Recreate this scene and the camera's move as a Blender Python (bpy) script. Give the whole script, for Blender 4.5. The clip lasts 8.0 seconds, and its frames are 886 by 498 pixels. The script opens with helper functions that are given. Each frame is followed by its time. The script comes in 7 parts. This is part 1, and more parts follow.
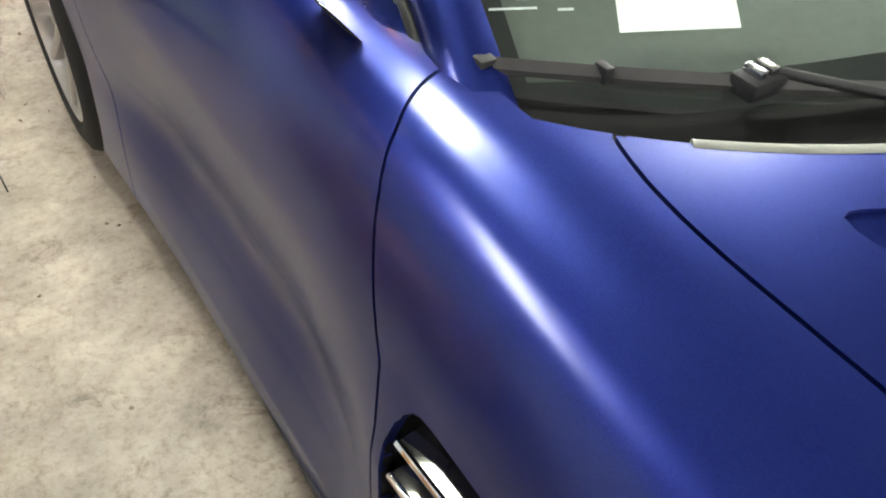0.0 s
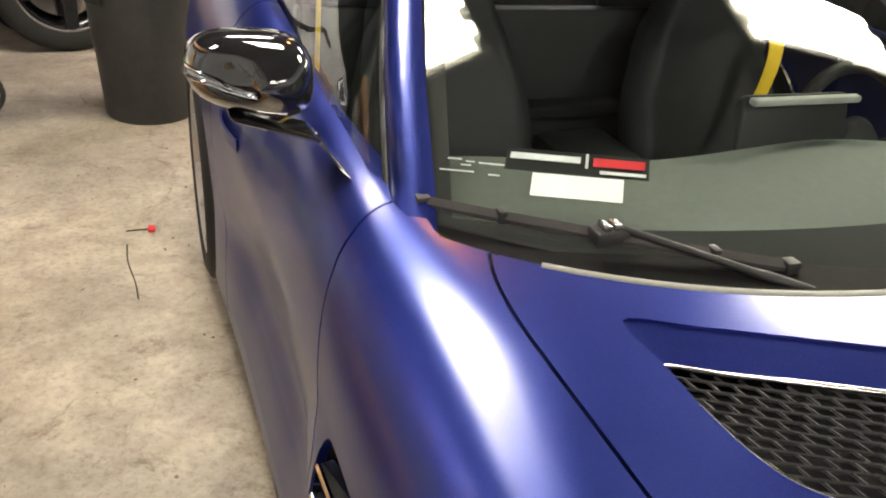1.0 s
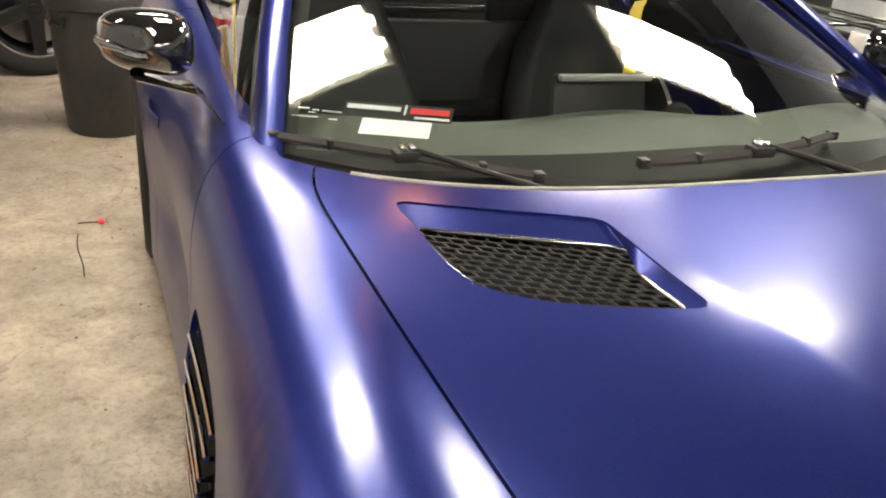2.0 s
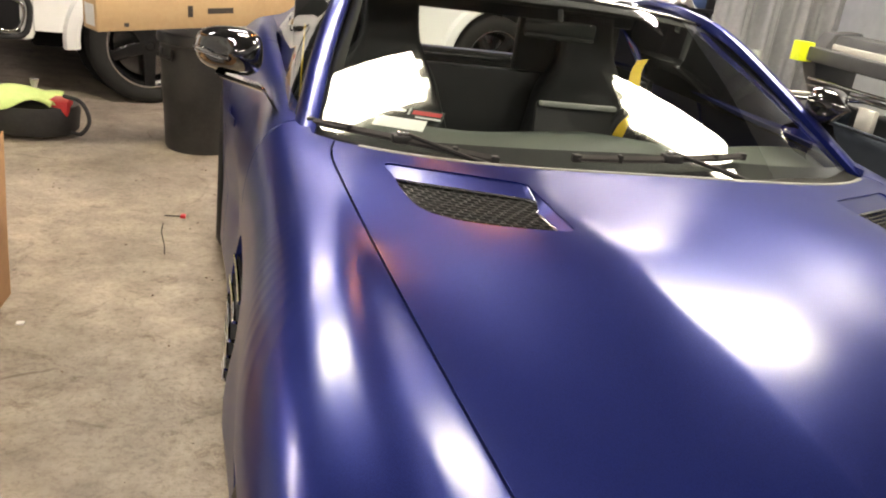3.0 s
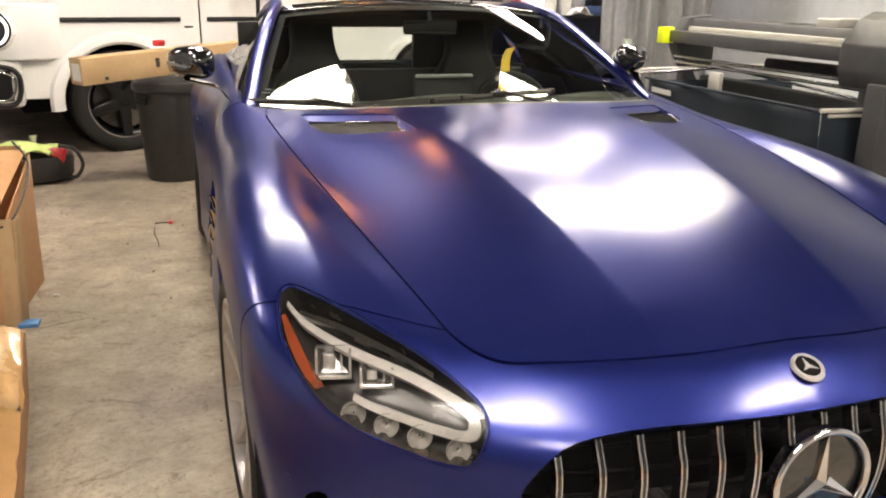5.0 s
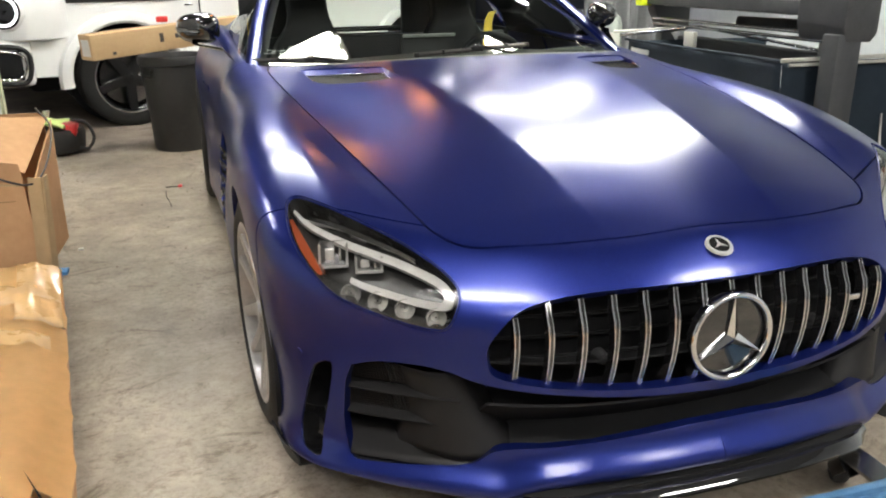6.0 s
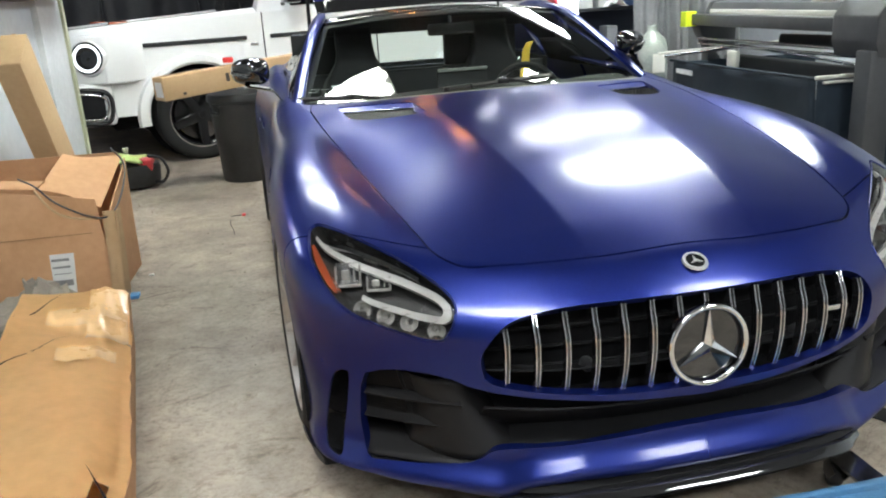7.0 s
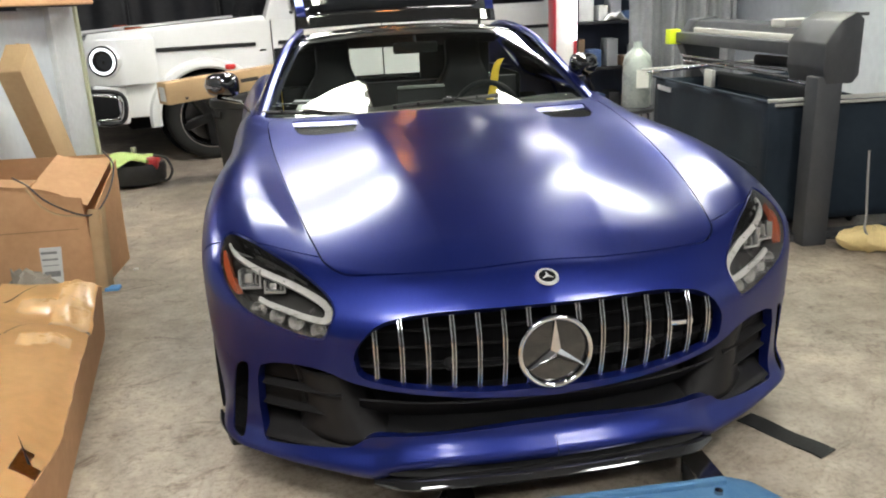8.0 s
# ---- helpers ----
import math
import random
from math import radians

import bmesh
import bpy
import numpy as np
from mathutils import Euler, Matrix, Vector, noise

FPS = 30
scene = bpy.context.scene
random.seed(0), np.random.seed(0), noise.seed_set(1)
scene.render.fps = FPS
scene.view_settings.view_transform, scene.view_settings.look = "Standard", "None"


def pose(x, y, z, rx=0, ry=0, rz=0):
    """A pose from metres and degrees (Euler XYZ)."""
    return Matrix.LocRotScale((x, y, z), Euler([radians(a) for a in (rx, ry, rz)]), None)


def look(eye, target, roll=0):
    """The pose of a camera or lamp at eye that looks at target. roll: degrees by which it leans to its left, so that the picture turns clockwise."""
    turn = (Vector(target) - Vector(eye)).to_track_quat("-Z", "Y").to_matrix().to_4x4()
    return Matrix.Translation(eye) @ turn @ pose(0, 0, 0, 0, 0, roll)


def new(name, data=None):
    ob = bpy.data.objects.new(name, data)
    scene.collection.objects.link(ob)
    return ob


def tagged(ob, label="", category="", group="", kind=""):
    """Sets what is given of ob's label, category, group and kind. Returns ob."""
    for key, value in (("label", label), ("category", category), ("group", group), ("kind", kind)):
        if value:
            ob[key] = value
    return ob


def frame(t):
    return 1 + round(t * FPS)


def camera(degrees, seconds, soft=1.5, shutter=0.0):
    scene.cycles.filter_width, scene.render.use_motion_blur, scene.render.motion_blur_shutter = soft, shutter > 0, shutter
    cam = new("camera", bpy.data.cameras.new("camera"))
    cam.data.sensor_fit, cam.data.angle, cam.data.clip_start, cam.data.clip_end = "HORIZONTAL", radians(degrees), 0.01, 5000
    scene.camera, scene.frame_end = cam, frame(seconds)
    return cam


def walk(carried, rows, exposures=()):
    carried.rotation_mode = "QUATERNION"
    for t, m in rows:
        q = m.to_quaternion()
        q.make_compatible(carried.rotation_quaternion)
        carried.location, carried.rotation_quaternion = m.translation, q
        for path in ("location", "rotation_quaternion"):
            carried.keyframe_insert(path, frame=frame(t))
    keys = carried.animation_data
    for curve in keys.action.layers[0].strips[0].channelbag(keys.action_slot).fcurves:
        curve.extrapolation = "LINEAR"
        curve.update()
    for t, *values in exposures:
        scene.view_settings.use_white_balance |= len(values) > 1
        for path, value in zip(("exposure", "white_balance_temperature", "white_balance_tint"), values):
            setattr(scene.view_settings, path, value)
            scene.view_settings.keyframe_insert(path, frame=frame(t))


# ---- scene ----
cam = camera(57.7, 8.0, soft=2.0)
PATH = [
    (0, (-1.218, 1.501, 1.311), (-0.406, 2.724, -0.046), 4.2),
    (0.5, (-1.154, 1.285, 1.383), (-0.556, 2.825, 0.256), 5.7),
    (1, (-1.133, 1.109, 1.396), (-0.53, 2.758, 0.438), 5.1),
    (1.5, (-1.109, 0.885, 1.373), (-0.353, 2.509, 0.482), 4.6),
    (2, (-1.025, 0.652, 1.388), (-0.37, 2.336, 0.531), 5.4),
    (2.2, (-0.986, 0.545, 1.401), (-0.414, 2.276, 0.579), 6.1),
    (3.5, (-0.976, -0.209, 1.363), (-0.497, 1.602, 0.662), 8.2),
    (4, (-0.922, -0.449, 1.325), (-0.489, 1.39, 0.667), 7.2),
    (4.2, (-0.929, -0.544, 1.324), (-0.505, 1.313, 0.714), 5.0),
    (5.3, (-0.962, -1.086, 1.311), (-0.429, 0.741, 0.696), 0.6),
    (5.5, (-0.962, -1.166, 1.298), (-0.437, 0.657, 0.667), 0.7),
    (6, (-1.007, -1.307, 1.271), (-0.492, 0.509, 0.61), -0.7),
    (6.5, (-0.991, -1.41, 1.279), (-0.504, 0.421, 0.638), -2.1),
    (7, (-0.882, -1.546, 1.331), (-0.544, 0.331, 0.727), -3.5),
    (7.5, (-0.715, -1.759, 1.429), (-0.528, 0.143, 0.841), -4.0),
    (8, (-0.51, -1.851, 1.419), (-0.264, 0.041, 0.819), -2.5),
]
walk(cam, [(t, look(eye, target, roll)) for t, eye, target, roll in PATH],
     [(0, 1.08, 6350, 8), (0.5, 1.0, 6750, 11), (1.5, 1.0, 7200, 15), (3.5, 0.70, 7500, 18), (5.5, 0.62, 7450, 17), (6.2, 0.60, 6200, 8), (7.2, 0.54, 6000, 7), (8, 0.46, 6400, 10)])

# ---------------------------------------------------------------- world and light
world = bpy.data.worlds.new("dim_hall")
scene.world = world
world.use_nodes = True
world.node_tree.nodes["Background"].inputs[0].default_value = (0.75, 0.82, 1.0, 1)
world.node_tree.nodes["Background"].inputs[1].default_value = 0.02
scene.view_settings.exposure = 0.0


# ---------------------------------------------------------------- materials
def nodes_of(name):
    m = bpy.data.materials.new(name)
    m.use_nodes = True
    nt = m.node_tree
    return m, nt, nt.nodes["Principled BSDF"]


def add(nt, kind, **values):
    n = nt.nodes.new(kind)
    for k, v in values.items():
        if k == "operation":
            n.operation = v
        elif k == "blend_type":
            n.blend_type = v
        else:
            n.inputs[k].default_value = v
    return n


def surface(name, colour, rough=0.5, metal=0.0, other=None, scale=8.0, amount=0.5, rough_var=0.1, bump=0.0, bump_scale=120.0, coat=0.0,
            coat_rough=0.05, spec=0.5, sheen=0.0, flake=0.0):
    """A procedural surface: two colours mixed by two scales of noise, roughness that varies, and fine relief."""
    m, nt, p = nodes_of(name)
    tc = add(nt, "ShaderNodeTexCoord")
    n1 = add(nt, "ShaderNodeTexNoise", Scale=scale, Detail=6.0, Roughness=0.6)
    n2 = add(nt, "ShaderNodeTexNoise", Scale=scale * 9, Detail=3.0)
    for n in (n1, n2):
        nt.links.new(tc.outputs["Object"], n.inputs["Vector"])
    mixf = add(nt, "ShaderNodeMath", operation="MULTIPLY_ADD")
    mixf.inputs[1].default_value = 0.4
    nt.links.new(n2.outputs["Fac"], mixf.inputs[0])
    scaled = add(nt, "ShaderNodeMath", operation="MULTIPLY")
    scaled.inputs[1].default_value = 0.6
    nt.links.new(n1.outputs["Fac"], scaled.inputs[0])
    nt.links.new(scaled.outputs[0], mixf.inputs[2])
    ramp = add(nt, "ShaderNodeValToRGB")
    other = other or tuple(c * (1 - 0.35 * amount) for c in colour)
    ramp.color_ramp.elements[0].position, ramp.color_ramp.elements[1].position = 0.36, 0.64
    ramp.color_ramp.elements[0].color, ramp.color_ramp.elements[1].color = (*other, 1), (*colour, 1)
    nt.links.new(mixf.outputs[0], ramp.inputs[0])
    nt.links.new(ramp.outputs[0], p.inputs["Base Color"])
    mr = add(nt, "ShaderNodeMapRange")
    mr.inputs[3].default_value, mr.inputs[4].default_value = max(rough - rough_var, 0.02), min(rough + rough_var, 1)
    nt.links.new(n1.outputs["Fac"], mr.inputs[0])
    nt.links.new(mr.outputs[0], p.inputs["Roughness"])
    p.inputs["Metallic"].default_value = metal
    p.inputs["Specular IOR Level"].default_value = spec
    p.inputs["Coat Weight"].default_value, p.inputs["Coat Roughness"].default_value = coat, coat_rough
    if bump:
        nb = add(nt, "ShaderNodeTexNoise", Scale=bump_scale, Detail=5.0)
        nt.links.new(tc.outputs["Object"], nb.inputs["Vector"])
        b = add(nt, "ShaderNodeBump", Strength=bump, Distance=0.004)
        nt.links.new(nb.outputs["Fac"], b.inputs["Height"])
        nt.links.new(b.outputs[0], p.inputs["Normal"])
    return m


def glowing(name, colour, strength):
    m, nt, p = nodes_of(name)
    p.inputs["Base Color"].default_value = (*colour, 1)
    p.inputs["Emission Color"].default_value = (*colour, 1)
    p.inputs["Emission Strength"].default_value = strength
    return m


def pane_glass(name, tint=(0.8, 0.88, 0.84), gloss=0.02, ior=1.5):
    """A thin pane: what lies behind it shows through, tinted, and gloss grows by Fresnel."""
    m, nt, p = nodes_of(name)
    nt.nodes.remove(p)
    out = nt.nodes["Material Output"]
    clear = add(nt, "ShaderNodeBsdfTransparent")
    clear.inputs[0].default_value = (*tint, 1)
    shine = add(nt, "ShaderNodeBsdfGlossy", Roughness=gloss)
    fres = add(nt, "ShaderNodeFresnel", IOR=ior)
    mix = add(nt, "ShaderNodeMixShader")
    nt.links.new(fres.outputs[0], mix.inputs[0])
    nt.links.new(clear.outputs[0], mix.inputs[1])
    nt.links.new(shine.outputs[0], mix.inputs[2])
    nt.links.new(mix.outputs[0], out.inputs[0])
    return m


def satin_wrap():
    """Satin metallic vinyl: deep blue with fine flakes under a broad neutral sheen, and faint handling smears."""
    m, nt, p = nodes_of("satin_blue_wrap")
    tc = add(nt, "ShaderNodeTexCoord")
    flakes = add(nt, "ShaderNodeTexVoronoi", Scale=900.0)
    smear = add(nt, "ShaderNodeTexNoise", Scale=5.0, Detail=4.0)
    for n in (flakes, smear):
        nt.links.new(tc.outputs["Object"], n.inputs["Vector"])
    ramp = add(nt, "ShaderNodeValToRGB")
    ramp.color_ramp.elements[0].color, ramp.color_ramp.elements[1].color = (0.0065, 0.0135, 0.122, 1), (0.0115, 0.0225, 0.165, 1)
    nt.links.new(flakes.outputs["Color"], ramp.inputs[0])
    nt.links.new(ramp.outputs[0], p.inputs["Base Color"])
    mr = add(nt, "ShaderNodeMapRange")
    mr.inputs[3].default_value, mr.inputs[4].default_value = 0.34, 0.40
    nt.links.new(smear.outputs["Fac"], mr.inputs[0])
    nt.links.new(mr.outputs[0], p.inputs["Roughness"])
    p.inputs["Metallic"].default_value = 0.74
    p.inputs["Specular Tint"].default_value = (0.41, 0.42, 0.46, 1)
    p.inputs["Specular IOR Level"].default_value = 0.3
    p.inputs["Coat Weight"].default_value = 0.66
    p.inputs["Coat IOR"].default_value = 1.5
    gloss = add(nt, "ShaderNodeMapRange")
    gloss.inputs[3].default_value, gloss.inputs[4].default_value = 0.17, 0.21
    nt.links.new(smear.outputs["Fac"], gloss.inputs[0])
    nt.links.new(gloss.outputs[0], p.inputs["Coat Roughness"])
    return m


def concrete_floor():
    m, nt, p = nodes_of("worn_concrete")
    tc = add(nt, "ShaderNodeTexCoord")
    big = add(nt, "ShaderNodeTexNoise", Scale=0.9, Detail=8.0, Roughness=0.65, Distortion=0.6)
    mid = add(nt, "ShaderNodeTexNoise", Scale=7.0, Detail=8.0, Roughness=0.7)
    fine = add(nt, "ShaderNodeTexNoise", Scale=120.0, Detail=4.0)
    spots = add(nt, "ShaderNodeTexVoronoi", Scale=14.0)
    scuff = add(nt, "ShaderNodeTexNoise", Scale=3.0, Detail=10.0, Roughness=0.8, Distortion=2.5)
    for n in (big, mid, fine, spots, scuff):
        nt.links.new(tc.outputs["Object"], n.inputs["Vector"])
    r1 = add(nt, "ShaderNodeValToRGB")
    e = r1.color_ramp.elements
    e[0].position, e[1].position = 0.34, 0.68
    e[0].color, e[1].color = (0.25, 0.215, 0.175, 1), (0.54, 0.465, 0.375, 1)
    nt.links.new(big.outputs["Fac"], r1.inputs[0])
    r2 = add(nt, "ShaderNodeValToRGB")
    e = r2.color_ramp.elements
    e[0].position, e[1].position = 0.30, 0.62
    e[0].color, e[1].color = (0.40, 0.37, 0.34, 1), (1, 1, 1, 1)
    nt.links.new(mid.outputs["Fac"], r2.inputs[0])
    mul = add(nt, "ShaderNodeMixRGB", blend_type="MULTIPLY")
    mul.inputs[0].default_value = 0.75
    nt.links.new(r1.outputs[0], mul.inputs[1])
    nt.links.new(r2.outputs[0], mul.inputs[2])
    r3 = add(nt, "ShaderNodeValToRGB")
    e = r3.color_ramp.elements
    e[0].position, e[1].position = 0.54, 0.66
    e[0].color, e[1].color = (1, 1, 1, 1), (0.36, 0.31, 0.27, 1)
    nt.links.new(scuff.outputs["Fac"], r3.inputs[0])
    mul2 = add(nt, "ShaderNodeMixRGB", blend_type="MULTIPLY")
    mul2.inputs[0].default_value = 0.85
    nt.links.new(mul.outputs[0], mul2.inputs[1])
    nt.links.new(r3.outputs[0], mul2.inputs[2])
    speck = add(nt, "ShaderNodeTexNoise", Scale=46.0, Detail=7.0, Roughness=0.75)
    nt.links.new(tc.outputs["Object"], speck.inputs["Vector"])
    r4 = add(nt, "ShaderNodeValToRGB")
    e = r4.color_ramp.elements
    e[0].position, e[1].position = 0.36, 0.52
    e[0].color, e[1].color = (0.42, 0.38, 0.34, 1), (1, 1, 1, 1)
    nt.links.new(speck.outputs["Fac"], r4.inputs[0])
    patch = add(nt, "ShaderNodeTexNoise", Scale=1.6, Detail=3.0)
    nt.links.new(tc.outputs["Object"], patch.inputs["Vector"])
    mul3 = add(nt, "ShaderNodeMixRGB", blend_type="MULTIPLY")
    nt.links.new(patch.outputs["Fac"], mul3.inputs[0])
    nt.links.new(mul2.outputs[0], mul3.inputs[1])
    nt.links.new(r4.outputs[0], mul3.inputs[2])
    nt.links.new(mul3.outputs[0], p.inputs["Base Color"])
    mr = add(nt, "ShaderNodeMapRange")
    mr.inputs[3].default_value, mr.inputs[4].default_value = 0.35, 0.75
    nt.links.new(mid.outputs["Fac"], mr.inputs[0])
    nt.links.new(mr.outputs[0], p.inputs["Roughness"])
    b = add(nt, "ShaderNodeBump", Strength=0.35, Distance=0.004)
    nt.links.new(fine.outputs["Fac"], b.inputs["Height"])
    nt.links.new(b.outputs[0], p.inputs["Normal"])
    return m


WRAP = satin_wrap()
CONCRETE = concrete_floor()
GLOSS_BLACK = surface("gloss_black_paint", (0.012, 0.012, 0.013), 0.06, rough_var=0.02, coat=1.0)
BLACK_PLASTIC = surface("black_plastic", (0.020, 0.020, 0.021), 0.48, rough_var=0.1, bump=0.15, bump_scale=400, spec=0.25)
CHARCOAL = surface("charcoal_plastic", (0.013, 0.0125, 0.013), 0.46, rough_var=0.08, bump=0.1, bump_scale=500, spec=0.18)
DARK_VOID = surface("dark_underside", (0.012, 0.012, 0.013), 0.85, spec=0.1)
RUBBER = surface("tyre_rubber", (0.016, 0.016, 0.016), 0.75, bump=0.3, bump_scale=200, spec=0.25)
CHROME = surface("chrome", (0.82, 0.82, 0.83), 0.09, 1.0, rough_var=0.03)
DARK_CHROME = surface("dark_satin_chrome", (0.42, 0.42, 0.43), 0.22, 1.0, rough_var=0.05)
RIM_METAL = surface("grey_alloy", (0.42, 0.40, 0.38), 0.32, 0.6, rough_var=0.06)
RIM_BLACK = surface("black_alloy", (0.02, 0.02, 0.021), 0.22, 0.3, rough_var=0.06)
GLASS_SCREEN = pane_glass("windscreen_glass", (0.80, 0.88, 0.84))
GLASS_LAMP = pane_glass("lamp_cover", (0.92, 0.93, 0.94), 0.10, 1.35)
AMBER = surface("amber_lens", (0.26, 0.055, 0.02), 0.25, rough_var=0.05, coat=0.6)
LAMP_WHITE = surface("milky_light_guide", (0.40, 0.385, 0.36), 0.28, rough_var=0.05, coat=0.5)
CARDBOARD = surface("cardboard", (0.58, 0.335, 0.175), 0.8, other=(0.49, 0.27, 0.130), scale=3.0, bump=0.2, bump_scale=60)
WHITE_WALL = surface("painted_wall", (0.62, 0.66, 0.70), 0.7, other=(0.52, 0.56, 0.61), scale=1.5, bump=0.15, bump_scale=90)
WHITE_PAINT = surface("white_car_paint", (0.78, 0.79, 0.78), 0.2, rough_var=0.04, coat=0.8, scale=2.0, amount=0.15)


# ---------------------------------------------------------------- mesh helpers
def mesh_object(name, verts, faces, material, parent=None, label="", normals=None, smooth=True):
    me = bpy.data.meshes.new(name)
    me.from_pydata([tuple(v) for v in verts], [], [tuple(int(i) for i in f) for f in faces])
    me.materials.append(material)
    if smooth:
        me.shade_smooth()
    if normals is not None:
        me.normals_split_custom_set_from_vertices([tuple(n) for n in normals])
    me.update()
    ob = new(name, me)
    if parent is not None:
        ob.parent = parent
    return tagged(ob, label=label)


def part(name, bm, material, parent=None, label="", smooth=False, sharp=40):
    me = bpy.data.meshes.new(name)
    bmesh.ops.recalc_face_normals(bm, faces=bm.faces)
    bm.to_mesh(me)
    bm.free()
    me.materials.append(material)
    if smooth:
        me.shade_smooth()
        me.set_sharp_from_angle(angle=radians(sharp))
    ob = new(name, me)
    if parent is not None:
        ob.parent = parent
    return tagged(ob, label=label)


def empty(name, label, category, at=(0, 0, 0), turn=0, group="", kind=""):
    ob = new(name)
    ob.empty_display_size = 0.1
    ob.matrix_basis = pose(*at, 0, 0, turn)
    return tagged(ob, label, category, group, kind)


def bm_box(bm, lo, hi, bevel=0.0, turn=None, segments=2):
    """A box between two corners, its edges rounded, turned about its middle by the matrix turn."""
    mid = [(a + b) / 2 for a, b in zip(lo, hi)]
    size = [abs(b - a) for a, b in zip(lo, hi)]
    m = Matrix.Translation(mid) @ (turn or Matrix()) @ Matrix.Diagonal((*size, 1))
    made = bmesh.ops.create_cube(bm, size=1, matrix=m)["verts"]
    if bevel:
        edges = list({e for v in made for e in v.link_edges})
        bmesh.ops.bevel(bm, geom=edges, offset=bevel, segments=segments, affect="EDGES", profile=0.5)
    return bm


def box(name, lo, hi, material, parent=None, label="", bevel=0.004, turn=None):
    return part(name, bm_box(bmesh.new(), lo, hi, bevel, turn), material, parent, label, smooth=bevel > 0)


def bm_lathe(bm, profile, m=None, steps=48, closed=False):
    """Turns a profile of (radius, height) round the z axis, then places it by m."""
    m = m or Matrix()
    rings = []
    for r, h in profile:
        rings.append([bm.verts.new(m @ Vector((r * math.cos(2 * math.pi * k / steps), r * math.sin(2 * math.pi * k / steps), h))) for k in range(steps)])
    pairs = list(zip(rings, rings[1:])) + ([(rings[-1], rings[0])] if closed else [])
    for a, b in pairs:
        for k in range(steps):
            bm.faces.new((a[k], a[(k + 1) % steps], b[(k + 1) % steps], b[k]))
    return bm


def lathe(name, profile, material, parent=None, label="", m=None, steps=48, closed=False):
    return part(name, bm_lathe(bmesh.new(), profile, m, steps, closed), material, parent, label, smooth=True)


def bm_tube(bm, points, radius, sides=8, closed=False):
    """A round bar along points; radius may be a list."""
    pts = [Vector(p) for p in points]
    n = len(pts)
    radii = radius if isinstance(radius, (list, tuple)) else [radius] * n
    rings, ref = [], None
    for i, p in enumerate(pts):
        a, b = pts[(i - 1) % n if closed else max(i - 1, 0)], pts[(i + 1) % n if closed else min(i + 1, n - 1)]
        t = (b - a).normalized()
        if ref is None:
            ref = t.orthogonal().normalized()
        ref = (ref - t * ref.dot(t)).normalized()
        side = t.cross(ref)
        rings.append([bm.verts.new(p + (ref * math.cos(2 * math.pi * k / sides) + side * math.sin(2 * math.pi * k / sides)) * radii[i]) for k in range(sides)])
    for a, b in list(zip(rings, rings[1:])) + ([(rings[-1], rings[0])] if closed else []):
        for k in range(sides):
            bm.faces.new((a[k], a[(k + 1) % sides], b[(k + 1) % sides], b[k]))
    if not closed:
        bm.faces.new(rings[0][::-1])
        bm.faces.new(rings[-1])
    return bm


def tube(name, points, radius, material, parent=None, label="", sides=8, closed=False):
    return part(name, bm_tube(bmesh.new(), points, radius, sides, closed), material, parent, label, smooth=True, sharp=60)


def bm_sheet(bm, grid, thick=0.0):
    """A sheet through a grid of points; thick closes it into a slab along its own normals."""
    rows, cols = len(grid), len(grid[0])
    vs = [[bm.verts.new(p) for p in row] for row in grid]
    faces = [bm.faces.new((vs[i][j], vs[i][j + 1], vs[i + 1][j + 1], vs[i + 1][j])) for i in range(rows - 1) for j in range(cols - 1)]
    if thick:
        bmesh.ops.recalc_face_normals(bm, faces=faces)
        bmesh.ops.solidify(bm, geom=faces, thickness=thick)
    return bm


def sheet(name, grid, material, parent=None, label="", thick=0.0, sharp=40):
    return part(name, bm_sheet(bmesh.new(), grid, thick), material, parent, label, smooth=True, sharp=sharp)


def bm_prism(bm, outline, h0, h1, m=None, bevel=0.0):
    """A flat outline of (x, y) pulled up from h0 to h1, placed by m."""
    m = m or Matrix()
    lo = [bm.verts.new(m @ Vector((x, y, h0))) for x, y in outline]
    hi = [bm.verts.new(m @ Vector((x, y, h1))) for x, y in outline]
    n = len(outline)
    fs = [bm.faces.new(lo[::-1]), bm.faces.new(hi)] + [bm.faces.new((lo[k], lo[(k + 1) % n], hi[(k + 1) % n], hi[k])) for k in range(n)]
    bmesh.ops.recalc_face_normals(bm, faces=fs)
    if bevel:
        bmesh.ops.bevel(bm, geom=list({e for f in fs for e in f.edges}), offset=bevel, segments=2, affect="EDGES", profile=0.5)
    return bm


def prism(name, outline, h0, h1, material, parent=None, label="", m=None, bevel=0.0):
    return part(name, bm_prism(bmesh.new(), outline, h0, h1, m, bevel), material, parent, label, smooth=bevel > 0)


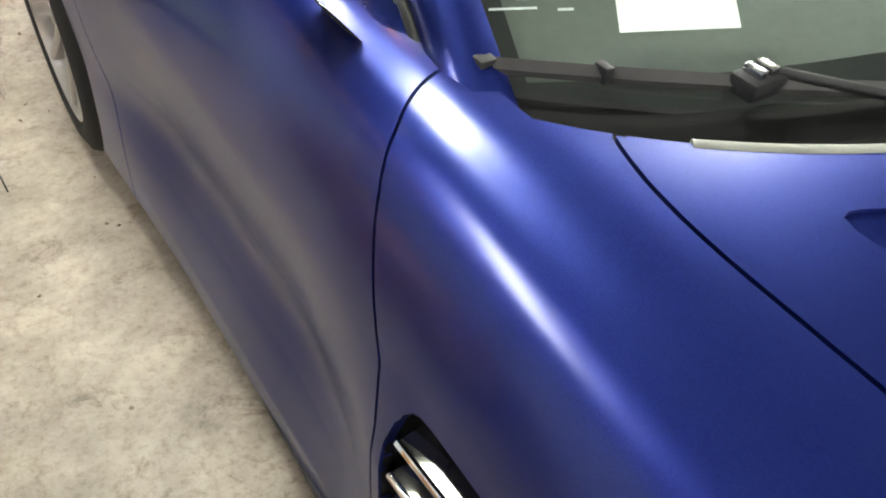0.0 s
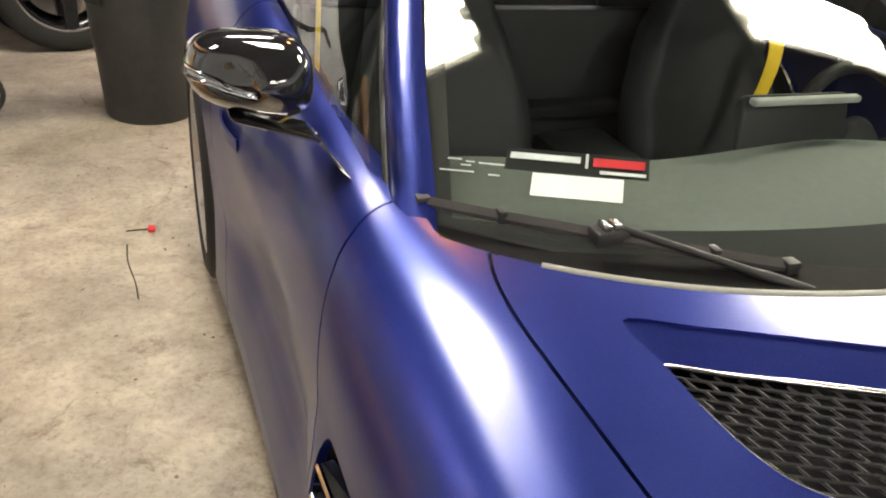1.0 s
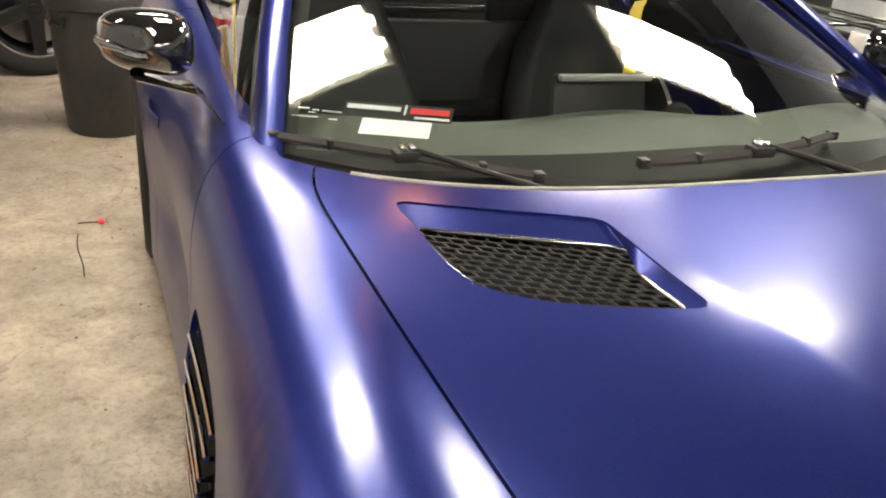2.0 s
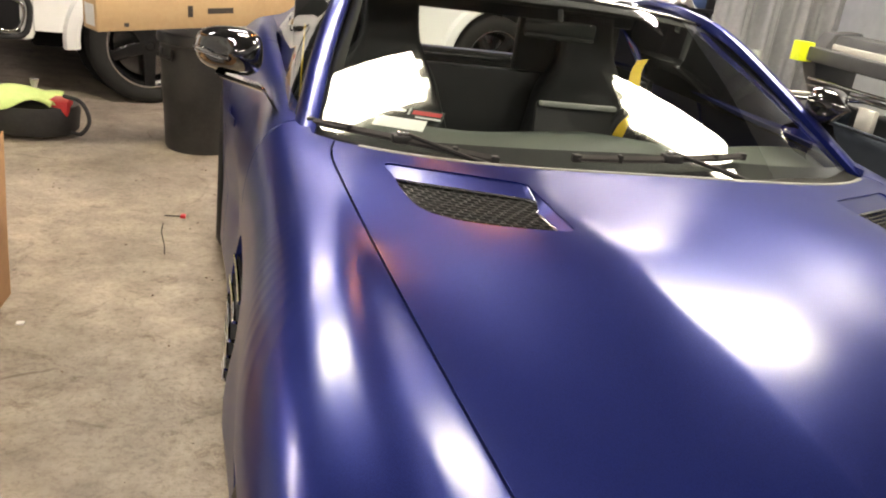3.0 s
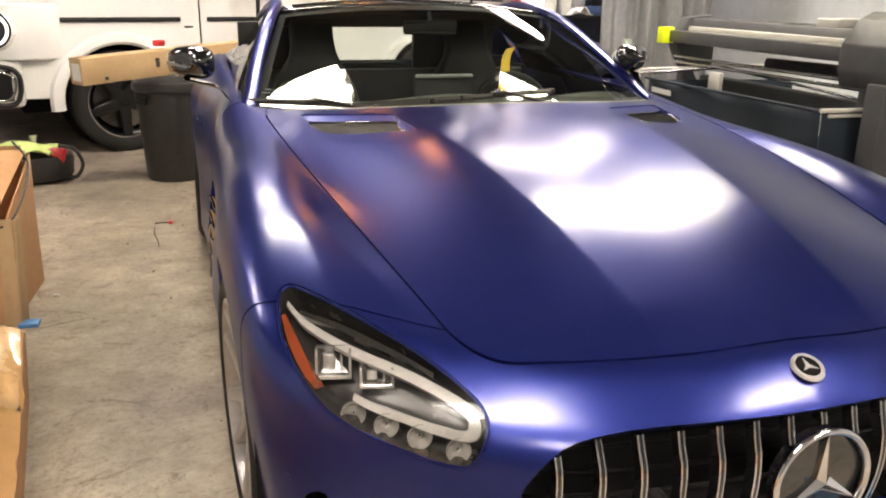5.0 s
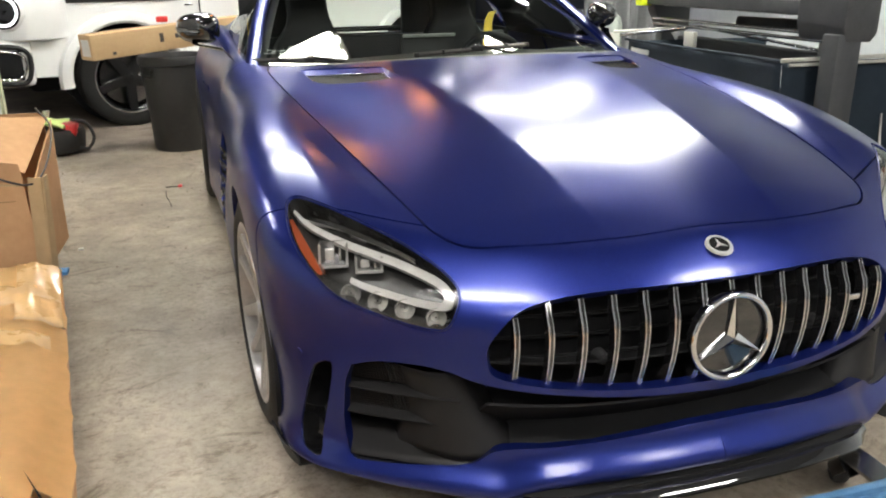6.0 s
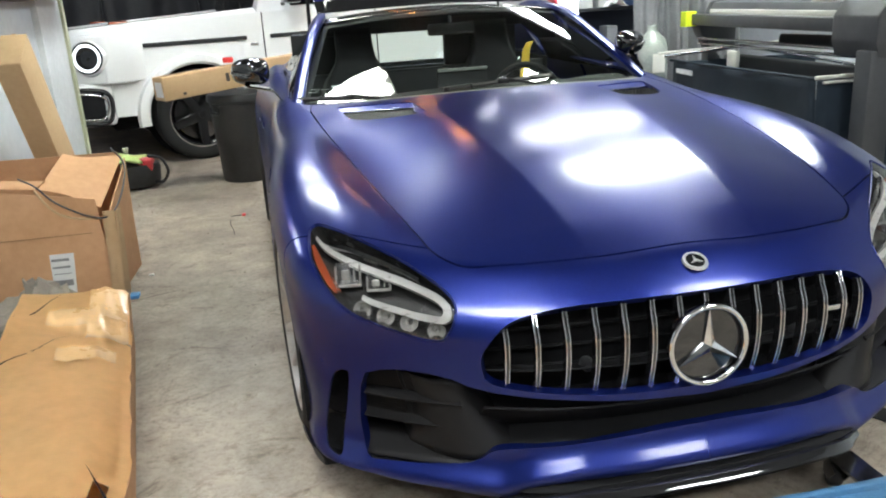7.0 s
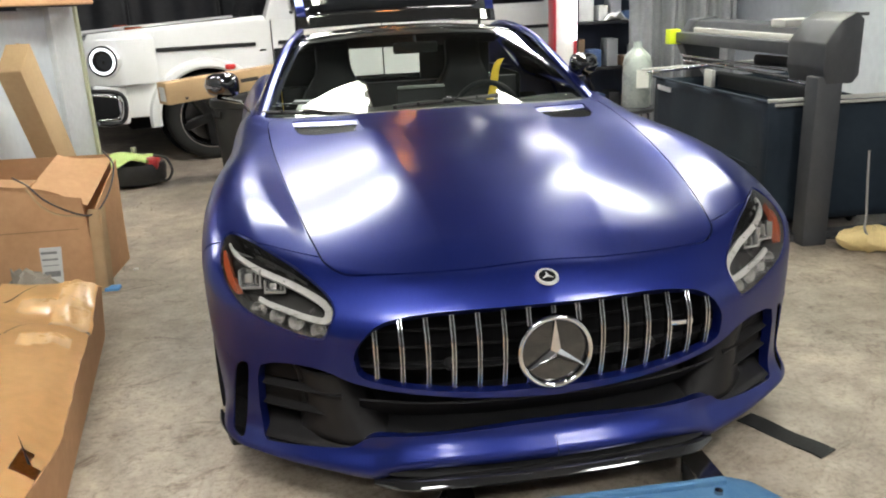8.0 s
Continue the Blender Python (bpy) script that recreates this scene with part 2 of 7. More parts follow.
# ---------------------------------------------------------------- curves and panels of curved skin
def smooth_curve(knots, x):
    """A natural cubic through (x, value) knots."""
    xn, yn = np.array([k[0] for k in knots], float), np.array([k[1] for k in knots], float)
    n, h = len(xn), np.diff(xn)
    a, b = np.zeros((n, n)), np.zeros(n)
    a[0, 0] = a[-1, -1] = 1
    for k in range(1, n - 1):
        a[k, k - 1], a[k, k], a[k, k + 1] = h[k - 1], 2 * (h[k - 1] + h[k]), h[k]
        b[k] = 6 * ((yn[k + 1] - yn[k]) / h[k] - (yn[k] - yn[k - 1]) / h[k - 1])
    mm = np.linalg.solve(a, b)
    x = np.asarray(x, float)
    k = np.clip(np.searchsorted(xn, x) - 1, 0, n - 2)
    u, v, hk = xn[k + 1] - x, x - xn[k], h[k]
    return mm[k] * u ** 3 / (6 * hk) + mm[k + 1] * v ** 3 / (6 * hk) + (yn[k] / hk - mm[k] * hk / 6) * u + (yn[k + 1] / hk - mm[k + 1] * hk / 6) * v


def spline_through(points, steps, closed=False):
    """Catmull-Rom through points of any dimension."""
    pts = np.array(points, float)
    n, out = len(pts), []
    for k in range(n if closed else n - 1):
        if closed:
            p0, p1, p2, p3 = pts[(k - 1) % n], pts[k], pts[(k + 1) % n], pts[(k + 2) % n]
        else:
            p1, p2 = pts[k], pts[k + 1]
            p0 = pts[k - 1] if k else 2 * p1 - p2
            p3 = pts[k + 2] if k + 2 < n else 2 * p2 - p1
        for t in np.linspace(0, 1, steps, endpoint=False):
            out.append(0.5 * (2 * p1 + (p2 - p0) * t + (2 * p0 - 5 * p1 + 4 * p2 - p3) * t * t + (3 * p1 - p0 - 3 * p2 + p3) * t ** 3))
    if not closed:
        out.append(pts[-1])
    return np.array(out)


def smoothstep(a, b, x):
    t = np.clip((np.asarray(x, float) - a) / (b - a), 0, 1)
    return t * t * (3 - 2 * t)


def inside(poly, u, v):
    """Signed distance to a closed outline, positive inside."""
    p = np.asarray(poly, float)
    q = np.roll(p, -1, axis=0)
    best, cross = np.full(len(u), 1e9), np.zeros(len(u), int)
    for (ax, ay), (bx, by) in zip(p, q):
        dx, dy = bx - ax, by - ay
        t = np.clip(((u - ax) * dx + (v - ay) * dy) / (dx * dx + dy * dy + 1e-12), 0, 1)
        best = np.minimum(best, (u - ax - t * dx) ** 2 + (v - ay - t * dy) ** 2)
        hit = ((ay > v) != (by > v)) & (u < (bx - ax) * (v - ay) / (by - ay + 1e-12) + ax)
        cross += hit
    return np.sqrt(best) * np.where(cross % 2, 1, -1)


def cut(v, n, f, g):
    """Keeps the part of a triangle skin where g > 0, cut clean along g = 0."""
    keep = g > 0
    c = keep[f].sum(1)
    faces = [tuple(t) for t in f[c == 3]]
    nv, nn, made = [], [], {}
    base = len(v)

    def cross(i, j):
        key = (min(i, j), max(i, j))
        if key not in made:
            t = g[i] / (g[i] - g[j])
            nv.append(v[i] + (v[j] - v[i]) * t)
            w = n[i] + (n[j] - n[i]) * t
            nn.append(w / max(np.linalg.norm(w), 1e-9))
            made[key] = base + len(nv) - 1
        return made[key]

    for tri in f[(c == 1) | (c == 2)]:
        a, b, d = (int(i) for i in tri)
        while not (keep[a] and not keep[d]):
            a, b, d = b, d, a
        if keep[b]:
            e1, e2 = cross(b, d), cross(d, a)
            faces += [(a, b, e1), (a, e1, e2)]
        else:
            faces.append((a, cross(a, b), cross(d, a)))
    if nv:
        v, n = np.vstack([v, nv]), np.vstack([n, nn])
    f = np.array(faces, int).reshape(-1, 3)
    used = np.unique(f)
    index = np.full(len(v), -1)
    index[used] = np.arange(len(used))
    return v[used], n[used], index[f]


def skin_object(name, v, n, f, material, parent, label="", depth=0.012):
    """A cut skin as an object, its free edges folded inwards by depth."""
    edges = np.sort(np.vstack([f[:, [0, 1]], f[:, [1, 2]], f[:, [2, 0]]]), axis=1)
    _, first, count = np.unique(edges, axis=0, return_index=True, return_counts=True)
    directed = np.vstack([f[:, [0, 1]], f[:, [1, 2]], f[:, [2, 0]]])[first[count == 1]]
    rim = np.unique(directed)
    where = {int(i): k for k, i in enumerate(rim)}
    top, low = v[rim], v[rim] - n[rim] * depth
    base = len(v)
    m = len(rim)
    side = [(base + where[int(b)], base + where[int(a)], base + m + where[int(a)], base + m + where[int(b)]) for a, b in directed]
    verts = np.vstack([v, top, low])
    flange = np.zeros((m, 3))
    for a, b in directed:
        w = np.cross(v[b] - v[a], n[a] + n[b])
        flange[where[int(a)]] += w
        flange[where[int(b)]] += w
    flange /= np.maximum(np.linalg.norm(flange, axis=1), 1e-9)[:, None]
    return mesh_object(name, verts, [tuple(t) for t in f] + side, material, parent, label, np.vstack([n, flange, flange]))

# ---------------------------------------------------------------- the hall
CEIL = 3.6
CEILING_GREY = surface("grey_ceiling", (0.115, 0.115, 0.113), 0.85, scale=1.2)
STEEL_BLUE = surface("scuffed_blue_steel", (0.045, 0.13, 0.26), 0.45, other=(0.08, 0.17, 0.28), scale=14, rough_var=0.15)


def slab(name, lo, hi, material, label, category):
    ob = box(name, lo, hi, material, None, "", 0.0)
    return tagged(ob, label, category, kind="structure")


slab("floor", (-7, -5, -0.2), (7, 11, 0.0), CONCRETE, "worn grey concrete garage floor with stains", "floor")
slab("ceiling", (-7, -5, CEIL), (7, 11, CEIL + 0.15), CEILING_GREY, "plain dull grey ceiling above the garage", "ceiling")
# The south wall is unseen; its grey keeps reflections in the nose dark.
slab("wall_south", (-7, -5.2, 0), (7, -5, CEIL), surface("unseen_wall_grey", (0.20, 0.205, 0.21), 0.7, scale=1.5, bump=0.15, bump_scale=90), "unseen grey wall behind the bay, toned to dim reflections", "wall")
slab("wall_north", (-7, 11, 0), (7, 11.2, CEIL), WHITE_WALL, "plain painted wall at the back", "wall")
slab("wall_west", (-7.2, -5, 0), (-7, 11, CEIL), WHITE_WALL, "plain painted wall beyond the white car", "wall")
slab("wall_east", (4.3, -5, 0), (4.5, 11, CEIL), WHITE_WALL, "white painted wall behind the plotter", "wall")
slab("wall_partition", (-2.60, -0.5, 0), (-2.47, 4.40, 1.44), WHITE_WALL, "low pale grey partition wall beside the boxes", "wall")
slab("wall_partition_end", (-2.64, 4.403, 0), (-2.43, 5.02, 1.46), surface("pale_post_paint", (0.72, 0.75, 0.77), 0.6, scale=3), "pale painted end post of the partition", "wall")
slab("trim", (-2.425, 4.96, 0), (-2.405, 5.02, 1.46), surface("yellowed_edge", (0.50, 0.52, 0.36), 0.6), "yellowed edge strip on the partition post", "trim")

TUBE_WHITE = glowing("lamp_tube", (0.97, 0.98, 0.82), 33.0)
TUBE_COOL = glowing("lamp_tube_cool", (0.96, 0.95, 1.0), 33.0)
# Stronger tubes for the front lamps, as fill on nose and floor.
TUBE_FRONT_FILL = glowing("lamp_tube_front_fill", (0.98, 0.96, 0.90), 42.0)


def ceiling_lamp(at, length, rows, pitch, tube_mat, turn=0):
    """A hung fluorescent fixture: a white tray with a row of bright tubes along x and chain rods."""
    thing = empty("ceiling_lamp", "hung fluorescent ceiling lamp with lit tubes", "lamp", at, turn, "ceiling lamps")
    a, b = length / 2, rows * pitch / 2
    box("tray", (-a - 0.05, -b - 0.03, 0.03), (a + 0.05, b + 0.03, 0.08), LAMP_WHITE, thing, "white metal tray", 0.008)
    for k in range(rows):
        y = -b + (k + 0.5) * pitch
        d = 0.03 if k % 2 else -0.02
        box("lamp_tube", (-a + d, y - pitch * 0.47, -0.012), (a + d, y + pitch * 0.47, 0.012), tube_mat, thing, "glowing tube", 0.009)
    for x in (-a * 0.7, a * 0.7):
        tube("rod", [(x, 0, 0.07), (x, 0, CEIL - at[2])], 0.006, CHROME, thing, "thin hanging rod", 6)
    return thing


ceiling_lamp((-1.04, 3.50, 3.0), 0.92, 5, 0.095, TUBE_WHITE)
ceiling_lamp((1.87, 3.47, 3.0), 1.36, 6, 0.095, TUBE_WHITE)
ceiling_lamp((-1.14, 5.00, 3.0), 0.85, 3, 0.095, TUBE_COOL)
ceiling_lamp((1.88, 5.38, 3.0), 1.10, 3, 0.095, TUBE_COOL)
# Front pair follows a highlight on the nose, brightened to fill the front.
ceiling_lamp((-1.30, -1.25, 3.0), 0.95, 5, 0.095, TUBE_FRONT_FILL)
ceiling_lamp((1.65, -1.25, 3.0), 0.95, 5, 0.095, TUBE_FRONT_FILL)
# Unseen lamps, added to light the car's front and the floor ahead.
ceiling_lamp((-1.30, -3.2, 3.0), 0.95, 5, 0.095, TUBE_FRONT_FILL)
ceiling_lamp((1.65, -3.2, 3.0), 0.95, 5, 0.095, TUBE_FRONT_FILL)
# Unseen lamp, added over the floor beyond the partition.
ceiling_lamp((-3.6, 3.2, 3.0), 1.25, 4, 0.085, TUBE_COOL)

warm = empty("warm_lamp", "small round warm ceiling lamp, lit", "lamp", (0.06, 4.75, 3.0))
lathe("shade", [(0.02, 0.14), (0.06, 0.13), (0.15, 0.03), (0.155, 0.0), (0.148, 0.0), (0.05, 0.11)], LAMP_WHITE, warm, "pale round shade", None, 32)
lathe("bulb", [(0.0, -0.02), (0.09, 0.0), (0.13, 0.04), (0.10, 0.09), (0.0, 0.10)], glowing("warm_bulb", (1.0, 0.36, 0.10), 30.0), warm, "glowing warm bulb", None, 24)
tube("cord", [(0, 0, 0.13), (0, 0, CEIL - 3.0)], 0.006, BLACK_PLASTIC, warm, "hanging cord", 6)

# ---------------------------------------------------------------- the blue coupe: one skin, cut into panels
# plan outline of the widest line, from the nose round to the tail (half width, distance from the nose)
OUTLINE = [(0, 0.045), (0.2, 0.055), (0.4, 0.095), (0.58, 0.175), (0.74, 0.275), (0.86, 0.37), (0.925, 0.47), (0.952, 0.60), (0.967, 0.78), (0.975, 0.95), (0.974, 1.15),
           (0.963, 1.4), (0.955, 1.7), (0.957, 2.0), (0.965, 2.4), (0.975, 2.8), (0.998, 3.2), (1.01, 3.55), (1.0, 3.9), (0.95, 4.2), (0.84, 4.42), (0.55, 4.53), (0, 4.55)]
OUT = spline_through(OUTLINE, 40)
OUT[:, 0] = np.maximum(OUT[:, 0], 0)
ARC = np.concatenate([[0], np.cumsum(np.hypot(*np.diff(OUT, axis=0).T))])

HOOD_SIDE = [(0.2, 0.55), (0.36, 0.59), (0.7, 0.655), (1.1, 0.711), (1.5, 0.752), (1.94, 0.772), (2.3, 0.78), (4.6, 0.78)]
HOOD_CUT = [(0.2, 0.55), (0.36, 0.59), (0.7, 0.655), (1.1, 0.711), (1.5, 0.752), (1.72, 0.767), (1.85, 0.768), (1.93, 0.752), (2.0, 0.722), (2.3, 0.60)]
CENTRE_Z = [(0.0, 0.662), (0.12, 0.703), (0.25, 0.742), (0.5, 0.808), (0.9, 0.882), (1.3, 0.927), (1.8, 0.954), (2.4, 0.960), (3.4, 0.95), (4.2, 0.93), (4.6, 0.88)]
CREASE_Z = [(0.0, 0.655), (0.2, 0.707), (0.5, 0.791), (0.9, 0.870), (1.3, 0.915), (1.8, 0.946), (2.4, 0.955), (3.4, 0.95), (4.2, 0.93), (4.6, 0.88)]
VALLEY_Z = [(0.0, 0.60), (0.36, 0.722), (0.7, 0.790), (1.1, 0.845), (1.5, 0.886), (1.94, 0.917), (2.4, 0.928), (3.4, 0.95), (4.2, 0.93), (4.6, 0.88)]
CROWN_Z = [(0.0, 0.56), (0.36, 0.71), (0.6, 0.782), (0.95, 0.848), (1.3, 0.878), (1.7, 0.895), (2.1, 0.926), (2.6, 0.932), (3.1, 0.96), (3.6, 0.975), (4.2, 0.93), (4.6, 0.87)]
EDGE_Z = [(0.0, 0.55), (0.36, 0.686), (0.6, 0.775), (0.95, 0.846), (1.3, 0.873), (1.7, 0.887), (2.1, 0.914), (2.6, 0.922), (3.1, 0.95), (3.6, 0.96), (4.2, 0.92), (4.6, 0.85)]
FENDER_LINE = [(0.3, 0.605), (0.47, 0.653), (0.59, 0.690), (0.69, 0.720), (1.1, 0.772), (1.34, 0.787), (1.6, 0.808), (1.76, 0.821), (2.1, 0.84), (4.6, 0.84)]
ROLL_IN = [(0.0, 0.12), (0.6, 0.13), (1.1, 0.175), (1.6, 0.215), (2.3, 0.215), (3.0, 0.15), (3.6, 0.15), (4.4, 0.20), (5.0, 0.18), (6.5, 0.12)]
ROLL_DOWN = [(0.0, 0.10), (0.6, 0.12), (1.1, 0.16), (1.6, 0.23), (2.3, 0.29), (3.0, 0.34), (3.6, 0.30), (4.4, 0.28), (5.0, 0.25), (6.5, 0.12)]


def hood_top(x, y):
    """Height of the upper skin before its edges roll over."""
    x = np.abs(x)
    xs = [np.zeros_like(y), 0.208 + 0.092 * y, smooth_curve(HOOD_SIDE, y), np.full_like(y, 0.83), np.full_like(y, 1.0)]
    zs = [smooth_curve(k, y) for k in (CENTRE_Z, CREASE_Z, VALLEY_Z, CROWN_Z, EDGE_Z)]
    # monotone Hermite across the width
    slope = [np.zeros_like(y)]
    for k in range(1, 4):
        a, b = (zs[k] - zs[k - 1]) / (xs[k] - xs[k - 1]), (zs[k + 1] - zs[k]) / (xs[k + 1] - xs[k])
        slope.append((a * (xs[k + 1] - xs[k]) + b * (xs[k] - xs[k - 1])) / (xs[k + 1] - xs[k - 1]))
    slope.append((zs[4] - zs[3]) / (xs[4] - xs[3]))
    z = np.zeros_like(y)
    for k in range(4):
        on = (x >= xs[k]) & (x <= xs[k + 1] + (1.0 if k == 3 else 0))
        h = xs[k + 1] - xs[k]
        t = (x - xs[k]) / h
        val = (2 * t ** 3 - 3 * t ** 2 + 1) * zs[k] + (t ** 3 - 2 * t ** 2 + t) * h * slope[k] + (3 * t ** 2 - 2 * t ** 3) * zs[k + 1] + (t ** 3 - t ** 2) * h * slope[k + 1]
        z = np.where(on, val, z)
    # a soft ridge runs along each edge of the power dome
    crease, side = 0.208 + 0.092 * y, xs[2]
    away = np.sqrt((x - crease) ** 2 + 0.009 ** 2)
    reach = np.where(x < crease, crease, side - crease)
    tent = np.clip(1 - away / np.maximum(reach, 0.05), 0, 1)
    bowl = (np.sqrt(x ** 2 + 0.01) - 0.1) / (np.sqrt(crease ** 2 + 0.01) - 0.1)
    tent = np.where(x < crease - 0.02, bowl * 0.96, np.where(x < crease, np.minimum(bowl * 0.96, tent + 0.02), tent))
    z = z + 0.0175 * tent * smoothstep(0.13, 0.34, y) * (1 - smoothstep(1.25, 1.62, y))
    # a fine line along the top of each fender
    line = smooth_curve(FENDER_LINE, np.clip(y, 0.3, 4.6))
    away = np.sqrt((x - line) ** 2 + 0.008 ** 2)
    tent = np.clip(1 - away / np.where(x < line, np.maximum(line - side, 0.03), 0.28), 0, 1)
    return z + (0.0075 - 0.0055 * smoothstep(0.72, 1.05, y)) * tent * smoothstep(0.40, 0.6, y) * (1 - smoothstep(1.8, 2.05, y))


def skin():
    """The whole outer skin as triangles, with normals."""
    length = ARC[-1]
    n_s, n_low, n_up = 420, 58, 120
    s = np.linspace(0, length, n_s)
    ox, oy = np.interp(s, ARC, OUT[:, 0]), np.interp(s, ARC, OUT[:, 1])
    tx, ty = np.gradient(ox, s), np.gradient(oy, s)
    nx, ny = ty / np.hypot(tx, ty), -tx / np.hypot(tx, ty)
    back = length - s
    spine = np.where(s < 2.3, 0.95 + (oy[np.searchsorted(s, 2.3)] - 0.95) * s / 2.3, oy)
    spine = np.where(back < 1.5, oy[np.searchsorted(-back, -1.5)] + (3.9 - oy[np.searchsorted(-back, -1.5)]) * (1.5 - back) / 1.5, spine)
    edge_top = hood_top(ox, oy)
    r_in, r_down = smooth_curve(ROLL_IN, s), smooth_curve(ROLL_DOWN, s)
    power = 2.0 + 1.5 * smoothstep(0.75, 1.1, s) * (1 - smoothstep(2.6, 3.2, s))
    low = 0.13 + 0.03 * smoothstep(1.0, 1.6, s)
    z_edge = edge_top - r_down
    rows = []
    for t in np.linspace(0, 1, n_low):
        z = low + (z_edge - low) * t
        drop = z_edge - z
        side = smoothstep(1.2, 2.2, s)
        tuck = 0.02 * (1 - side) * smoothstep(0.0, 0.45, drop) + side * 0.02 * np.exp(-((z - 0.42) / 0.07) ** 2) * smoothstep(2.4, 3.0, s) * smoothstep(0, 0.6, back - 2.0)
        # the lip stands proud across the front
        crest = np.interp(ox, [0.0, 0.30, 0.42, 0.49, 0.95], [0.222, 0.218, 0.200, 0.172, 0.182])
        tuck = tuck - 0.046 * np.exp(-(np.abs(z - crest) / np.where(z > crest, 0.042, 0.05)) ** 1.7) * (1 - smoothstep(0.9, 1.25, s))
        rows.append(np.stack([ox - nx * tuck, oy - ny * tuck, z], -1))
    for t in np.linspace(0, 1, n_up)[1:]:
        q = t ** 1.5
        x, y = ox * (1 - q), oy + (spine - oy) * q
        # distance from the outline
        d = np.full(n_s, 9.0)
        for k in range(0, len(OUT), 3):
            d = np.minimum(d, np.hypot(x - OUT[k, 0], y - OUT[k, 1]))
        d = np.minimum(d, np.hypot(x - ox, y - oy))
        f = np.clip(1 - d / r_in, 0, 1)
        z = hood_top(x, y) * smoothstep(0, 1, np.clip(d / r_in, 0, 1)) + edge_top * (1 - smoothstep(0, 1, np.clip(d / r_in, 0, 1)))
        rows.append(np.stack([x, y, z - r_down * (1 - (1 - f ** power) ** (1 / power))], -1))
    g = np.array(rows)
    # the flank folds in below a line behind the front wheel and flares out again at the sill
    z, y = g[..., 2], g[..., 1]
    fold = np.interp(z, [0.22, 0.34, 0.50, 0.71], [0.0, 0.022, 0.034, 0.0]) * smoothstep(1.96, 2.30, y) * (1 - smoothstep(2.7, 3.1, y))
    fold -= np.interp(z, [0.15, 0.38, 0.55, 0.67], [0.0, 0.030, 0.022, 0.0]) * smoothstep(1.36, 1.60, y) * (1 - smoothstep(1.90, 2.10, y))
    g[..., 0] -= np.where(g[..., 0] > 0.6, fold, 0)
    du, dv = np.gradient(g, axis=1), np.gradient(g, axis=0)
    nn = np.cross(du, dv)
    nn /= np.maximum(np.linalg.norm(nn, axis=2), 1e-12)[..., None]
    nn[-1, :, 0] = 0
    nn[:, 0, 0] = nn[:, -1, 0] = 0
    nn /= np.maximum(np.linalg.norm(nn, axis=2), 1e-12)[..., None]
    r, c = g.shape[:2]
    idx = np.arange(r * c).reshape(r, c)
    a, b, d, e = idx[:-1, :-1].ravel(), idx[:-1, 1:].ravel(), idx[1:, 1:].ravel(), idx[1:, :-1].ravel()
    f = np.vstack([np.stack([a, b, d], 1), np.stack([a, d, e], 1)])
    v, nv = g.reshape(-1, 3), nn.reshape(-1, 3)
    if (nv[:, 2] * (v[:, 2] > 0.9)).sum() < 0:
        nv = -nv
    # the other half, mirrored, welded along the middle
    mid = np.abs(v[:, 0]) < 1e-6
    v[mid, 0] = 0
    other = np.arange(len(v)) + len(v)
    other[mid] = np.arange(len(v))[mid]
    v2, n2 = np.vstack([v, v * (-1, 1, 1)]), np.vstack([nv, nv * (-1, 1, 1)])
    f2 = np.vstack([f, other[f][:, ::-1]])
    _, first, inv = np.unique(np.round(v2, 6), axis=0, return_index=True, return_inverse=True)
    inv = inv.ravel()
    f2 = inv[f2]
    f2 = f2[(f2[:, 0] != f2[:, 1]) & (f2[:, 1] != f2[:, 2]) & (f2[:, 2] != f2[:, 0])]
    v2, n2 = v2[first], n2[first]
    # faces turned to agree with the normals
    w = np.cross(v2[f2[:, 1]] - v2[f2[:, 0]], v2[f2[:, 2]] - v2[f2[:, 0]])
    flip = (w * n2[f2].mean(1)).sum(1) < 0
    f2[flip] = f2[flip][:, ::-1]
    return v2, n2, f2


SKIN = skin()
coupe = empty("coupe", "satin metallic blue wrapped sports coupe with its rear hatch raised", "car", (0.027, 0, 0), 1.6)

# outlines of the openings: nose openings as (half width, height), hood scoops as (half width, distance)
LAMP_EDGE = spline_through([(0.878, 0.742), (0.866, 0.757), (0.84, 0.763), (0.792, 0.755), (0.75, 0.741), (0.671, 0.709), (0.612, 0.675), (0.577, 0.645), (0.570, 0.62), (0.583, 0.588),
                            (0.603, 0.556), (0.625, 0.549), (0.675, 0.556), (0.755, 0.579), (0.803, 0.599), (0.834, 0.624), (0.856, 0.652), (0.873, 0.683), (0.882, 0.712)], 6, True)
GRILLE_EDGE = spline_through([(0.0, 0.638), (0.2, 0.635), (0.34, 0.625), (0.44, 0.604), (0.49, 0.572), (0.524, 0.522), (0.526, 0.478), (0.508, 0.445), (0.42, 0.426), (0.31, 0.414), (0.2, 0.406), (0.0, 0.401)], 8)
MOUTH_EDGE = np.vstack([spline_through([(0.0, 0.376), (0.2, 0.388), (0.36, 0.404), (0.48, 0.418), (0.55, 0.432), (0.60, 0.452), (0.66, 0.462), (0.74, 0.458), (0.788, 0.44)], 6),
                        spline_through([(0.800, 0.40), (0.806, 0.30), (0.80, 0.215)], 4),
                        spline_through([(0.79, 0.206), (0.69, 0.212), (0.58, 0.222), (0.54, 0.234), (0.49, 0.262), (0.33, 0.280), (0.13, 0.294), (0.0, 0.297)], 5)])
SLOT_EDGE = spline_through([(0.826, 0.437), (0.858, 0.425), (0.872, 0.38), (0.886, 0.30), (0.897, 0.215), (0.886, 0.199), (0.862, 0.202), (0.848, 0.26), (0.834, 0.35)], 5, True)
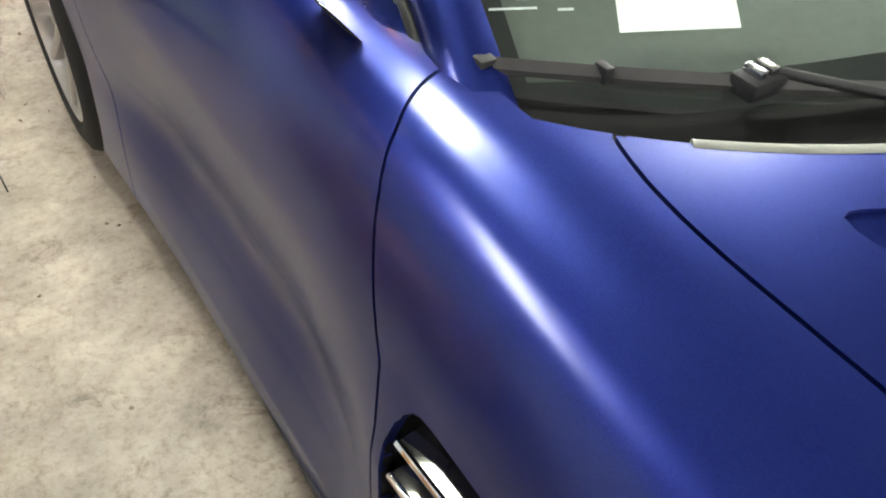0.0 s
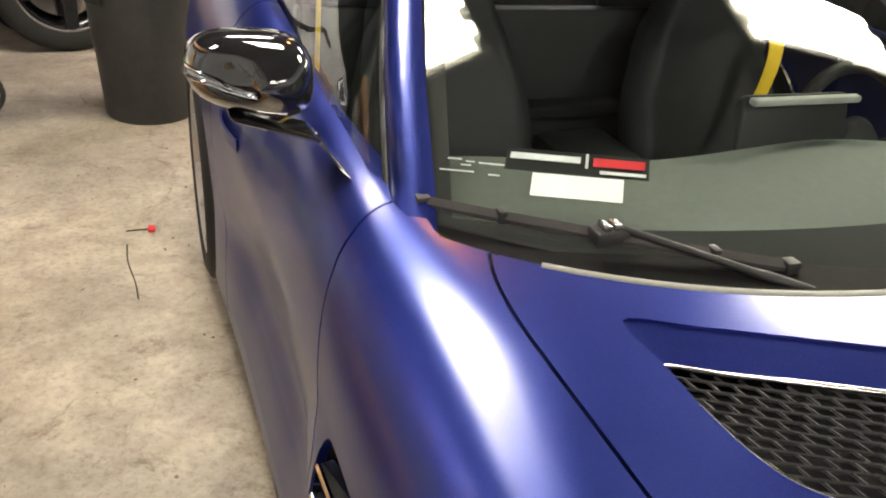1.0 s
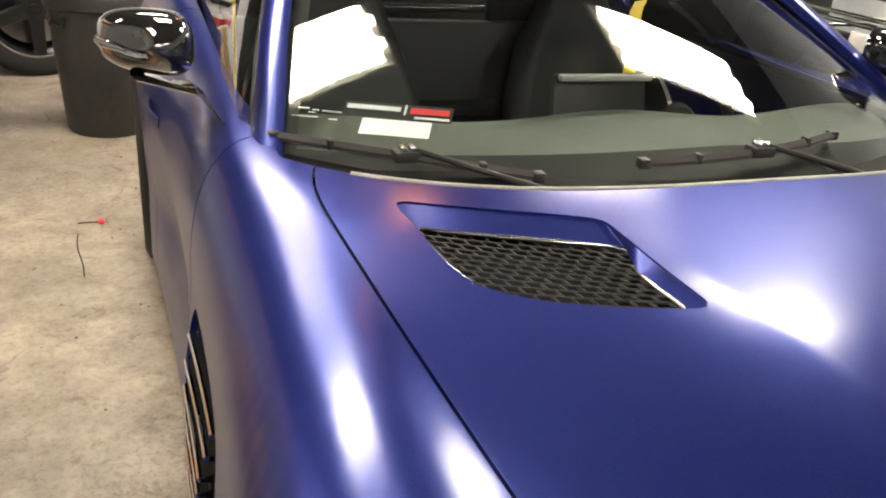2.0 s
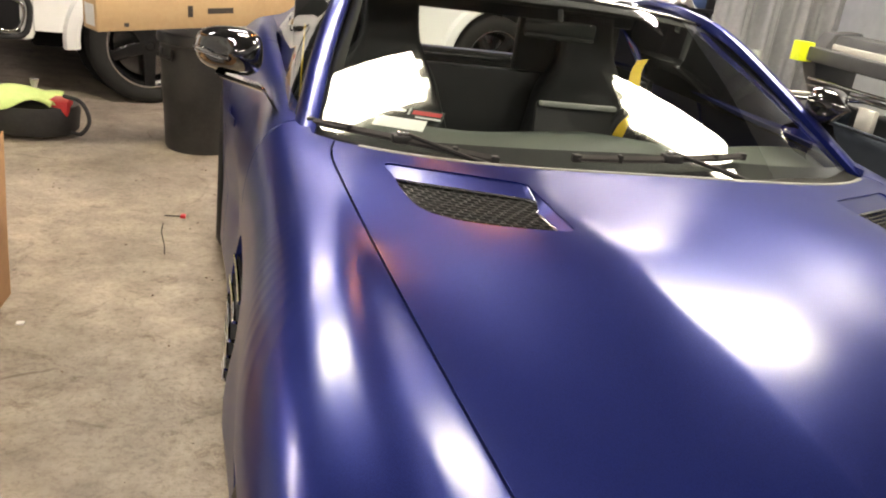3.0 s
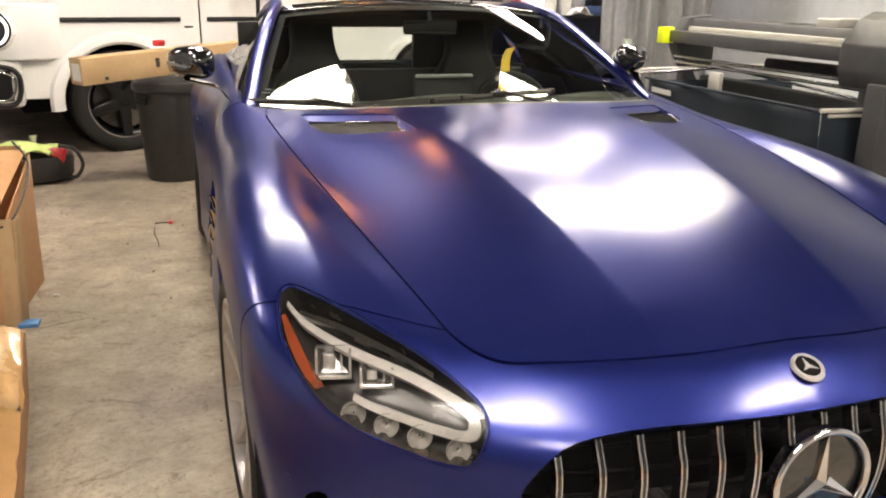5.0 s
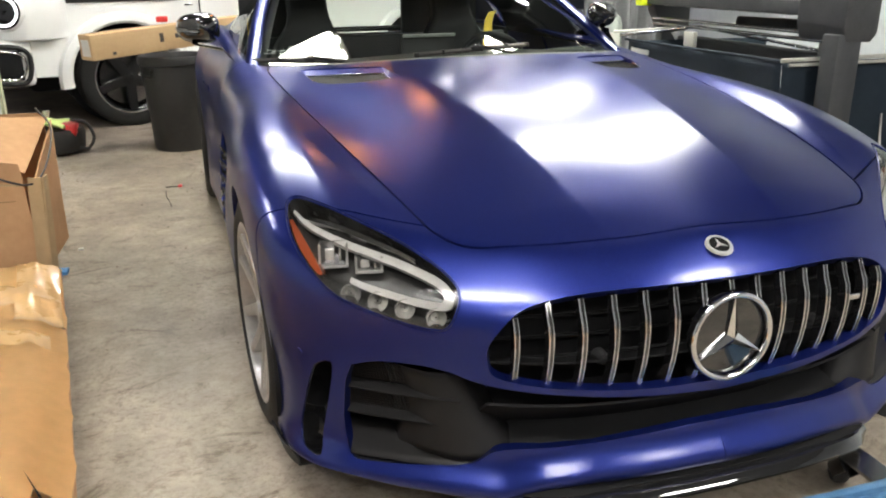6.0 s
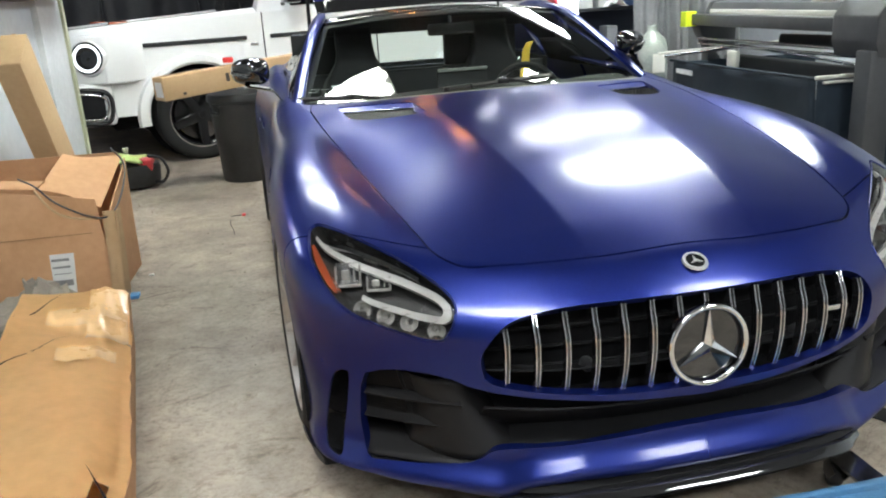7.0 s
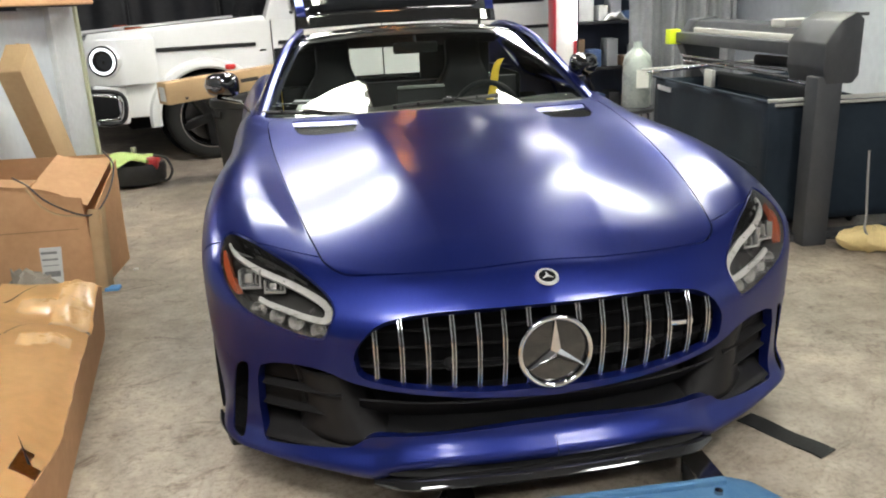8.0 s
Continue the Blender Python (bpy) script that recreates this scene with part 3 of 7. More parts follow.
LIP_LOW = [(0.0, 0.200), (0.19, 0.203), (0.33, 0.198), (0.43, 0.180), (0.478, 0.154), (0.62, 0.158), (0.72, 0.162), (0.80, 0.172), (0.9, 0.175), (1.1, 0.175)]
SCOOP_EDGE = spline_through([(0.662, 1.762), (0.59, 1.725), (0.498, 1.675), (0.412, 1.628), (0.396, 1.615), (0.386, 1.59), (0.383, 1.45), (0.380, 1.372), (0.386, 1.362), (0.408, 1.368), (0.465, 1.398), (0.534, 1.440), (0.592, 1.484), (0.630, 1.53), (0.650, 1.60), (0.656, 1.68)], 6, True)
GILL_EDGE = spline_through([(1.56, 0.664), (1.70, 0.680), (1.84, 0.688), (1.918, 0.680), (1.948, 0.63), (1.945, 0.50), (1.925, 0.40), (1.88, 0.315), (1.80, 0.31), (1.68, 0.38), (1.56, 0.52), (1.53, 0.63)], 6, True)
AXLE_FRONT, AXLE_REAR = (0.93, 0.338), (3.56, 0.352)
GAP = 0.0022


def fields(v):
    x, y, z = np.abs(v[:, 0]), v[:, 1], v[:, 2]
    side = smooth_curve(HOOD_CUT, np.clip(y, 0.2, 2.3))
    front = 0.178 + 0.33 * x ** 2
    rear = 1.689 + 0.59 * x ** 3
    a, b = side - x, (y - front) * 0.9
    k = 0.075
    h = np.clip(k - np.abs(a - b), 0, None) / k
    corner = np.minimum(a, b) - h * h * k * 0.25
    up = np.where(z > 0.6, 1.0, -1.0)
    out = {
        "hood": np.minimum(np.minimum(corner, rear - y), up),
        "lamp": np.where(y < 0.9, inside(LAMP_EDGE, x, z), -1),
        "grille": np.where(y < 0.4, inside(np.vstack([GRILLE_EDGE, [(-0.3, 0.401), (-0.3, 0.638)]]), x, z), -1),
        "mouth": np.where(y < 0.6, inside(np.vstack([MOUTH_EDGE, [(-0.3, 0.297), (-0.3, 0.376)]]), x, z), -1),
        "slot": np.where(y < 0.7, inside(SLOT_EDGE, x, z), -1),
        "scoop": np.where(z > 0.8, inside(SCOOP_EDGE, x, y), -1),
        "gill": np.where(x > 0.7, inside(GILL_EDGE, y, z), -1),
        "arch_front": np.where(x > 0.6, 0.365 - np.hypot(y - AXLE_FRONT[0], z - AXLE_FRONT[1]), -1),
        "arch_rear": np.where(x > 0.6, 0.385 - np.hypot(y - AXLE_REAR[0], z - AXLE_REAR[1]), -1),
        "bumper": (0.37 + 0.62 * np.clip(x - 0.59, 0, 1) - y) * 0.85,
        "door_front": y - np.interp(z, [0.0, 0.66, 0.74, 0.80, 0.85, 0.895, 0.94], [1.966, 1.972, 1.994, 2.012, 2.032, 2.060, 2.106]),
        "door_rear": 3.02 + 0.10 * smoothstep(0.3, 0.7, z) - y,
        "lip": z - smooth_curve(LIP_LOW, np.clip(x, 0, 1.1)),
        "cabin": np.minimum(0.80 + 0.02 * smoothstep(2.1, 2.4, y) - 0.10 * smoothstep(3.2, 4.2, y) - x, y - rear + 0.002),
        "behind_hood": y - rear,
        "screen_base": 1.730 + 0.365 * (np.minimum(x, 0.85) / 0.80) ** 1.9 - y,
        "half": v[:, 0],
    }
    return out


def panel(name, *rules, material=WRAP, parent=None, label="", depth=0.014, shift=0.0, fold=True):
    """The skin cut by rules (field, sign, offset)."""
    v, n, f = SKIN
    for key, sign, offset in rules:
        v, n, f = cut(v, n, f, fields(v)[key] * sign + offset)
    v = v + n * shift
    return skin_object(name, v, n, f, material, parent or coupe, label, depth)


hood = panel("hood", ("hood", 1, -GAP), ("scoop", -1, 0), label="long satin blue hood with two scoops")
bumper = panel("front_bumper", ("hood", -1, -GAP), ("bumper", 1, -GAP), ("lamp", -1, -0.003), ("grille", -1, 0), ("mouth", -1, 0), ("slot", -1, 0), ("arch_front", -1, 0), ("lip", 1, 0),
               label="satin blue front bumper with wide openings", depth=0.03)
fenders = [panel("front_fender", ("half", s, 0), ("hood", -1, -GAP), ("bumper", -1, -GAP), ("lamp", -1, -0.003), ("arch_front", -1, 0), ("gill", -1, 0), ("door_front", -1, -GAP), ("cabin", -1, 0),
                 label="satin blue front fender with a side vent") for s in (-1, 1)]
panel("cowl", ("cabin", 1, 0), ("hood", -1, -GAP), ("behind_hood", 1, 0), ("screen_base", 1, 0), material=surface("black_scuttle", (0.006, 0.006, 0.006), 0.75, bump=0.05, bump_scale=300, spec=0.1), label="black plastic scuttle panel", shift=-0.022)
doors = [panel("door", ("half", s, 0), ("door_front", 1, -GAP), ("door_rear", 1, -GAP), ("cabin", -1, 0), label="satin blue door") for s in (-1, 1)]
quarters = [panel("rear_fender", ("half", s, 0), ("door_rear", -1, -GAP), ("arch_rear", -1, 0), ("cabin", -1, 0), label="wide satin blue rear fender") for s in (-1, 1)]

# lookup of the skin from ahead, from above and from the side
from mathutils.bvhtree import BVHTree
TREE = BVHTree.FromPolygons([tuple(p) for p in SKIN[0]], [tuple(int(i) for i in t) for t in SKIN[2]])


def ahead(x, z, inset=0.0):
    """The point of the nose at (x, z) as seen from ahead, pushed in along its normal."""
    p, n, _, _ = TREE.ray_cast(Vector((x, -1, z)), Vector((0, 1, 0)))
    return p - n * inset if n.y < 0 else p + n * inset


def above(x, y, inset=0.0):
    p, n, _, _ = TREE.ray_cast(Vector((x, y, 2)), Vector((0, 0, -1)))
    return p - n * inset if n.z > 0 else p + n * inset


def beside(y, z, side, inset=0.0):
    p, n, _, _ = TREE.ray_cast(Vector((side * 2, y, z)), Vector((-side, 0, 0)))
    return p - n * inset if n.x * side > 0 else p + n * inset


tube("hood_seal", [above(x, 1.687 + 0.59 * abs(x) ** 3, 0.006) for x in np.linspace(-0.70, 0.70, 41)], 0.009, surface("grey_rubber_seal", (0.22, 0.225, 0.20), 0.5), hood, "pale grey rubber edge", 8)

# dark inner floor and liners that close the car
part("underbody", bm_prism(bmesh.new(), [(-0.72, 0.40), (0.72, 0.40), (0.74, 1.3), (0.86, 1.4), (0.86, 3.1), (0.74, 3.2), (0.7, 4.4), (-0.7, 4.4), (-0.74, 3.2), (-0.86, 3.1), (-0.86, 1.4), (-0.74, 1.3)], 0.13, 0.17),
             DARK_VOID, coupe, "black underbody")
for s in (-1, 1):
    for (cy, cz), r in ((AXLE_FRONT, 0.40), (AXLE_REAR, 0.42)):
        g = [[(s * (0.60 + 0.34 * k / 4), cy + r * math.cos(a), cz + r * math.sin(a)) for k in range(5)] for a in np.linspace(-0.35, math.pi + 0.35, 30)]
        sheet("wheel_liner", g, DARK_VOID, coupe, "black wheel arch liner", 0.004)
        bm = bmesh.new()
        bm_prism(bm, [(r * math.cos(a), r * math.sin(a)) for a in np.linspace(0, 2 * math.pi, 32, endpoint=False)], 0, 0.01, Matrix.Translation((s * 0.60, cy, cz)) @ Matrix.Rotation(radians(90), 4, "Z") @ Matrix.Rotation(radians(90), 4, "X"))
        part("liner_wall", bm, DARK_VOID, coupe)
box("engine_shield", (-0.58, 0.42, 0.18), (0.58, 1.72, 0.60), DARK_VOID, coupe, "dark engine bay cover", 0.02)

# hood scoops: sloped walls, a mesh of thin black bars
for s in (-1, 1):
    wall_rows = [[], []]
    for x, y in SCOOP_EDGE:
        p = above(s * x, y, 0.003)
        back = float(smoothstep(0.0, 0.12, float(y - (1.455 + (x - 0.40) * 0.64))))
        toward = (Vector((s * 0.515, 1.53, 0)) - Vector((p.x, p.y, 0))).normalized()
        wall_rows[0].append(p)
        lip = float(smoothstep(0.402, 0.388, x)) * float(1 - smoothstep(1.55, 1.60, y)) if x < 0.402 else 0.0
        wall_rows[1].append(p + toward * 0.008 * (1 - back) + Vector((s * 0.022 * lip, 0, -0.004 * lip)) - Vector((0, 0.066 * back, 0.006 + 0.009 * back)))
    for r in wall_rows:
        r.append(r[0])
    sheet("scoop_wall", wall_rows, WRAP, hood, "satin blue scoop wall", 0.002)
    plate = [Vector(p) - Vector((0, 0, 0.03)) for p in wall_rows[1][:-1]]
    bm = bmesh.new()
    bm.faces.new([bm.verts.new(p) for p in plate])
    part("scoop_floor", bm, DARK_VOID, hood)
    bm = bmesh.new()
    hole = [(p.x * s, p.y) for p in wall_rows[1][:-1]]

    def lattice(u, w):
        # along the sweep of the scoop, and across it
        return 0.38 + u, 1.37 + 0.58 * u + w

    def deck(x, y):
        return above(s * x, y).z - 0.009 - 0.008 * float(smoothstep(0.0, 0.16, y - (1.375 + (x - 0.40) * 0.64)))

    def bar(p, q, r=0.0021):
        k = max(int(math.dist(p, q) / 0.006), 2)
        pts = [(p[0] + (q[0] - p[0]) * i / k, p[1] + (q[1] - p[1]) * i / k) for i in range(k + 1)]
        d = inside(hole, np.array([a for a, _ in pts]), np.array([b for _, b in pts]))
        run = [c for c, e in zip(pts, d) if e > -0.003]
        if len(run) > 1:
            bm_tube(bm, [(s * a, b, deck(a, b)) for a, b in (run[0], run[len(run) // 2], run[-1])], r, 5)

    rows = 17
    for i in range(rows):
        w = -0.09 + i * 0.0165
        bar(lattice(0.0, w), lattice(0.32, w))
        for j in range(16):
            u = 0.0 + (j + 0.5 * (i % 2)) * 0.021
            bar(lattice(u, w), lattice(u + 0.004, w + 0.0165), 0.0018)
    tube("scoop_trim", [p + Vector((0, 0, 0.001)) for p in wall_rows[1]], 0.0034, DARK_CHROME, hood, "thin bright mesh trim", 6)
    part("scoop_mesh", bm, BLACK_PLASTIC, hood, "black mesh of thin bars", smooth=True)

# grille: backing, slats, ring with a three-armed star
bm = bmesh.new()
bm_sheet(bm, [[(x, 0.20 + 0.25 * x * x, z) for x in np.linspace(-0.56, 0.56, 12)] for z in (0.39, 0.65)], 0.005)
part("grille_backing", bm, DARK_VOID, bumper, "dark grille backing")
for k in range(4):
    z = 0.445 + k * 0.05
    tube("grille_crossbar", [(x, 0.165 + 0.25 * x * x, z) for x in np.linspace(-0.49, 0.49, 9)], 0.005, DARK_VOID, bumper, sides=6)
for k in range(-7, 8):
    x = k * 0.0672
    zs = smooth_curve([(0, 0.632), (0.2, 0.629), (0.34, 0.618), (0.44, 0.598), (0.49, 0.568)], abs(x)), smooth_curve([(0, 0.406), (0.2, 0.411), (0.31, 0.419), (0.42, 0.431), (0.49, 0.447)], abs(x))
    if abs(k) <= 1:
        spans = [(float(zs[0]), 0.612), (0.409, float(zs[1]))] if k == 0 else [(float(zs[0]), 0.585), (0.43, float(zs[1]))]
    else:
        spans = [(float(zs[0]), float(zs[1]))]
    for a, b in spans:
        bm = bmesh.new()
        rows = []
        for t in np.linspace(0, 1, 9):
            z = a + (b - a) * t
            y = ahead(x, min(max(z, 0.42), 0.6)).y - 0.002 + 0.02 * abs(2 * ((z - 0.40) / 0.235) - 1) ** 2
            for_w = 0.0046
            rows.append([(x - for_w, y + 0.028, z), (x - for_w, y + 0.003, z), (x - 0.0015, y, z), (x + 0.0015, y, z), (x + for_w, y + 0.003, z), (x + for_w, y + 0.028, z)])
        bm_sheet(bm, rows)
        part("grille_slat", bm, GLOSS_BLACK, bumper, "black grille slat with chrome edges", smooth=True, sharp=30)
        for d in (1, 4):
            tube("slat_edge", [(r[d][0], r[d][1] - 0.0005, r[d][2]) for r in rows], 0.0017, CHROME, bumper, "thin chrome edge", 6)
face = Matrix.Translation((0, 0.045, 0.507)) @ Matrix.Rotation(radians(88), 4, "X") @ Matrix.Scale(0.935, 4)
lathe("emblem_ring", [(0.103 + 0.0075 * math.cos(a), 0.0075 * math.sin(a)) for a in np.linspace(0, 2 * math.pi, 12, endpoint=False)], CHROME, bumper, "round chrome emblem ring", face, 64, True)
lathe("emblem_dish", [(0.0, -0.004), (0.06, -0.006), (0.096, -0.010), (0.10, -0.03)], GLOSS_BLACK, bumper, "black dish", face, 48)
bm = bmesh.new()
tip = bm.verts.new(face @ Vector((0, 0, 0.012)))
arms = []
for k in range(6):
    a, r = math.pi / 2 + k * math.pi / 3, 0.099 if k % 2 == 0 else 0.017
    arms.append((bm.verts.new(face @ Vector((r * math.cos(a), r * math.sin(a), 0.002))), bm.verts.new(face @ Vector((r * math.cos(a), r * math.sin(a), -0.008)))))
for k in range(6):
    (a, al), (b, bl) = arms[k], arms[(k + 1) % 6]
    bm.faces.new((tip, a, b))
    bm.faces.new((a, al, bl, b))
part("emblem_star", bm, CHROME, bumper, "three-armed chrome star")
BADGE_SILVER = surface("badge_silver", (0.60, 0.60, 0.60), 0.3, 0.5, rough_var=0.04)
bm_t = Matrix.Translation(above(0, 0.122) + Vector((0, 0, 0.0015))) @ Matrix.Rotation(radians(24), 4, "X")
lathe("hood_badge", [(0.0, 0.0035), (0.0235, 0.004), (0.0245, 0.0055), (0.0295, 0.0055), (0.032, 0.0)], BADGE_SILVER, bumper, "small round chrome badge", bm_t, 40)
lathe("badge_field", [(0.0, 0.0045), (0.0225, 0.0048), (0.023, 0.003)], GLOSS_BLACK, bumper, "", bm_t, 32)
bm = bmesh.new()
bm_prism(bm, [((0.018 if k % 2 == 0 else 0.004) * math.cos(math.pi / 2 + k * math.pi / 3), (0.018 if k % 2 == 0 else 0.004) * math.sin(math.pi / 2 + k * math.pi / 3)) for k in range(6)], 0.0045, 0.0065, bm_t)
part("badge_star", bm, BADGE_SILVER, bumper)
# small plate on the grille, a lens beside the ring, parking sensors
box("grille_plate", (0.345, 0.100, 0.520), (0.415, 0.112, 0.534), CHROME, bumper, "small chrome plate", 0.002)
for x in (-0.27, 0.30):
    lathe("grille_sensor", [(0.0, 0.012), (0.012, 0.010), (0.016, 0.0), (0.017, -0.02)], BLACK_PLASTIC, bumper, "round grey sensor", Matrix.Translation((x, 0.125, 0.462)) @ Matrix.Rotation(radians(90), 4, "X"), 20)
for s in (-1, 1):
    p, q = ahead(s * 0.888, 0.445), ahead(s * 0.888, 0.445, 0.02)
    lathe("parking_sensor", [(0.0, 0.0015), (0.008, 0.0012), (0.0095, -0.002)], WRAP, bumper, "round parking sensor", Matrix.Translation(p) @ (p - q).to_track_quat("Z", "Y").to_matrix().to_4x4(), 20)

# lower mouth and outer intakes: a folded black inner panel with fins, mesh and a lower shelf
rows = []
for z, inset in ((0.47, 0.03), (0.45, 0.10), (0.36, 0.16), (0.27, 0.14), (0.20, 0.03), (0.17, 0.0)):
    rows.append([tuple(ahead(x, min(max(z, 0.2), 0.44)) * 1.0 + Vector((0, inset, z - min(max(z, 0.2), 0.44)))) for x in np.linspace(-0.83, 0.83, 40)])
sheet("intake_panel", rows, DARK_VOID, bumper, "black inner intake panel", 0.004)
for s in (-1, 1):
    for z0, z1 in ((0.372, 0.378), (0.306, 0.311)):
        bm = bmesh.new()
        bm_sheet(bm, [[ahead(s * x, z0 + 0.012) + Vector((0, d, -0.012 + (z1 - z0) * (x - 0.56) / 0.24 - lift)) for x in np.linspace(0.57, 0.80, 12)] for d, lift in ((0.022, 0.005), (0.034, 0.0), (0.060, -0.004))], 0.006)
        part("intake_fin", bm, CHARCOAL, bumper, "black intake fin", smooth=True)
    for zc in (0.41, 0.335):
        bm = bmesh.new()
        for i in range(8):
            z = zc - 0.022 + i * 0.006
            bm_tube(bm, [ahead(s * x, zc) + Vector((0, 0.056, z - zc)) for x in (0.64, 0.70, 0.745, 0.795)], 0.0013, 4)
        for j in range(23):
            x = 0.64 + j * 0.0066
            bm_tube(bm, [ahead(s * x, zc) + Vector((0, 0.056, -0.022)), ahead(s * (x + 0.008), zc) + Vector((0, 0.056, 0.020))], 0.0013, 4)
        part("intake_mesh", bm, CHARCOAL, bumper, "fine metal intake mesh")
    # rounded pillar between the mouth and the outer intake, flowing into the shelf below
    rows = []
    for t in np.linspace(0, 1, 12):
        z = 0.226 + 0.205 * t
        lean, foot = 0.05 * t ** 1.4, 0.05 * (1 - t) ** 3
        line = []
        for x, d in ((0.462 - foot, 0.13), (0.492 - foot, 0.085), (0.518 - foot * 0.5, 0.045), (0.552, 0.026), (0.590, 0.024), (0.622, 0.036), (0.645 + foot, 0.065), (0.660 + foot, 0.11)):
            line.append(ahead(s * (x + lean), 0.30) + Vector((0, d - 0.02 * (1 - t) ** 2, z - 0.30)))
        rows.append(line)
    sheet("intake_pillar", rows, CHARCOAL, bumper, "rounded matt black intake pillar", 0.004, 180)
    sheet("intake_shelf", [[ahead(s * x, 0.215) + Vector((0, d, h - 0.215)) for x in np.linspace(0.50, 0.80, 16)] for d, h in ((0.004, 0.214), (0.03, 0.222), (0.07, 0.240), (0.12, 0.262))], CHARCOAL, bumper, "sloped matt black intake shelf", 0.004, 180)
    rows = [[ahead(s * x, z, d) for d in (0.004, 0.05, 0.09)] for x, z in SLOT_EDGE]
    rows.append(rows[0])
    sheet("slot_wall", rows, GLOSS_BLACK, bumper, "gloss black slot lining", 0.002)
sheet("mouth_shelf", [[ahead(x, 0.30) + Vector((0, d, h - 0.30)) for x in np.linspace(-0.52, 0.52, 24)] for d, h in ((0.012, 0.374), (0.045, 0.346), (0.10, 0.302), (0.115, 0.285))], DARK_VOID, bumper, "black upper mouth shelf", 0.006)
# splitter: a gloss black blade below the lip, matt ends
rows = []
for inset, z in ((0.16, 0.158), (0.03, 0.157), (-0.005, 0.153), (-0.024, 0.146), (-0.032, 0.138), (-0.030, 0.131), (0.02, 0.126), (0.16, 0.126)):
    line = []
    for x in np.linspace(-0.50, 0.50, 40):
        p = ahead(x, 0.21)
        line.append((p.x, p.y + inset + 0.10 * max(0, abs(x) - 0.40), z + 0.026 * max(0, 1 - (abs(x) / 0.47) ** 4)))
    rows.append(line)
sheet("splitter", rows, GLOSS_BLACK, bumper, "gloss black front splitter")
for s in (-1, 1):
    rows = []
    for d, z in ((-0.004, 0.178), (0.010, 0.150), (0.012, 0.128), (0.06, 0.126)):
        rows.append([beside(y, 0.22, s) + Vector((-s * (d - 0.018), 0, z - 0.22)) for y in np.linspace(0.43, 0.58, 8)])
    sheet("splitter_end", rows, BLACK_PLASTIC, bumper, "matt black splitter end", 0.004)

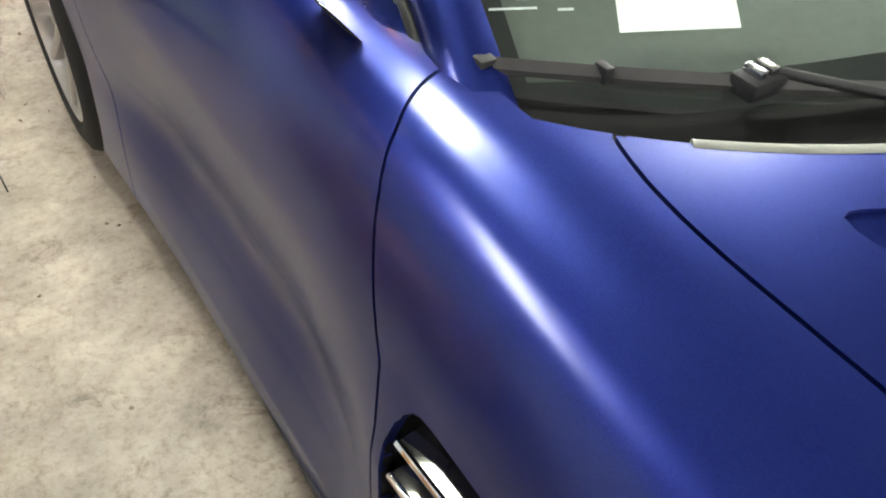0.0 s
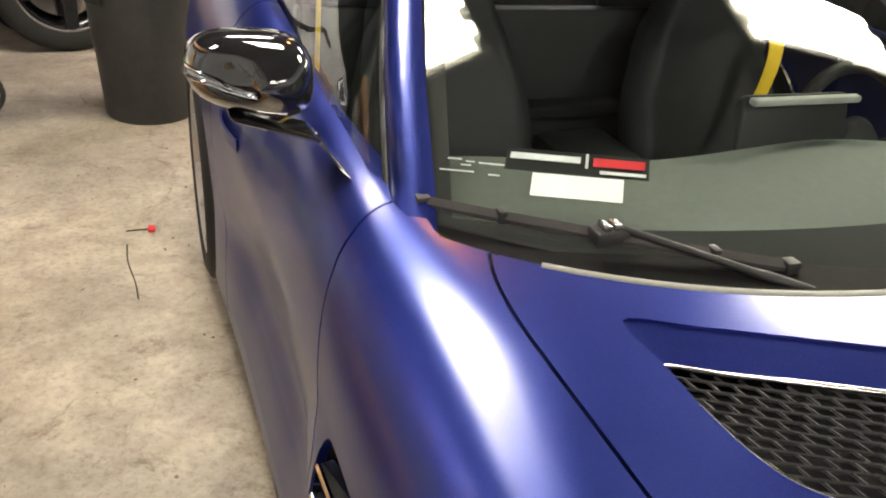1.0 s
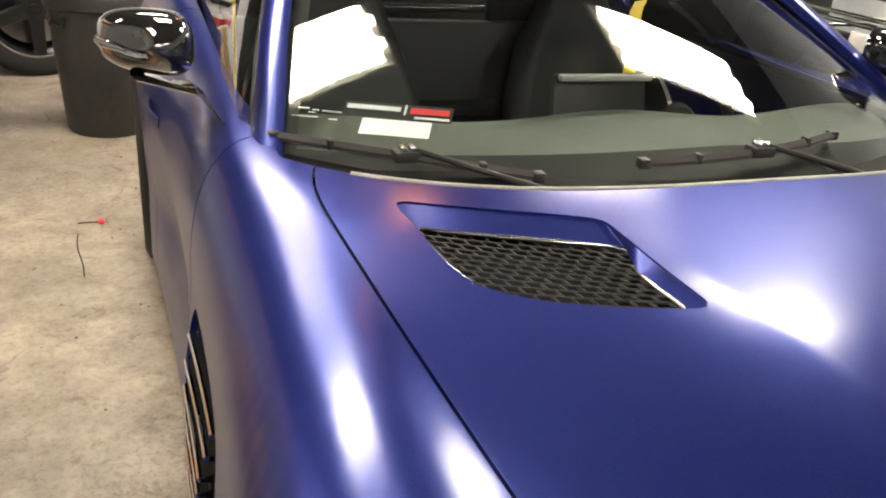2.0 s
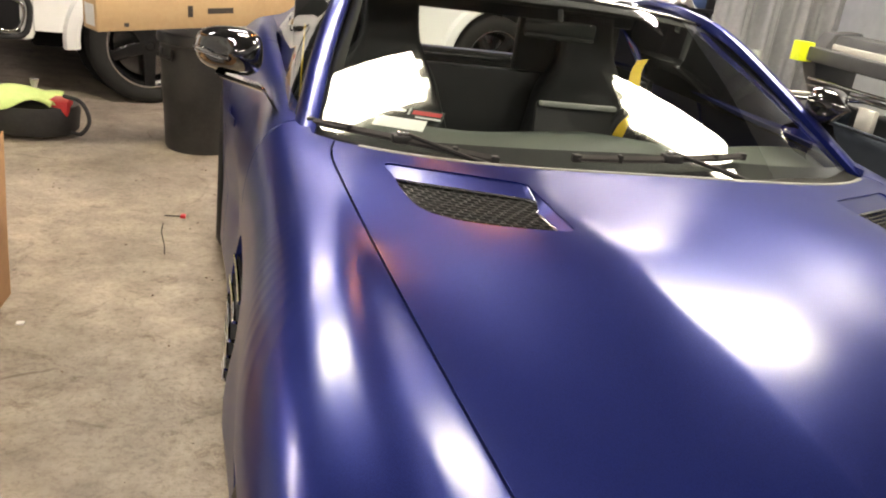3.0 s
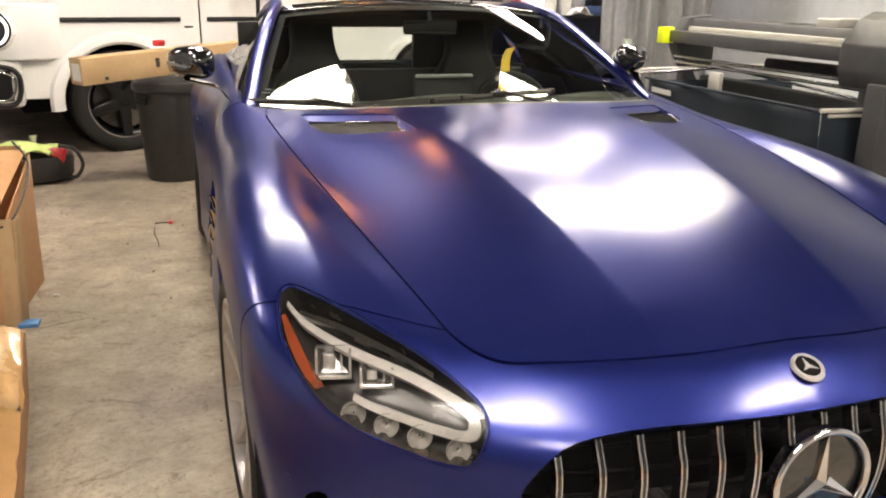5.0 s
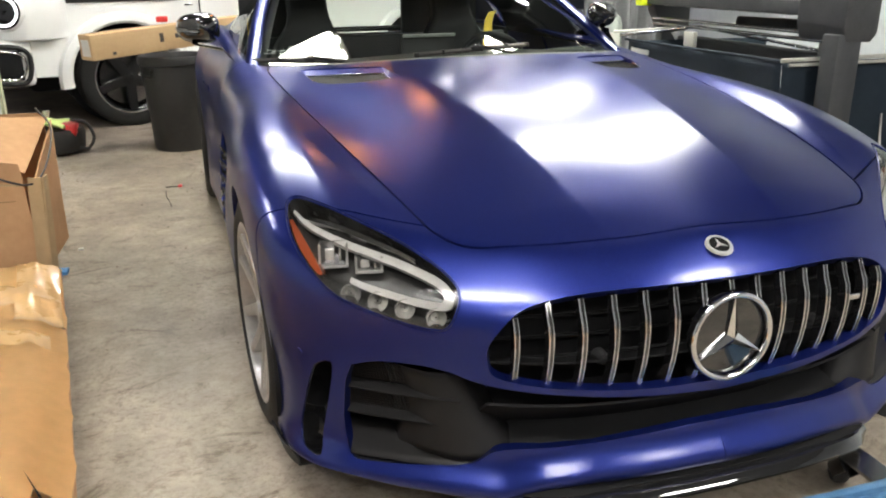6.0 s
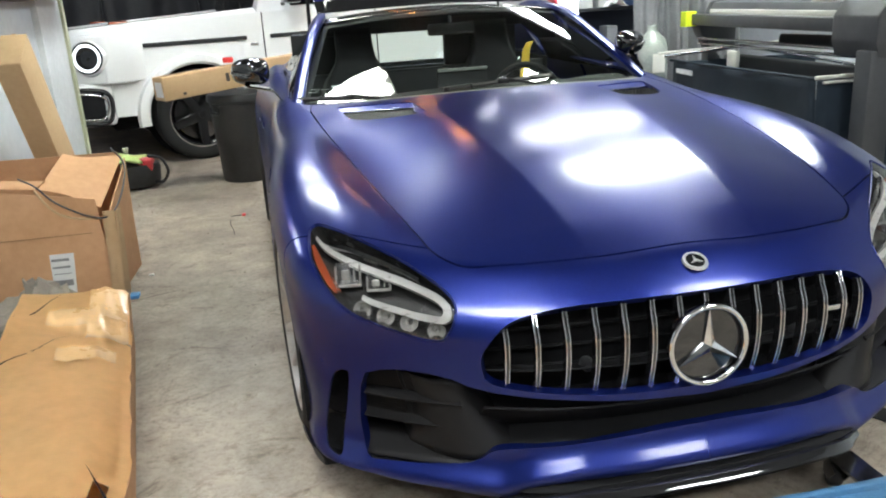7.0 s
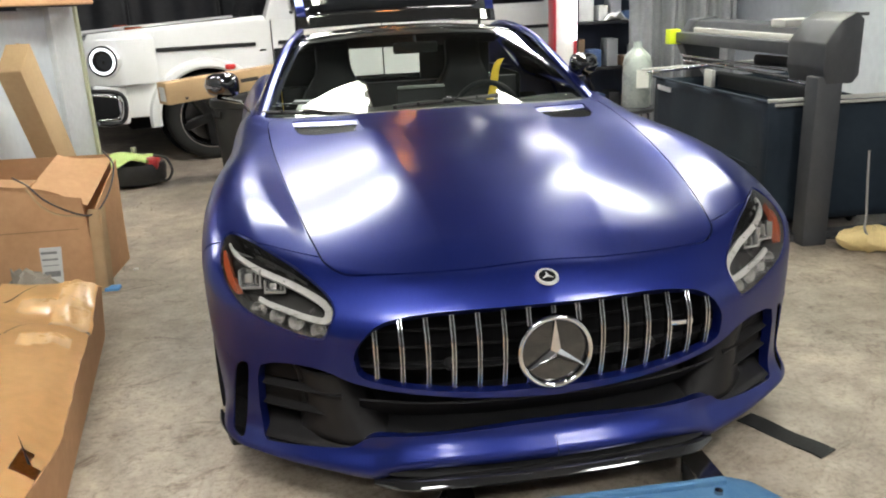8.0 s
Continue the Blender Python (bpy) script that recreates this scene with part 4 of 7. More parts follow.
# headlights: clear cover, black well, light guide, projector boxes, reflectors, amber side marker
LAMP_SILVER = surface("lamp_silver", (0.52, 0.50, 0.47), 0.16, 0.6, rough_var=0.06, scale=60, coat=0.5)
LAMP_GREY = surface("dark_lamp_well", (0.035, 0.033, 0.031), 0.25, rough_var=0.08, scale=20)
for s in (-1, 1):
    lamp = panel("headlight", ("half", s, 0), ("lamp", 1, 0.0005), material=GLASS_LAMP, label="clear headlight with a pale light guide and amber marker", depth=0.004, shift=-0.0015)
    lamp.visible_shadow = False
    rows = [[ahead(s * x, z, d) for x, z in LAMP_EDGE] for d in (0.003, 0.075)]
    for r in rows:
        r.append(r[0])
    sheet("lamp_wall", rows, LAMP_GREY, lamp, "black lamp well")
    v, n, f = SKIN
    v, n, f = cut(v, n, f, v[:, 0] * s)
    v, n, f = cut(v, n, f, fields(v)["lamp"] + 0.004)
    mesh_object("lamp_back", v - n * 0.07, f, LAMP_GREY, lamp, "black lamp well", n)

    tube("lamp_rim", [ahead(s * x, z, 0.0008) for x, z in LAMP_EDGE], 0.0022, WRAP, lamp, "rolled satin blue panel edge", 6, True)

    def guide(name, pts, width, inset, material, label, height=0.010):
        line = spline_through(pts, 8)
        widths = iter(np.interp(np.linspace(0, 1, len(line)), np.linspace(0, 1, len(width)), width))
        d = np.gradient(line, axis=0)
        d /= np.linalg.norm(d, axis=1)[:, None]
        nrm = np.stack([-d[:, 1], d[:, 0]], 1)
        rows = [[], [], [], []]
        for (x, z), (a, b) in zip(line, nrm):
            w = next(widths)
            for r, (o, e) in zip(rows, ((-w, inset + height), (-w * 0.85, inset), (w * 0.85, inset), (w, inset + height))):
                r.append(ahead(s * (x + a * o), z + b * o, e))
        return sheet(name, rows, material, lamp, label)

    guide("light_guide", [(0.866, 0.752), (0.842, 0.735), (0.772, 0.708), (0.682, 0.678), (0.618, 0.652), (0.596, 0.636), (0.592, 0.619), (0.607, 0.600), (0.655, 0.604), (0.71, 0.616), (0.757, 0.629), (0.782, 0.640)], (0.004, 0.007, 0.0095, 0.0112, 0.011, 0.0105, 0.0095, 0.008), 0.022, LAMP_WHITE, "pale light guide")
    guide("upper_strip", [(0.845, 0.744), (0.78, 0.733), (0.70, 0.706), (0.64, 0.680)], (0.003, 0.006, 0.004), 0.018, CHROME, "bright chrome strip")
    guide("amber_marker", [(0.876, 0.736), (0.867, 0.705), (0.853, 0.668), (0.840, 0.643)], (0.005, 0.0105, 0.0125, 0.010, 0.005), 0.014, AMBER, "amber side marker", 0.02)
    for (x, z), w, h in (((0.806, 0.692), 0.033, 0.031), ((0.735, 0.676), 0.031, 0.021)):
        p, q = ahead(s * x, z, 0.03), ahead(s * x, z, 0.06)
        m = Matrix.Translation(p) @ (Vector((p.x * 0.3, -1, 0.15))).to_track_quat("Z", "Y").to_matrix().to_4x4()
        box_bm = bmesh.new()
        for a, b, c, d in ((-w, -h, w, -h + 0.007), (-w, -h, -w + 0.005, h * 0.8), (w - 0.005, -h, w, h * 0.8)):
            bm_box(box_bm, (a, b, -0.03), (c, d, 0.004), 0.0012, None)
        for vert in box_bm.verts:
            vert.co = m @ vert.co
        part("projector_frame", box_bm, LAMP_SILVER, lamp, "chrome projector frame")
        rows = [[m @ Vector((a * w * k, b * h * k, -0.035 + 0.022 * k)) for a, b in ((-0.95, -0.95), (0.95, -0.95), (0.95, 0.95), (-0.95, 0.95), (-0.95, -0.95))] for k in (0.02, 0.35, 0.7, 1.0)]
        sheet("projector_bowl", rows, DARK_CHROME, lamp, "dark silver reflector bowl", sharp=20)
        bm = bmesh.new()
        bm_box(bm, (-w * 0.62, -h * 0.55, -0.030), (w * 0.05, h * 0.35, -0.014), 0.004)
        bm_box(bm, (w * 0.35, -h * 0.62, -0.030), (w * 0.50, h * 0.55, -0.010), 0.002)
        for vert in bm.verts:
            vert.co = m @ vert.co
        part("projector_lens", bm, LAMP_SILVER, lamp, "pale silver projector lens", smooth=True)
    for x, z in ((0.790, 0.607), (0.738, 0.596), (0.687, 0.586), (0.628, 0.570)):
        p = ahead(s * x, z, 0.03)
        m = Matrix.Translation(p) @ (Vector((p.x * 0.3, -1, 0.25))).to_track_quat("Z", "Y").to_matrix().to_4x4()
        lathe("reflector", [(0.002, -0.006), (0.006, -0.010), (0.010, -0.014), (0.017, -0.004), (0.021, 0.006), (0.0225, 0.006)], LAMP_SILVER, lamp, "small round reflector", m, 20)

# side vents behind the front wheels: dark well with chrome-edged fins
for k, s in enumerate((-1, 1)):
    rows = [[beside(y, z, s, d) for y, z in GILL_EDGE] for d in (0.003, 0.07)]
    for r in rows:
        r.append(r[0])
    sheet("vent_wall", rows, GLOSS_BLACK, fenders[k], "black side vent lining")
    bm = bmesh.new()
    bm.faces.new([bm.verts.new(p) for p in rows[1][:-1]])
    part("vent_back", bm, DARK_VOID, fenders[k])
    for j in range(6):
        z = 0.375 + j * 0.052
        line = [beside(y, z + 0.10 * (1.8 - y), s, 0.003) for y in np.linspace((1.76, 1.71, 1.67, 1.64, 1.62, 1.60)[j], 1.925, 8)]
        bm = bmesh.new()
        bm_sheet(bm, [[p + Vector((-s * 0.03, 0, -0.012)) for p in line], [p + Vector((0, 0, -0.003)) for p in line], [p + Vector((s * 0.003, 0, 0.004)) for p in line], [p + Vector((-s * 0.03, 0, 0.012)) for p in line]])
        part("vent_fin", bm, GLOSS_BLACK, fenders[k], "gloss black vent fin", smooth=True)
        tube("fin_edge", [p + Vector((s * 0.004, 0, 0.002)) for p in line], 0.0048, CHROME, fenders[k], "chrome fin edge", 6)
    # flush handle and sill blade
    y0 = 2.78
    bm = bmesh.new()
    bm_sheet(bm, [[beside(y, 0.735, s) + Vector((s * (0.004 + 0.012 * math.sin(math.pi * (y - y0) / 0.2)), 0, dz)) for y in np.linspace(y0, y0 + 0.2, 9)] for dz in (-0.014, 0.0, 0.014)], 0.004)
    part("door_handle", bm, WRAP, doors[k], "satin blue door handle", smooth=True)
    rows = [[(s * (0.945 - d), y, z) for y in np.linspace(1.34, 3.14, 20)] for d, z in ((0.03, 0.19), (-0.02, 0.165), (-0.02, 0.15), (0.08, 0.14))]
    sheet("sill_blade", rows, BLACK_PLASTIC, doors[k], "black sill blade", 0.005)

# ---------------------------------------------------------------- greenhouse
PILLAR = spline_through([(0.862, 1.95, 0.862), (0.828, 2.06, 0.912), (0.762, 2.35, 1.062), (0.690, 2.60, 1.188), (0.640, 2.78, 1.238), (0.615, 3.0, 1.252), (0.620, 3.22, 1.232), (0.634, 3.46, 1.182)], 10)


def screen_point(u, w):
    """Windscreen: u across from -1 to 1, w up from 0 to 1."""
    a = abs(u)
    bx, by, bz = 0.800 * u, 1.695 + 0.365 * a ** 1.9, 0.905 + 0.004 * a
    tx, ty, tz = 0.615 * u, 2.585 + 0.115 * a ** 2, 1.258 - 0.046 * a ** 2
    bow = 0.011 * math.sin(math.pi * w) * (1 - 0.25 * a ** 2)
    return Vector((bx + (tx - bx) * w, by + (ty - by) * w - bow * 0.35, bz + (tz - bz) * w + bow * 0.94))


US, WS = np.linspace(-1, 1, 41), np.linspace(0, 1, 21)
screen = sheet("windscreen", [[screen_point(u, w) for u in US] for w in WS], GLASS_SCREEN, coupe, "curved clear windscreen", sharp=180)
screen.visible_shadow = False
# black printed border: bottom band, top band, sides
sheet("screen_border", [[screen_point(u, t * (0.015 + 0.145 * (1 - abs(u) ** 1.5))) - Vector((0, 0, 0.005)) for u in US] for t in (0, 0.5, 1)], BLACK_PLASTIC, screen, "black printed border", sharp=180)
sheet("screen_border", [[screen_point(u, w) - Vector((0, 0, 0.005)) for u in US] for w in (0.955, 0.98, 1.0)], BLACK_PLASTIC, screen, "black printed border", sharp=180)
for s in (-1, 1):
    sheet("screen_border", [[screen_point(s * u, w) - Vector((0, 0, 0.005)) for u in (0.955, 1.0)] for w in WS], BLACK_PLASTIC, screen, "black printed border", sharp=180)
    # pillar and roof rail, blue, rounded
    rows = []
    for k, (x, y, z) in enumerate(PILLAR):
        t = k / (len(PILLAR) - 1)
        wide = 0.052 - 0.008 * t
        inner = Vector((s * (x - wide * 0.9), y - wide * 0.28 * (1 - t), z + 0.012 + 0.004 * t))
        outer = Vector((s * (x + 0.012), y + 0.012, z - 0.012))
        mid = (inner + outer) / 2 + Vector((s * 0.010, -0.008 * (1 - t), 0.012))
        rows.append([inner - Vector((0, 0, 0.018)), inner, inner * 0.6 + mid * 0.4 + Vector((0, 0, 0.004)), mid, outer * 0.6 + mid * 0.4 + Vector((s * 0.004, 0, 0.002)), outer, outer - Vector((s * 0.012, 0, 0.02))])
    sheet("pillar", rows, WRAP, coupe, "satin blue windscreen pillar", 0.004, 60)
    tube("pillar_seal", [(s * (x + 0.010), y + 0.016, z - 0.026) for x, y, z in PILLAR], 0.008, BLACK_PLASTIC, coupe, "black rubber seal", 6)
    # side window between pillar and door edge
    rows = [[], [], []]
    for k in range(24):
        t = k / 23
        y = 2.13 + 1.31 * t
        px = np.interp(y, PILLAR[:, 1], PILLAR[:, 0])
        pz = np.interp(y, PILLAR[:, 1], PILLAR[:, 2])
        lo, hi = Vector((s * 0.845, y, 0.905)), Vector((s * px, y + 0.02, pz - 0.025))
        for r, q in zip(rows, (0, 0.5, 1)):
            r.append(lo + (hi - lo) * q + Vector((s * 0.018 * (1 - (2 * q - 1) ** 2), 0, 0)))
    win = sheet("side_window", rows, GLASS_SCREEN, coupe, "clear side window", sharp=180)
    win.visible_shadow = False
    tube("window_trim", [(s * 0.852, y, 0.908) for y in np.linspace(2.12, 3.44, 14)], 0.007, BLACK_PLASTIC, coupe, "black window trim", 6)
    # panel from the rail down to the rear fender
    rows = []
    for t in np.linspace(0, 1, 8):
        y = 3.44 + 0.70 * t
        top = Vector((s * (0.638 + 0.052 * t), y, 1.180 - 0.245 * t ** 1.2))
        rows.append([top, top * 0.5 + Vector((s * 0.40, y / 2, 0.475)), Vector((s * 0.82, y, 0.93))])
    sheet("rear_pillar", rows, WRAP, coupe, "satin blue rear pillar", 0.006, 60)


def roof_point(u, w):
    a = abs(u)
    y = 2.60 + 0.60 * w + 0.10 * a ** 2 * (1 - w)
    x = 0.60 * u
    z = 1.256 - 0.040 * a ** 2 + 0.022 * math.sin(math.pi * min(w * 0.75 + 0.1, 1)) - 0.004 * w
    return Vector((x, y, z))


sheet("roof", [[roof_point(u, w) for u in np.linspace(-1, 1, 25)] for w in np.linspace(0, 1, 10)], surface("carbon_roof", (0.035, 0.035, 0.038), 0.16, rough_var=0.04, coat=1.0, scale=30), coupe, "gloss carbon roof", 0.01, 180)

# raised rear hatch, hinged at the end of the roof
hatch_m = Matrix.Translation((0, 3.21, 1.262)) @ Matrix.Rotation(radians(38), 4, "X")


def hatch_point(u, w):
    wide = 0.60 + 0.09 * w - 0.02 * w ** 3
    return hatch_m @ Vector((wide * u, 1.30 * w, 0.02 * (1 - u * u) + 0.06 * math.sin(math.pi * w * 0.9)))


def hatch_sheet(name, u0, u1, w0, w1, material, parent, label, lift=0.0):
    rows = [[hatch_point(u, w) + Vector((0, -lift * 0.6, lift * 0.8)) for u in np.linspace(u0, u1, 13)] for w in np.linspace(w0, w1, 11)]
    return sheet(name, rows, material, parent, label, 0.008, 180)


hatch = hatch_sheet("hatch", -1, 1, 0.0, 0.07, GLOSS_BLACK, coupe, "raised rear hatch with a black leading edge")
for a, b in ((-1, -0.91), (0.91, 1)):
    hatch_sheet("hatch_frame", a, b, 0.07, 0.74, WRAP, hatch, "satin blue hatch frame")
hatch_sheet("hatch_tail", -1, 1, 0.74, 1.0, WRAP, hatch, "satin blue hatch tail")
hatch_sheet("hatch_glass", -0.91, 0.91, 0.07, 0.74, surface("dark_privacy_glass", (0.010, 0.011, 0.013), 0.04, rough_var=0.02, coat=1.0), hatch, "dark hatch glass")
for s in (-1, 1):
    tube("hatch_strut", [(s * 0.62, 3.75, 1.02), tuple(hatch_point(s * 0.93, 0.55) - Vector((0, 0, 0.03)))], 0.011, BLACK_PLASTIC, coupe, "black gas strut")
box("tail_panel", (-0.80, 4.15, 0.55), (0.80, 4.30, 0.86), WRAP, coupe, "satin blue tail", 0.03)
box("boot_liner", (-0.78, 4.08, 0.60), (0.78, 4.13, 0.87), DARK_VOID, coupe, "dark boot liner", 0.01)
for s in (-1, 1):
    box("boot_side", (s * 0.74 - 0.01, 3.2, 0.60), (s * 0.74 + 0.01, 4.1, 0.94), DARK_VOID, coupe, "dark boot liner", 0.004)
box("boot_floor", (-0.78, 3.15, 0.62), (0.78, 4.2, 0.66), DARK_VOID, coupe, "dark boot floor", 0.01)

# ---------------------------------------------------------------- cabin
LEATHER = surface("black_leather", (0.016, 0.017, 0.018), 0.5, rough_var=0.1, bump=0.25, bump_scale=300, spec=0.3)
DASH = surface("dark_dash_leather", (0.095, 0.108, 0.098), 0.6, rough_var=0.1, bump=0.2, bump_scale=500, spec=0.25)
BELT = surface("yellow_webbing", (0.85, 0.55, 0.01), 0.6, rough_var=0.05, bump=0.2, bump_scale=300)
rows = []
for t in np.linspace(0, 1, 12):
    row = []
    for u in np.linspace(-1, 1, 31):
        a = abs(u)
        p0 = screen_point(u * 0.97, 0.02)
        y = p0.y + 0.015 + (2.30 - p0.y) * t
        row.append((0.775 * u * (1 + 0.0 * t), y, 0.872 + 0.042 * math.sin(math.pi * min(t * 0.75, 1)) * (1 - 0.3 * a) - 0.10 * max(0, t - 0.82) * 5 + 0.012 * math.cos(u * 7) * t))
    rows.append(row)
dash = sheet("dashboard", rows, DASH, coupe, "dark leather dashboard", 0.02, 180)
box("dash_face", (-0.76, 2.26, 0.45), (0.76, 2.34, 0.82), LEATHER, dash, "black dash face", 0.03)
prism("centre_display", [(-0.125, 0), (0.125, 0), (0.125, 0.006), (0.12, 0.125), (0.112, 0.132), (-0.112, 0.132), (-0.12, 0.125), (-0.125, 0.006)], -0.008, 0.008, BLACK_PLASTIC, dash, "free-standing centre display",
      Matrix.Translation((-0.02, 2.235, 0.862)) @ Matrix.Rotation(radians(78), 4, "X"), 0.004)
# Top rim is coloured grey to carry the light that falls on it.
box("display_edge", (-0.14, 2.222, 0.982), (0.10, 2.242, 0.996), surface("lit_edge_grey", (0.30, 0.31, 0.29), 0.35), dash, "grey display edge, light on its top put into the colour", 0.005)
wheel_m = Matrix.Translation((0.37, 2.44, 0.80)) @ Matrix.Rotation(radians(68), 4, "X")
steer = lathe("steering_wheel", [(0.175 + 0.016 * math.cos(a), 0.016 * math.sin(a)) for a in np.linspace(0, 2 * math.pi, 10, endpoint=False)], LEATHER, coupe, "black leather steering wheel", wheel_m, 44, True)
lathe("wheel_hub", [(0, 0.02), (0.05, 0.018), (0.065, 0.0), (0.05, -0.03)], LEATHER, steer, "", wheel_m, 24)
for a in (0, 180, 270):
    bm = bmesh.new()
    bm_tube(bm, [wheel_m @ Vector((r * math.cos(radians(a)), r * math.sin(radians(a)), 0)) for r in (0.05, 0.11, 0.172)], 0.014, 6)
    part("wheel_spoke", bm, DARK_CHROME, steer, "satin metal spoke", smooth=True)


def seat(x):
    def at(u, w, depth=0.0):
        wide = 0.25 - 0.05 * smoothstep(0.35, 0.65, w) - 0.10 * smoothstep(0.60, 0.85, w)
        y = 2.93 + 0.28 * w + depth + 0.045 * (1 - u * u) * float(1 - smoothstep(0.6, 0.8, w))
        return Vector((x + float(wide) * u, y, 0.42 + 0.72 * w))
    thing = sheet("seat", [[at(u, w) for u in np.linspace(-1, 1, 13)] for w in np.linspace(0, 1, 16)], LEATHER, coupe, "black bucket seat with a yellow belt", 0.10, 180)
    rows = [[Vector((x + 0.25 * u, y, 0.42 + 0.05 * abs(u) ** 3 - 0.03 * (1 - abs(t - 0.5)))) for u in np.linspace(-1, 1, 11)] for t, y in zip(np.linspace(0, 1, 6), np.linspace(2.48, 3.0, 6))]
    sheet("seat_cushion", rows, LEATHER, thing, "black seat cushion", 0.12, 180)
    out = 1 if x > 0 else -1
    line = [Vector((x + out * 0.22, 3.04, 1.04)), Vector((x + out * 0.18, 3.0, 0.99)), Vector((x + out * 0.13, 2.90, 0.86)), Vector((x + out * 0.05, 2.86, 0.66))]
    if x > 0:
        sheet("seat_belt", [[p + Vector((w, 0.0, w * 0.2)) for w in (-0.024, 0.024)] for p in [Vector(q) for q in spline_through(line, 6)]], BELT, thing, "yellow seat belt", 0.002)
    if x < 0:
        sheet("belt_drop", [[Vector((x + out * 0.315, y, z)) + Vector((0, w, 0)) for w in (-0.024, 0.024)] for y, z in ((3.06, 1.04), (3.08, 0.85), (3.10, 0.60))], BELT, thing, "yellow seat belt", 0.002)
    box("headrest_mark", (x - 0.035, at(0, 0.86).y - 0.012, 1.03), (x + 0.035, at(0, 0.86).y - 0.004, 1.042), surface("silver_badge", (0.6, 0.6, 0.58), 0.4), thing, "small silver mark", 0.002)
    return thing


seat(-0.42)
seat(0.37)
box("centre_console", (-0.12, 2.34, 0.30), (0.12, 3.1, 0.62), LEATHER, coupe, "black centre console", 0.04)
box("rear_bulkhead", (-0.76, 3.22, 0.30), (0.76, 3.27, 0.925), LEATHER, coupe, "black rear bulkhead", 0.01)
# Added panels that keep the bright car behind out of the windscreen.
box("luggage_screen", (0.12, 3.22, 0.928), (0.56, 3.26, 1.16), LEATHER, coupe, "added black panel that blocks the view behind the seats", 0.01)
box("luggage_screen", (-0.76, 3.22, 0.928), (-0.46, 3.26, 1.16), LEATHER, coupe, "added black panel that blocks the view behind the seats", 0.01)
box("roof_header", (-0.60, 3.19, 1.135), (0.60, 3.25, 1.232), LEATHER, coupe, "black rear roof header", 0.012)
tube("strut_bar", [(-0.62, 3.35, 0.92), (-0.3, 3.33, 0.95), (0.3, 3.33, 0.95), (0.62, 3.35, 0.92)], 0.014, DARK_CHROME, coupe, "silver strut bar")
box("headliner", (-0.55, 2.68, 1.215), (0.55, 3.18, 1.228), LEATHER, coupe, "black headliner", 0.004)
mirror_in = box("rear_view_mirror", (-0.12, 2.50, 1.135), (0.12, 2.525, 1.195), GLOSS_BLACK, coupe, "black rear view mirror", 0.012)
tube("mirror_stem", [(0, 2.515, 1.19), (0, 2.535, 1.225)], 0.009, BLACK_PLASTIC, mirror_in)

# papers lying behind the screen: a dealer card with plain bars, a white slip, a map-like decal
PAPER = surface("white_paper", (0.82, 0.82, 0.80), 0.7, scale=20, amount=0.1)
CARD = surface("black_card", (0.01, 0.01, 0.011), 0.35)
RED_INK = surface("red_ink", (0.62, 0.03, 0.04), 0.4)
PALE_INK = surface("pale_ink", (0.72, 0.74, 0.76), 0.4)


SLIP_AT, SLIP_U, SLIP_V = Vector((-0.666, 2.098, 0.956)), Vector((0.188, -0.081, 0.003)), Vector((0.017, 0.032, 0.019))


def slip(name, u0, u1, v0, v1, material, parent, label, lift=0.0):
    """A flat slip on the slanted plane behind the glass; u along its length, v up."""
    n = SLIP_U.cross(SLIP_V).normalized() * lift
    rows = [[SLIP_AT + SLIP_U * u + SLIP_V * v + n for u in (u0, u1)] for v in (v0, v1)]
    return sheet(name, rows, material, parent, label, 0.0006)


card = slip("dealer_card", 0.0, 1.0, 0.0, 1.0, CARD, coupe, "black dealer card with pale bars")
slip("white_slip", 0.20, 0.83, -1.06, -0.06, PAPER, coupe, "blank white paper slip")
for a, b, c, d, m in ((0.03, 0.52, 0.50, 0.78, PALE_INK), (0.555, 0.575, 0.30, 0.95, PALE_INK), (0.61, 0.97, 0.42, 0.80, RED_INK), (0.66, 0.98, 0.10, 0.24, PALE_INK), (-0.10, 0.0, 0.08, 0.16, PALE_INK)):
    slip("card_bar", a, b, c, d, m, card, "pale printed bar" if m is PALE_INK else "red printed bar", 0.0012)
decal = slip("car_decal", -0.44, -0.20, -0.30, -0.24, PALE_INK, coupe, "thin pale line drawing printed behind the glass")
for a, b, c, d in ((-0.40, -0.30, 0.20, 0.27), (-0.27, -0.21, 0.14, 0.20), (-0.18, -0.02, 0.10, 0.16), (-0.30, -0.23, -0.04, 0.02), (-0.10, -0.02, -0.40, -0.33)):
    slip("decal_bar", a, b, c, d, PALE_INK, decal, "thin pale printed line", 0.0012)

# ---------------------------------------------------------------- wipers
RUBBER_GREY = surface("wiper_grey", (0.045, 0.042, 0.042), 0.4, rough_var=0.1)


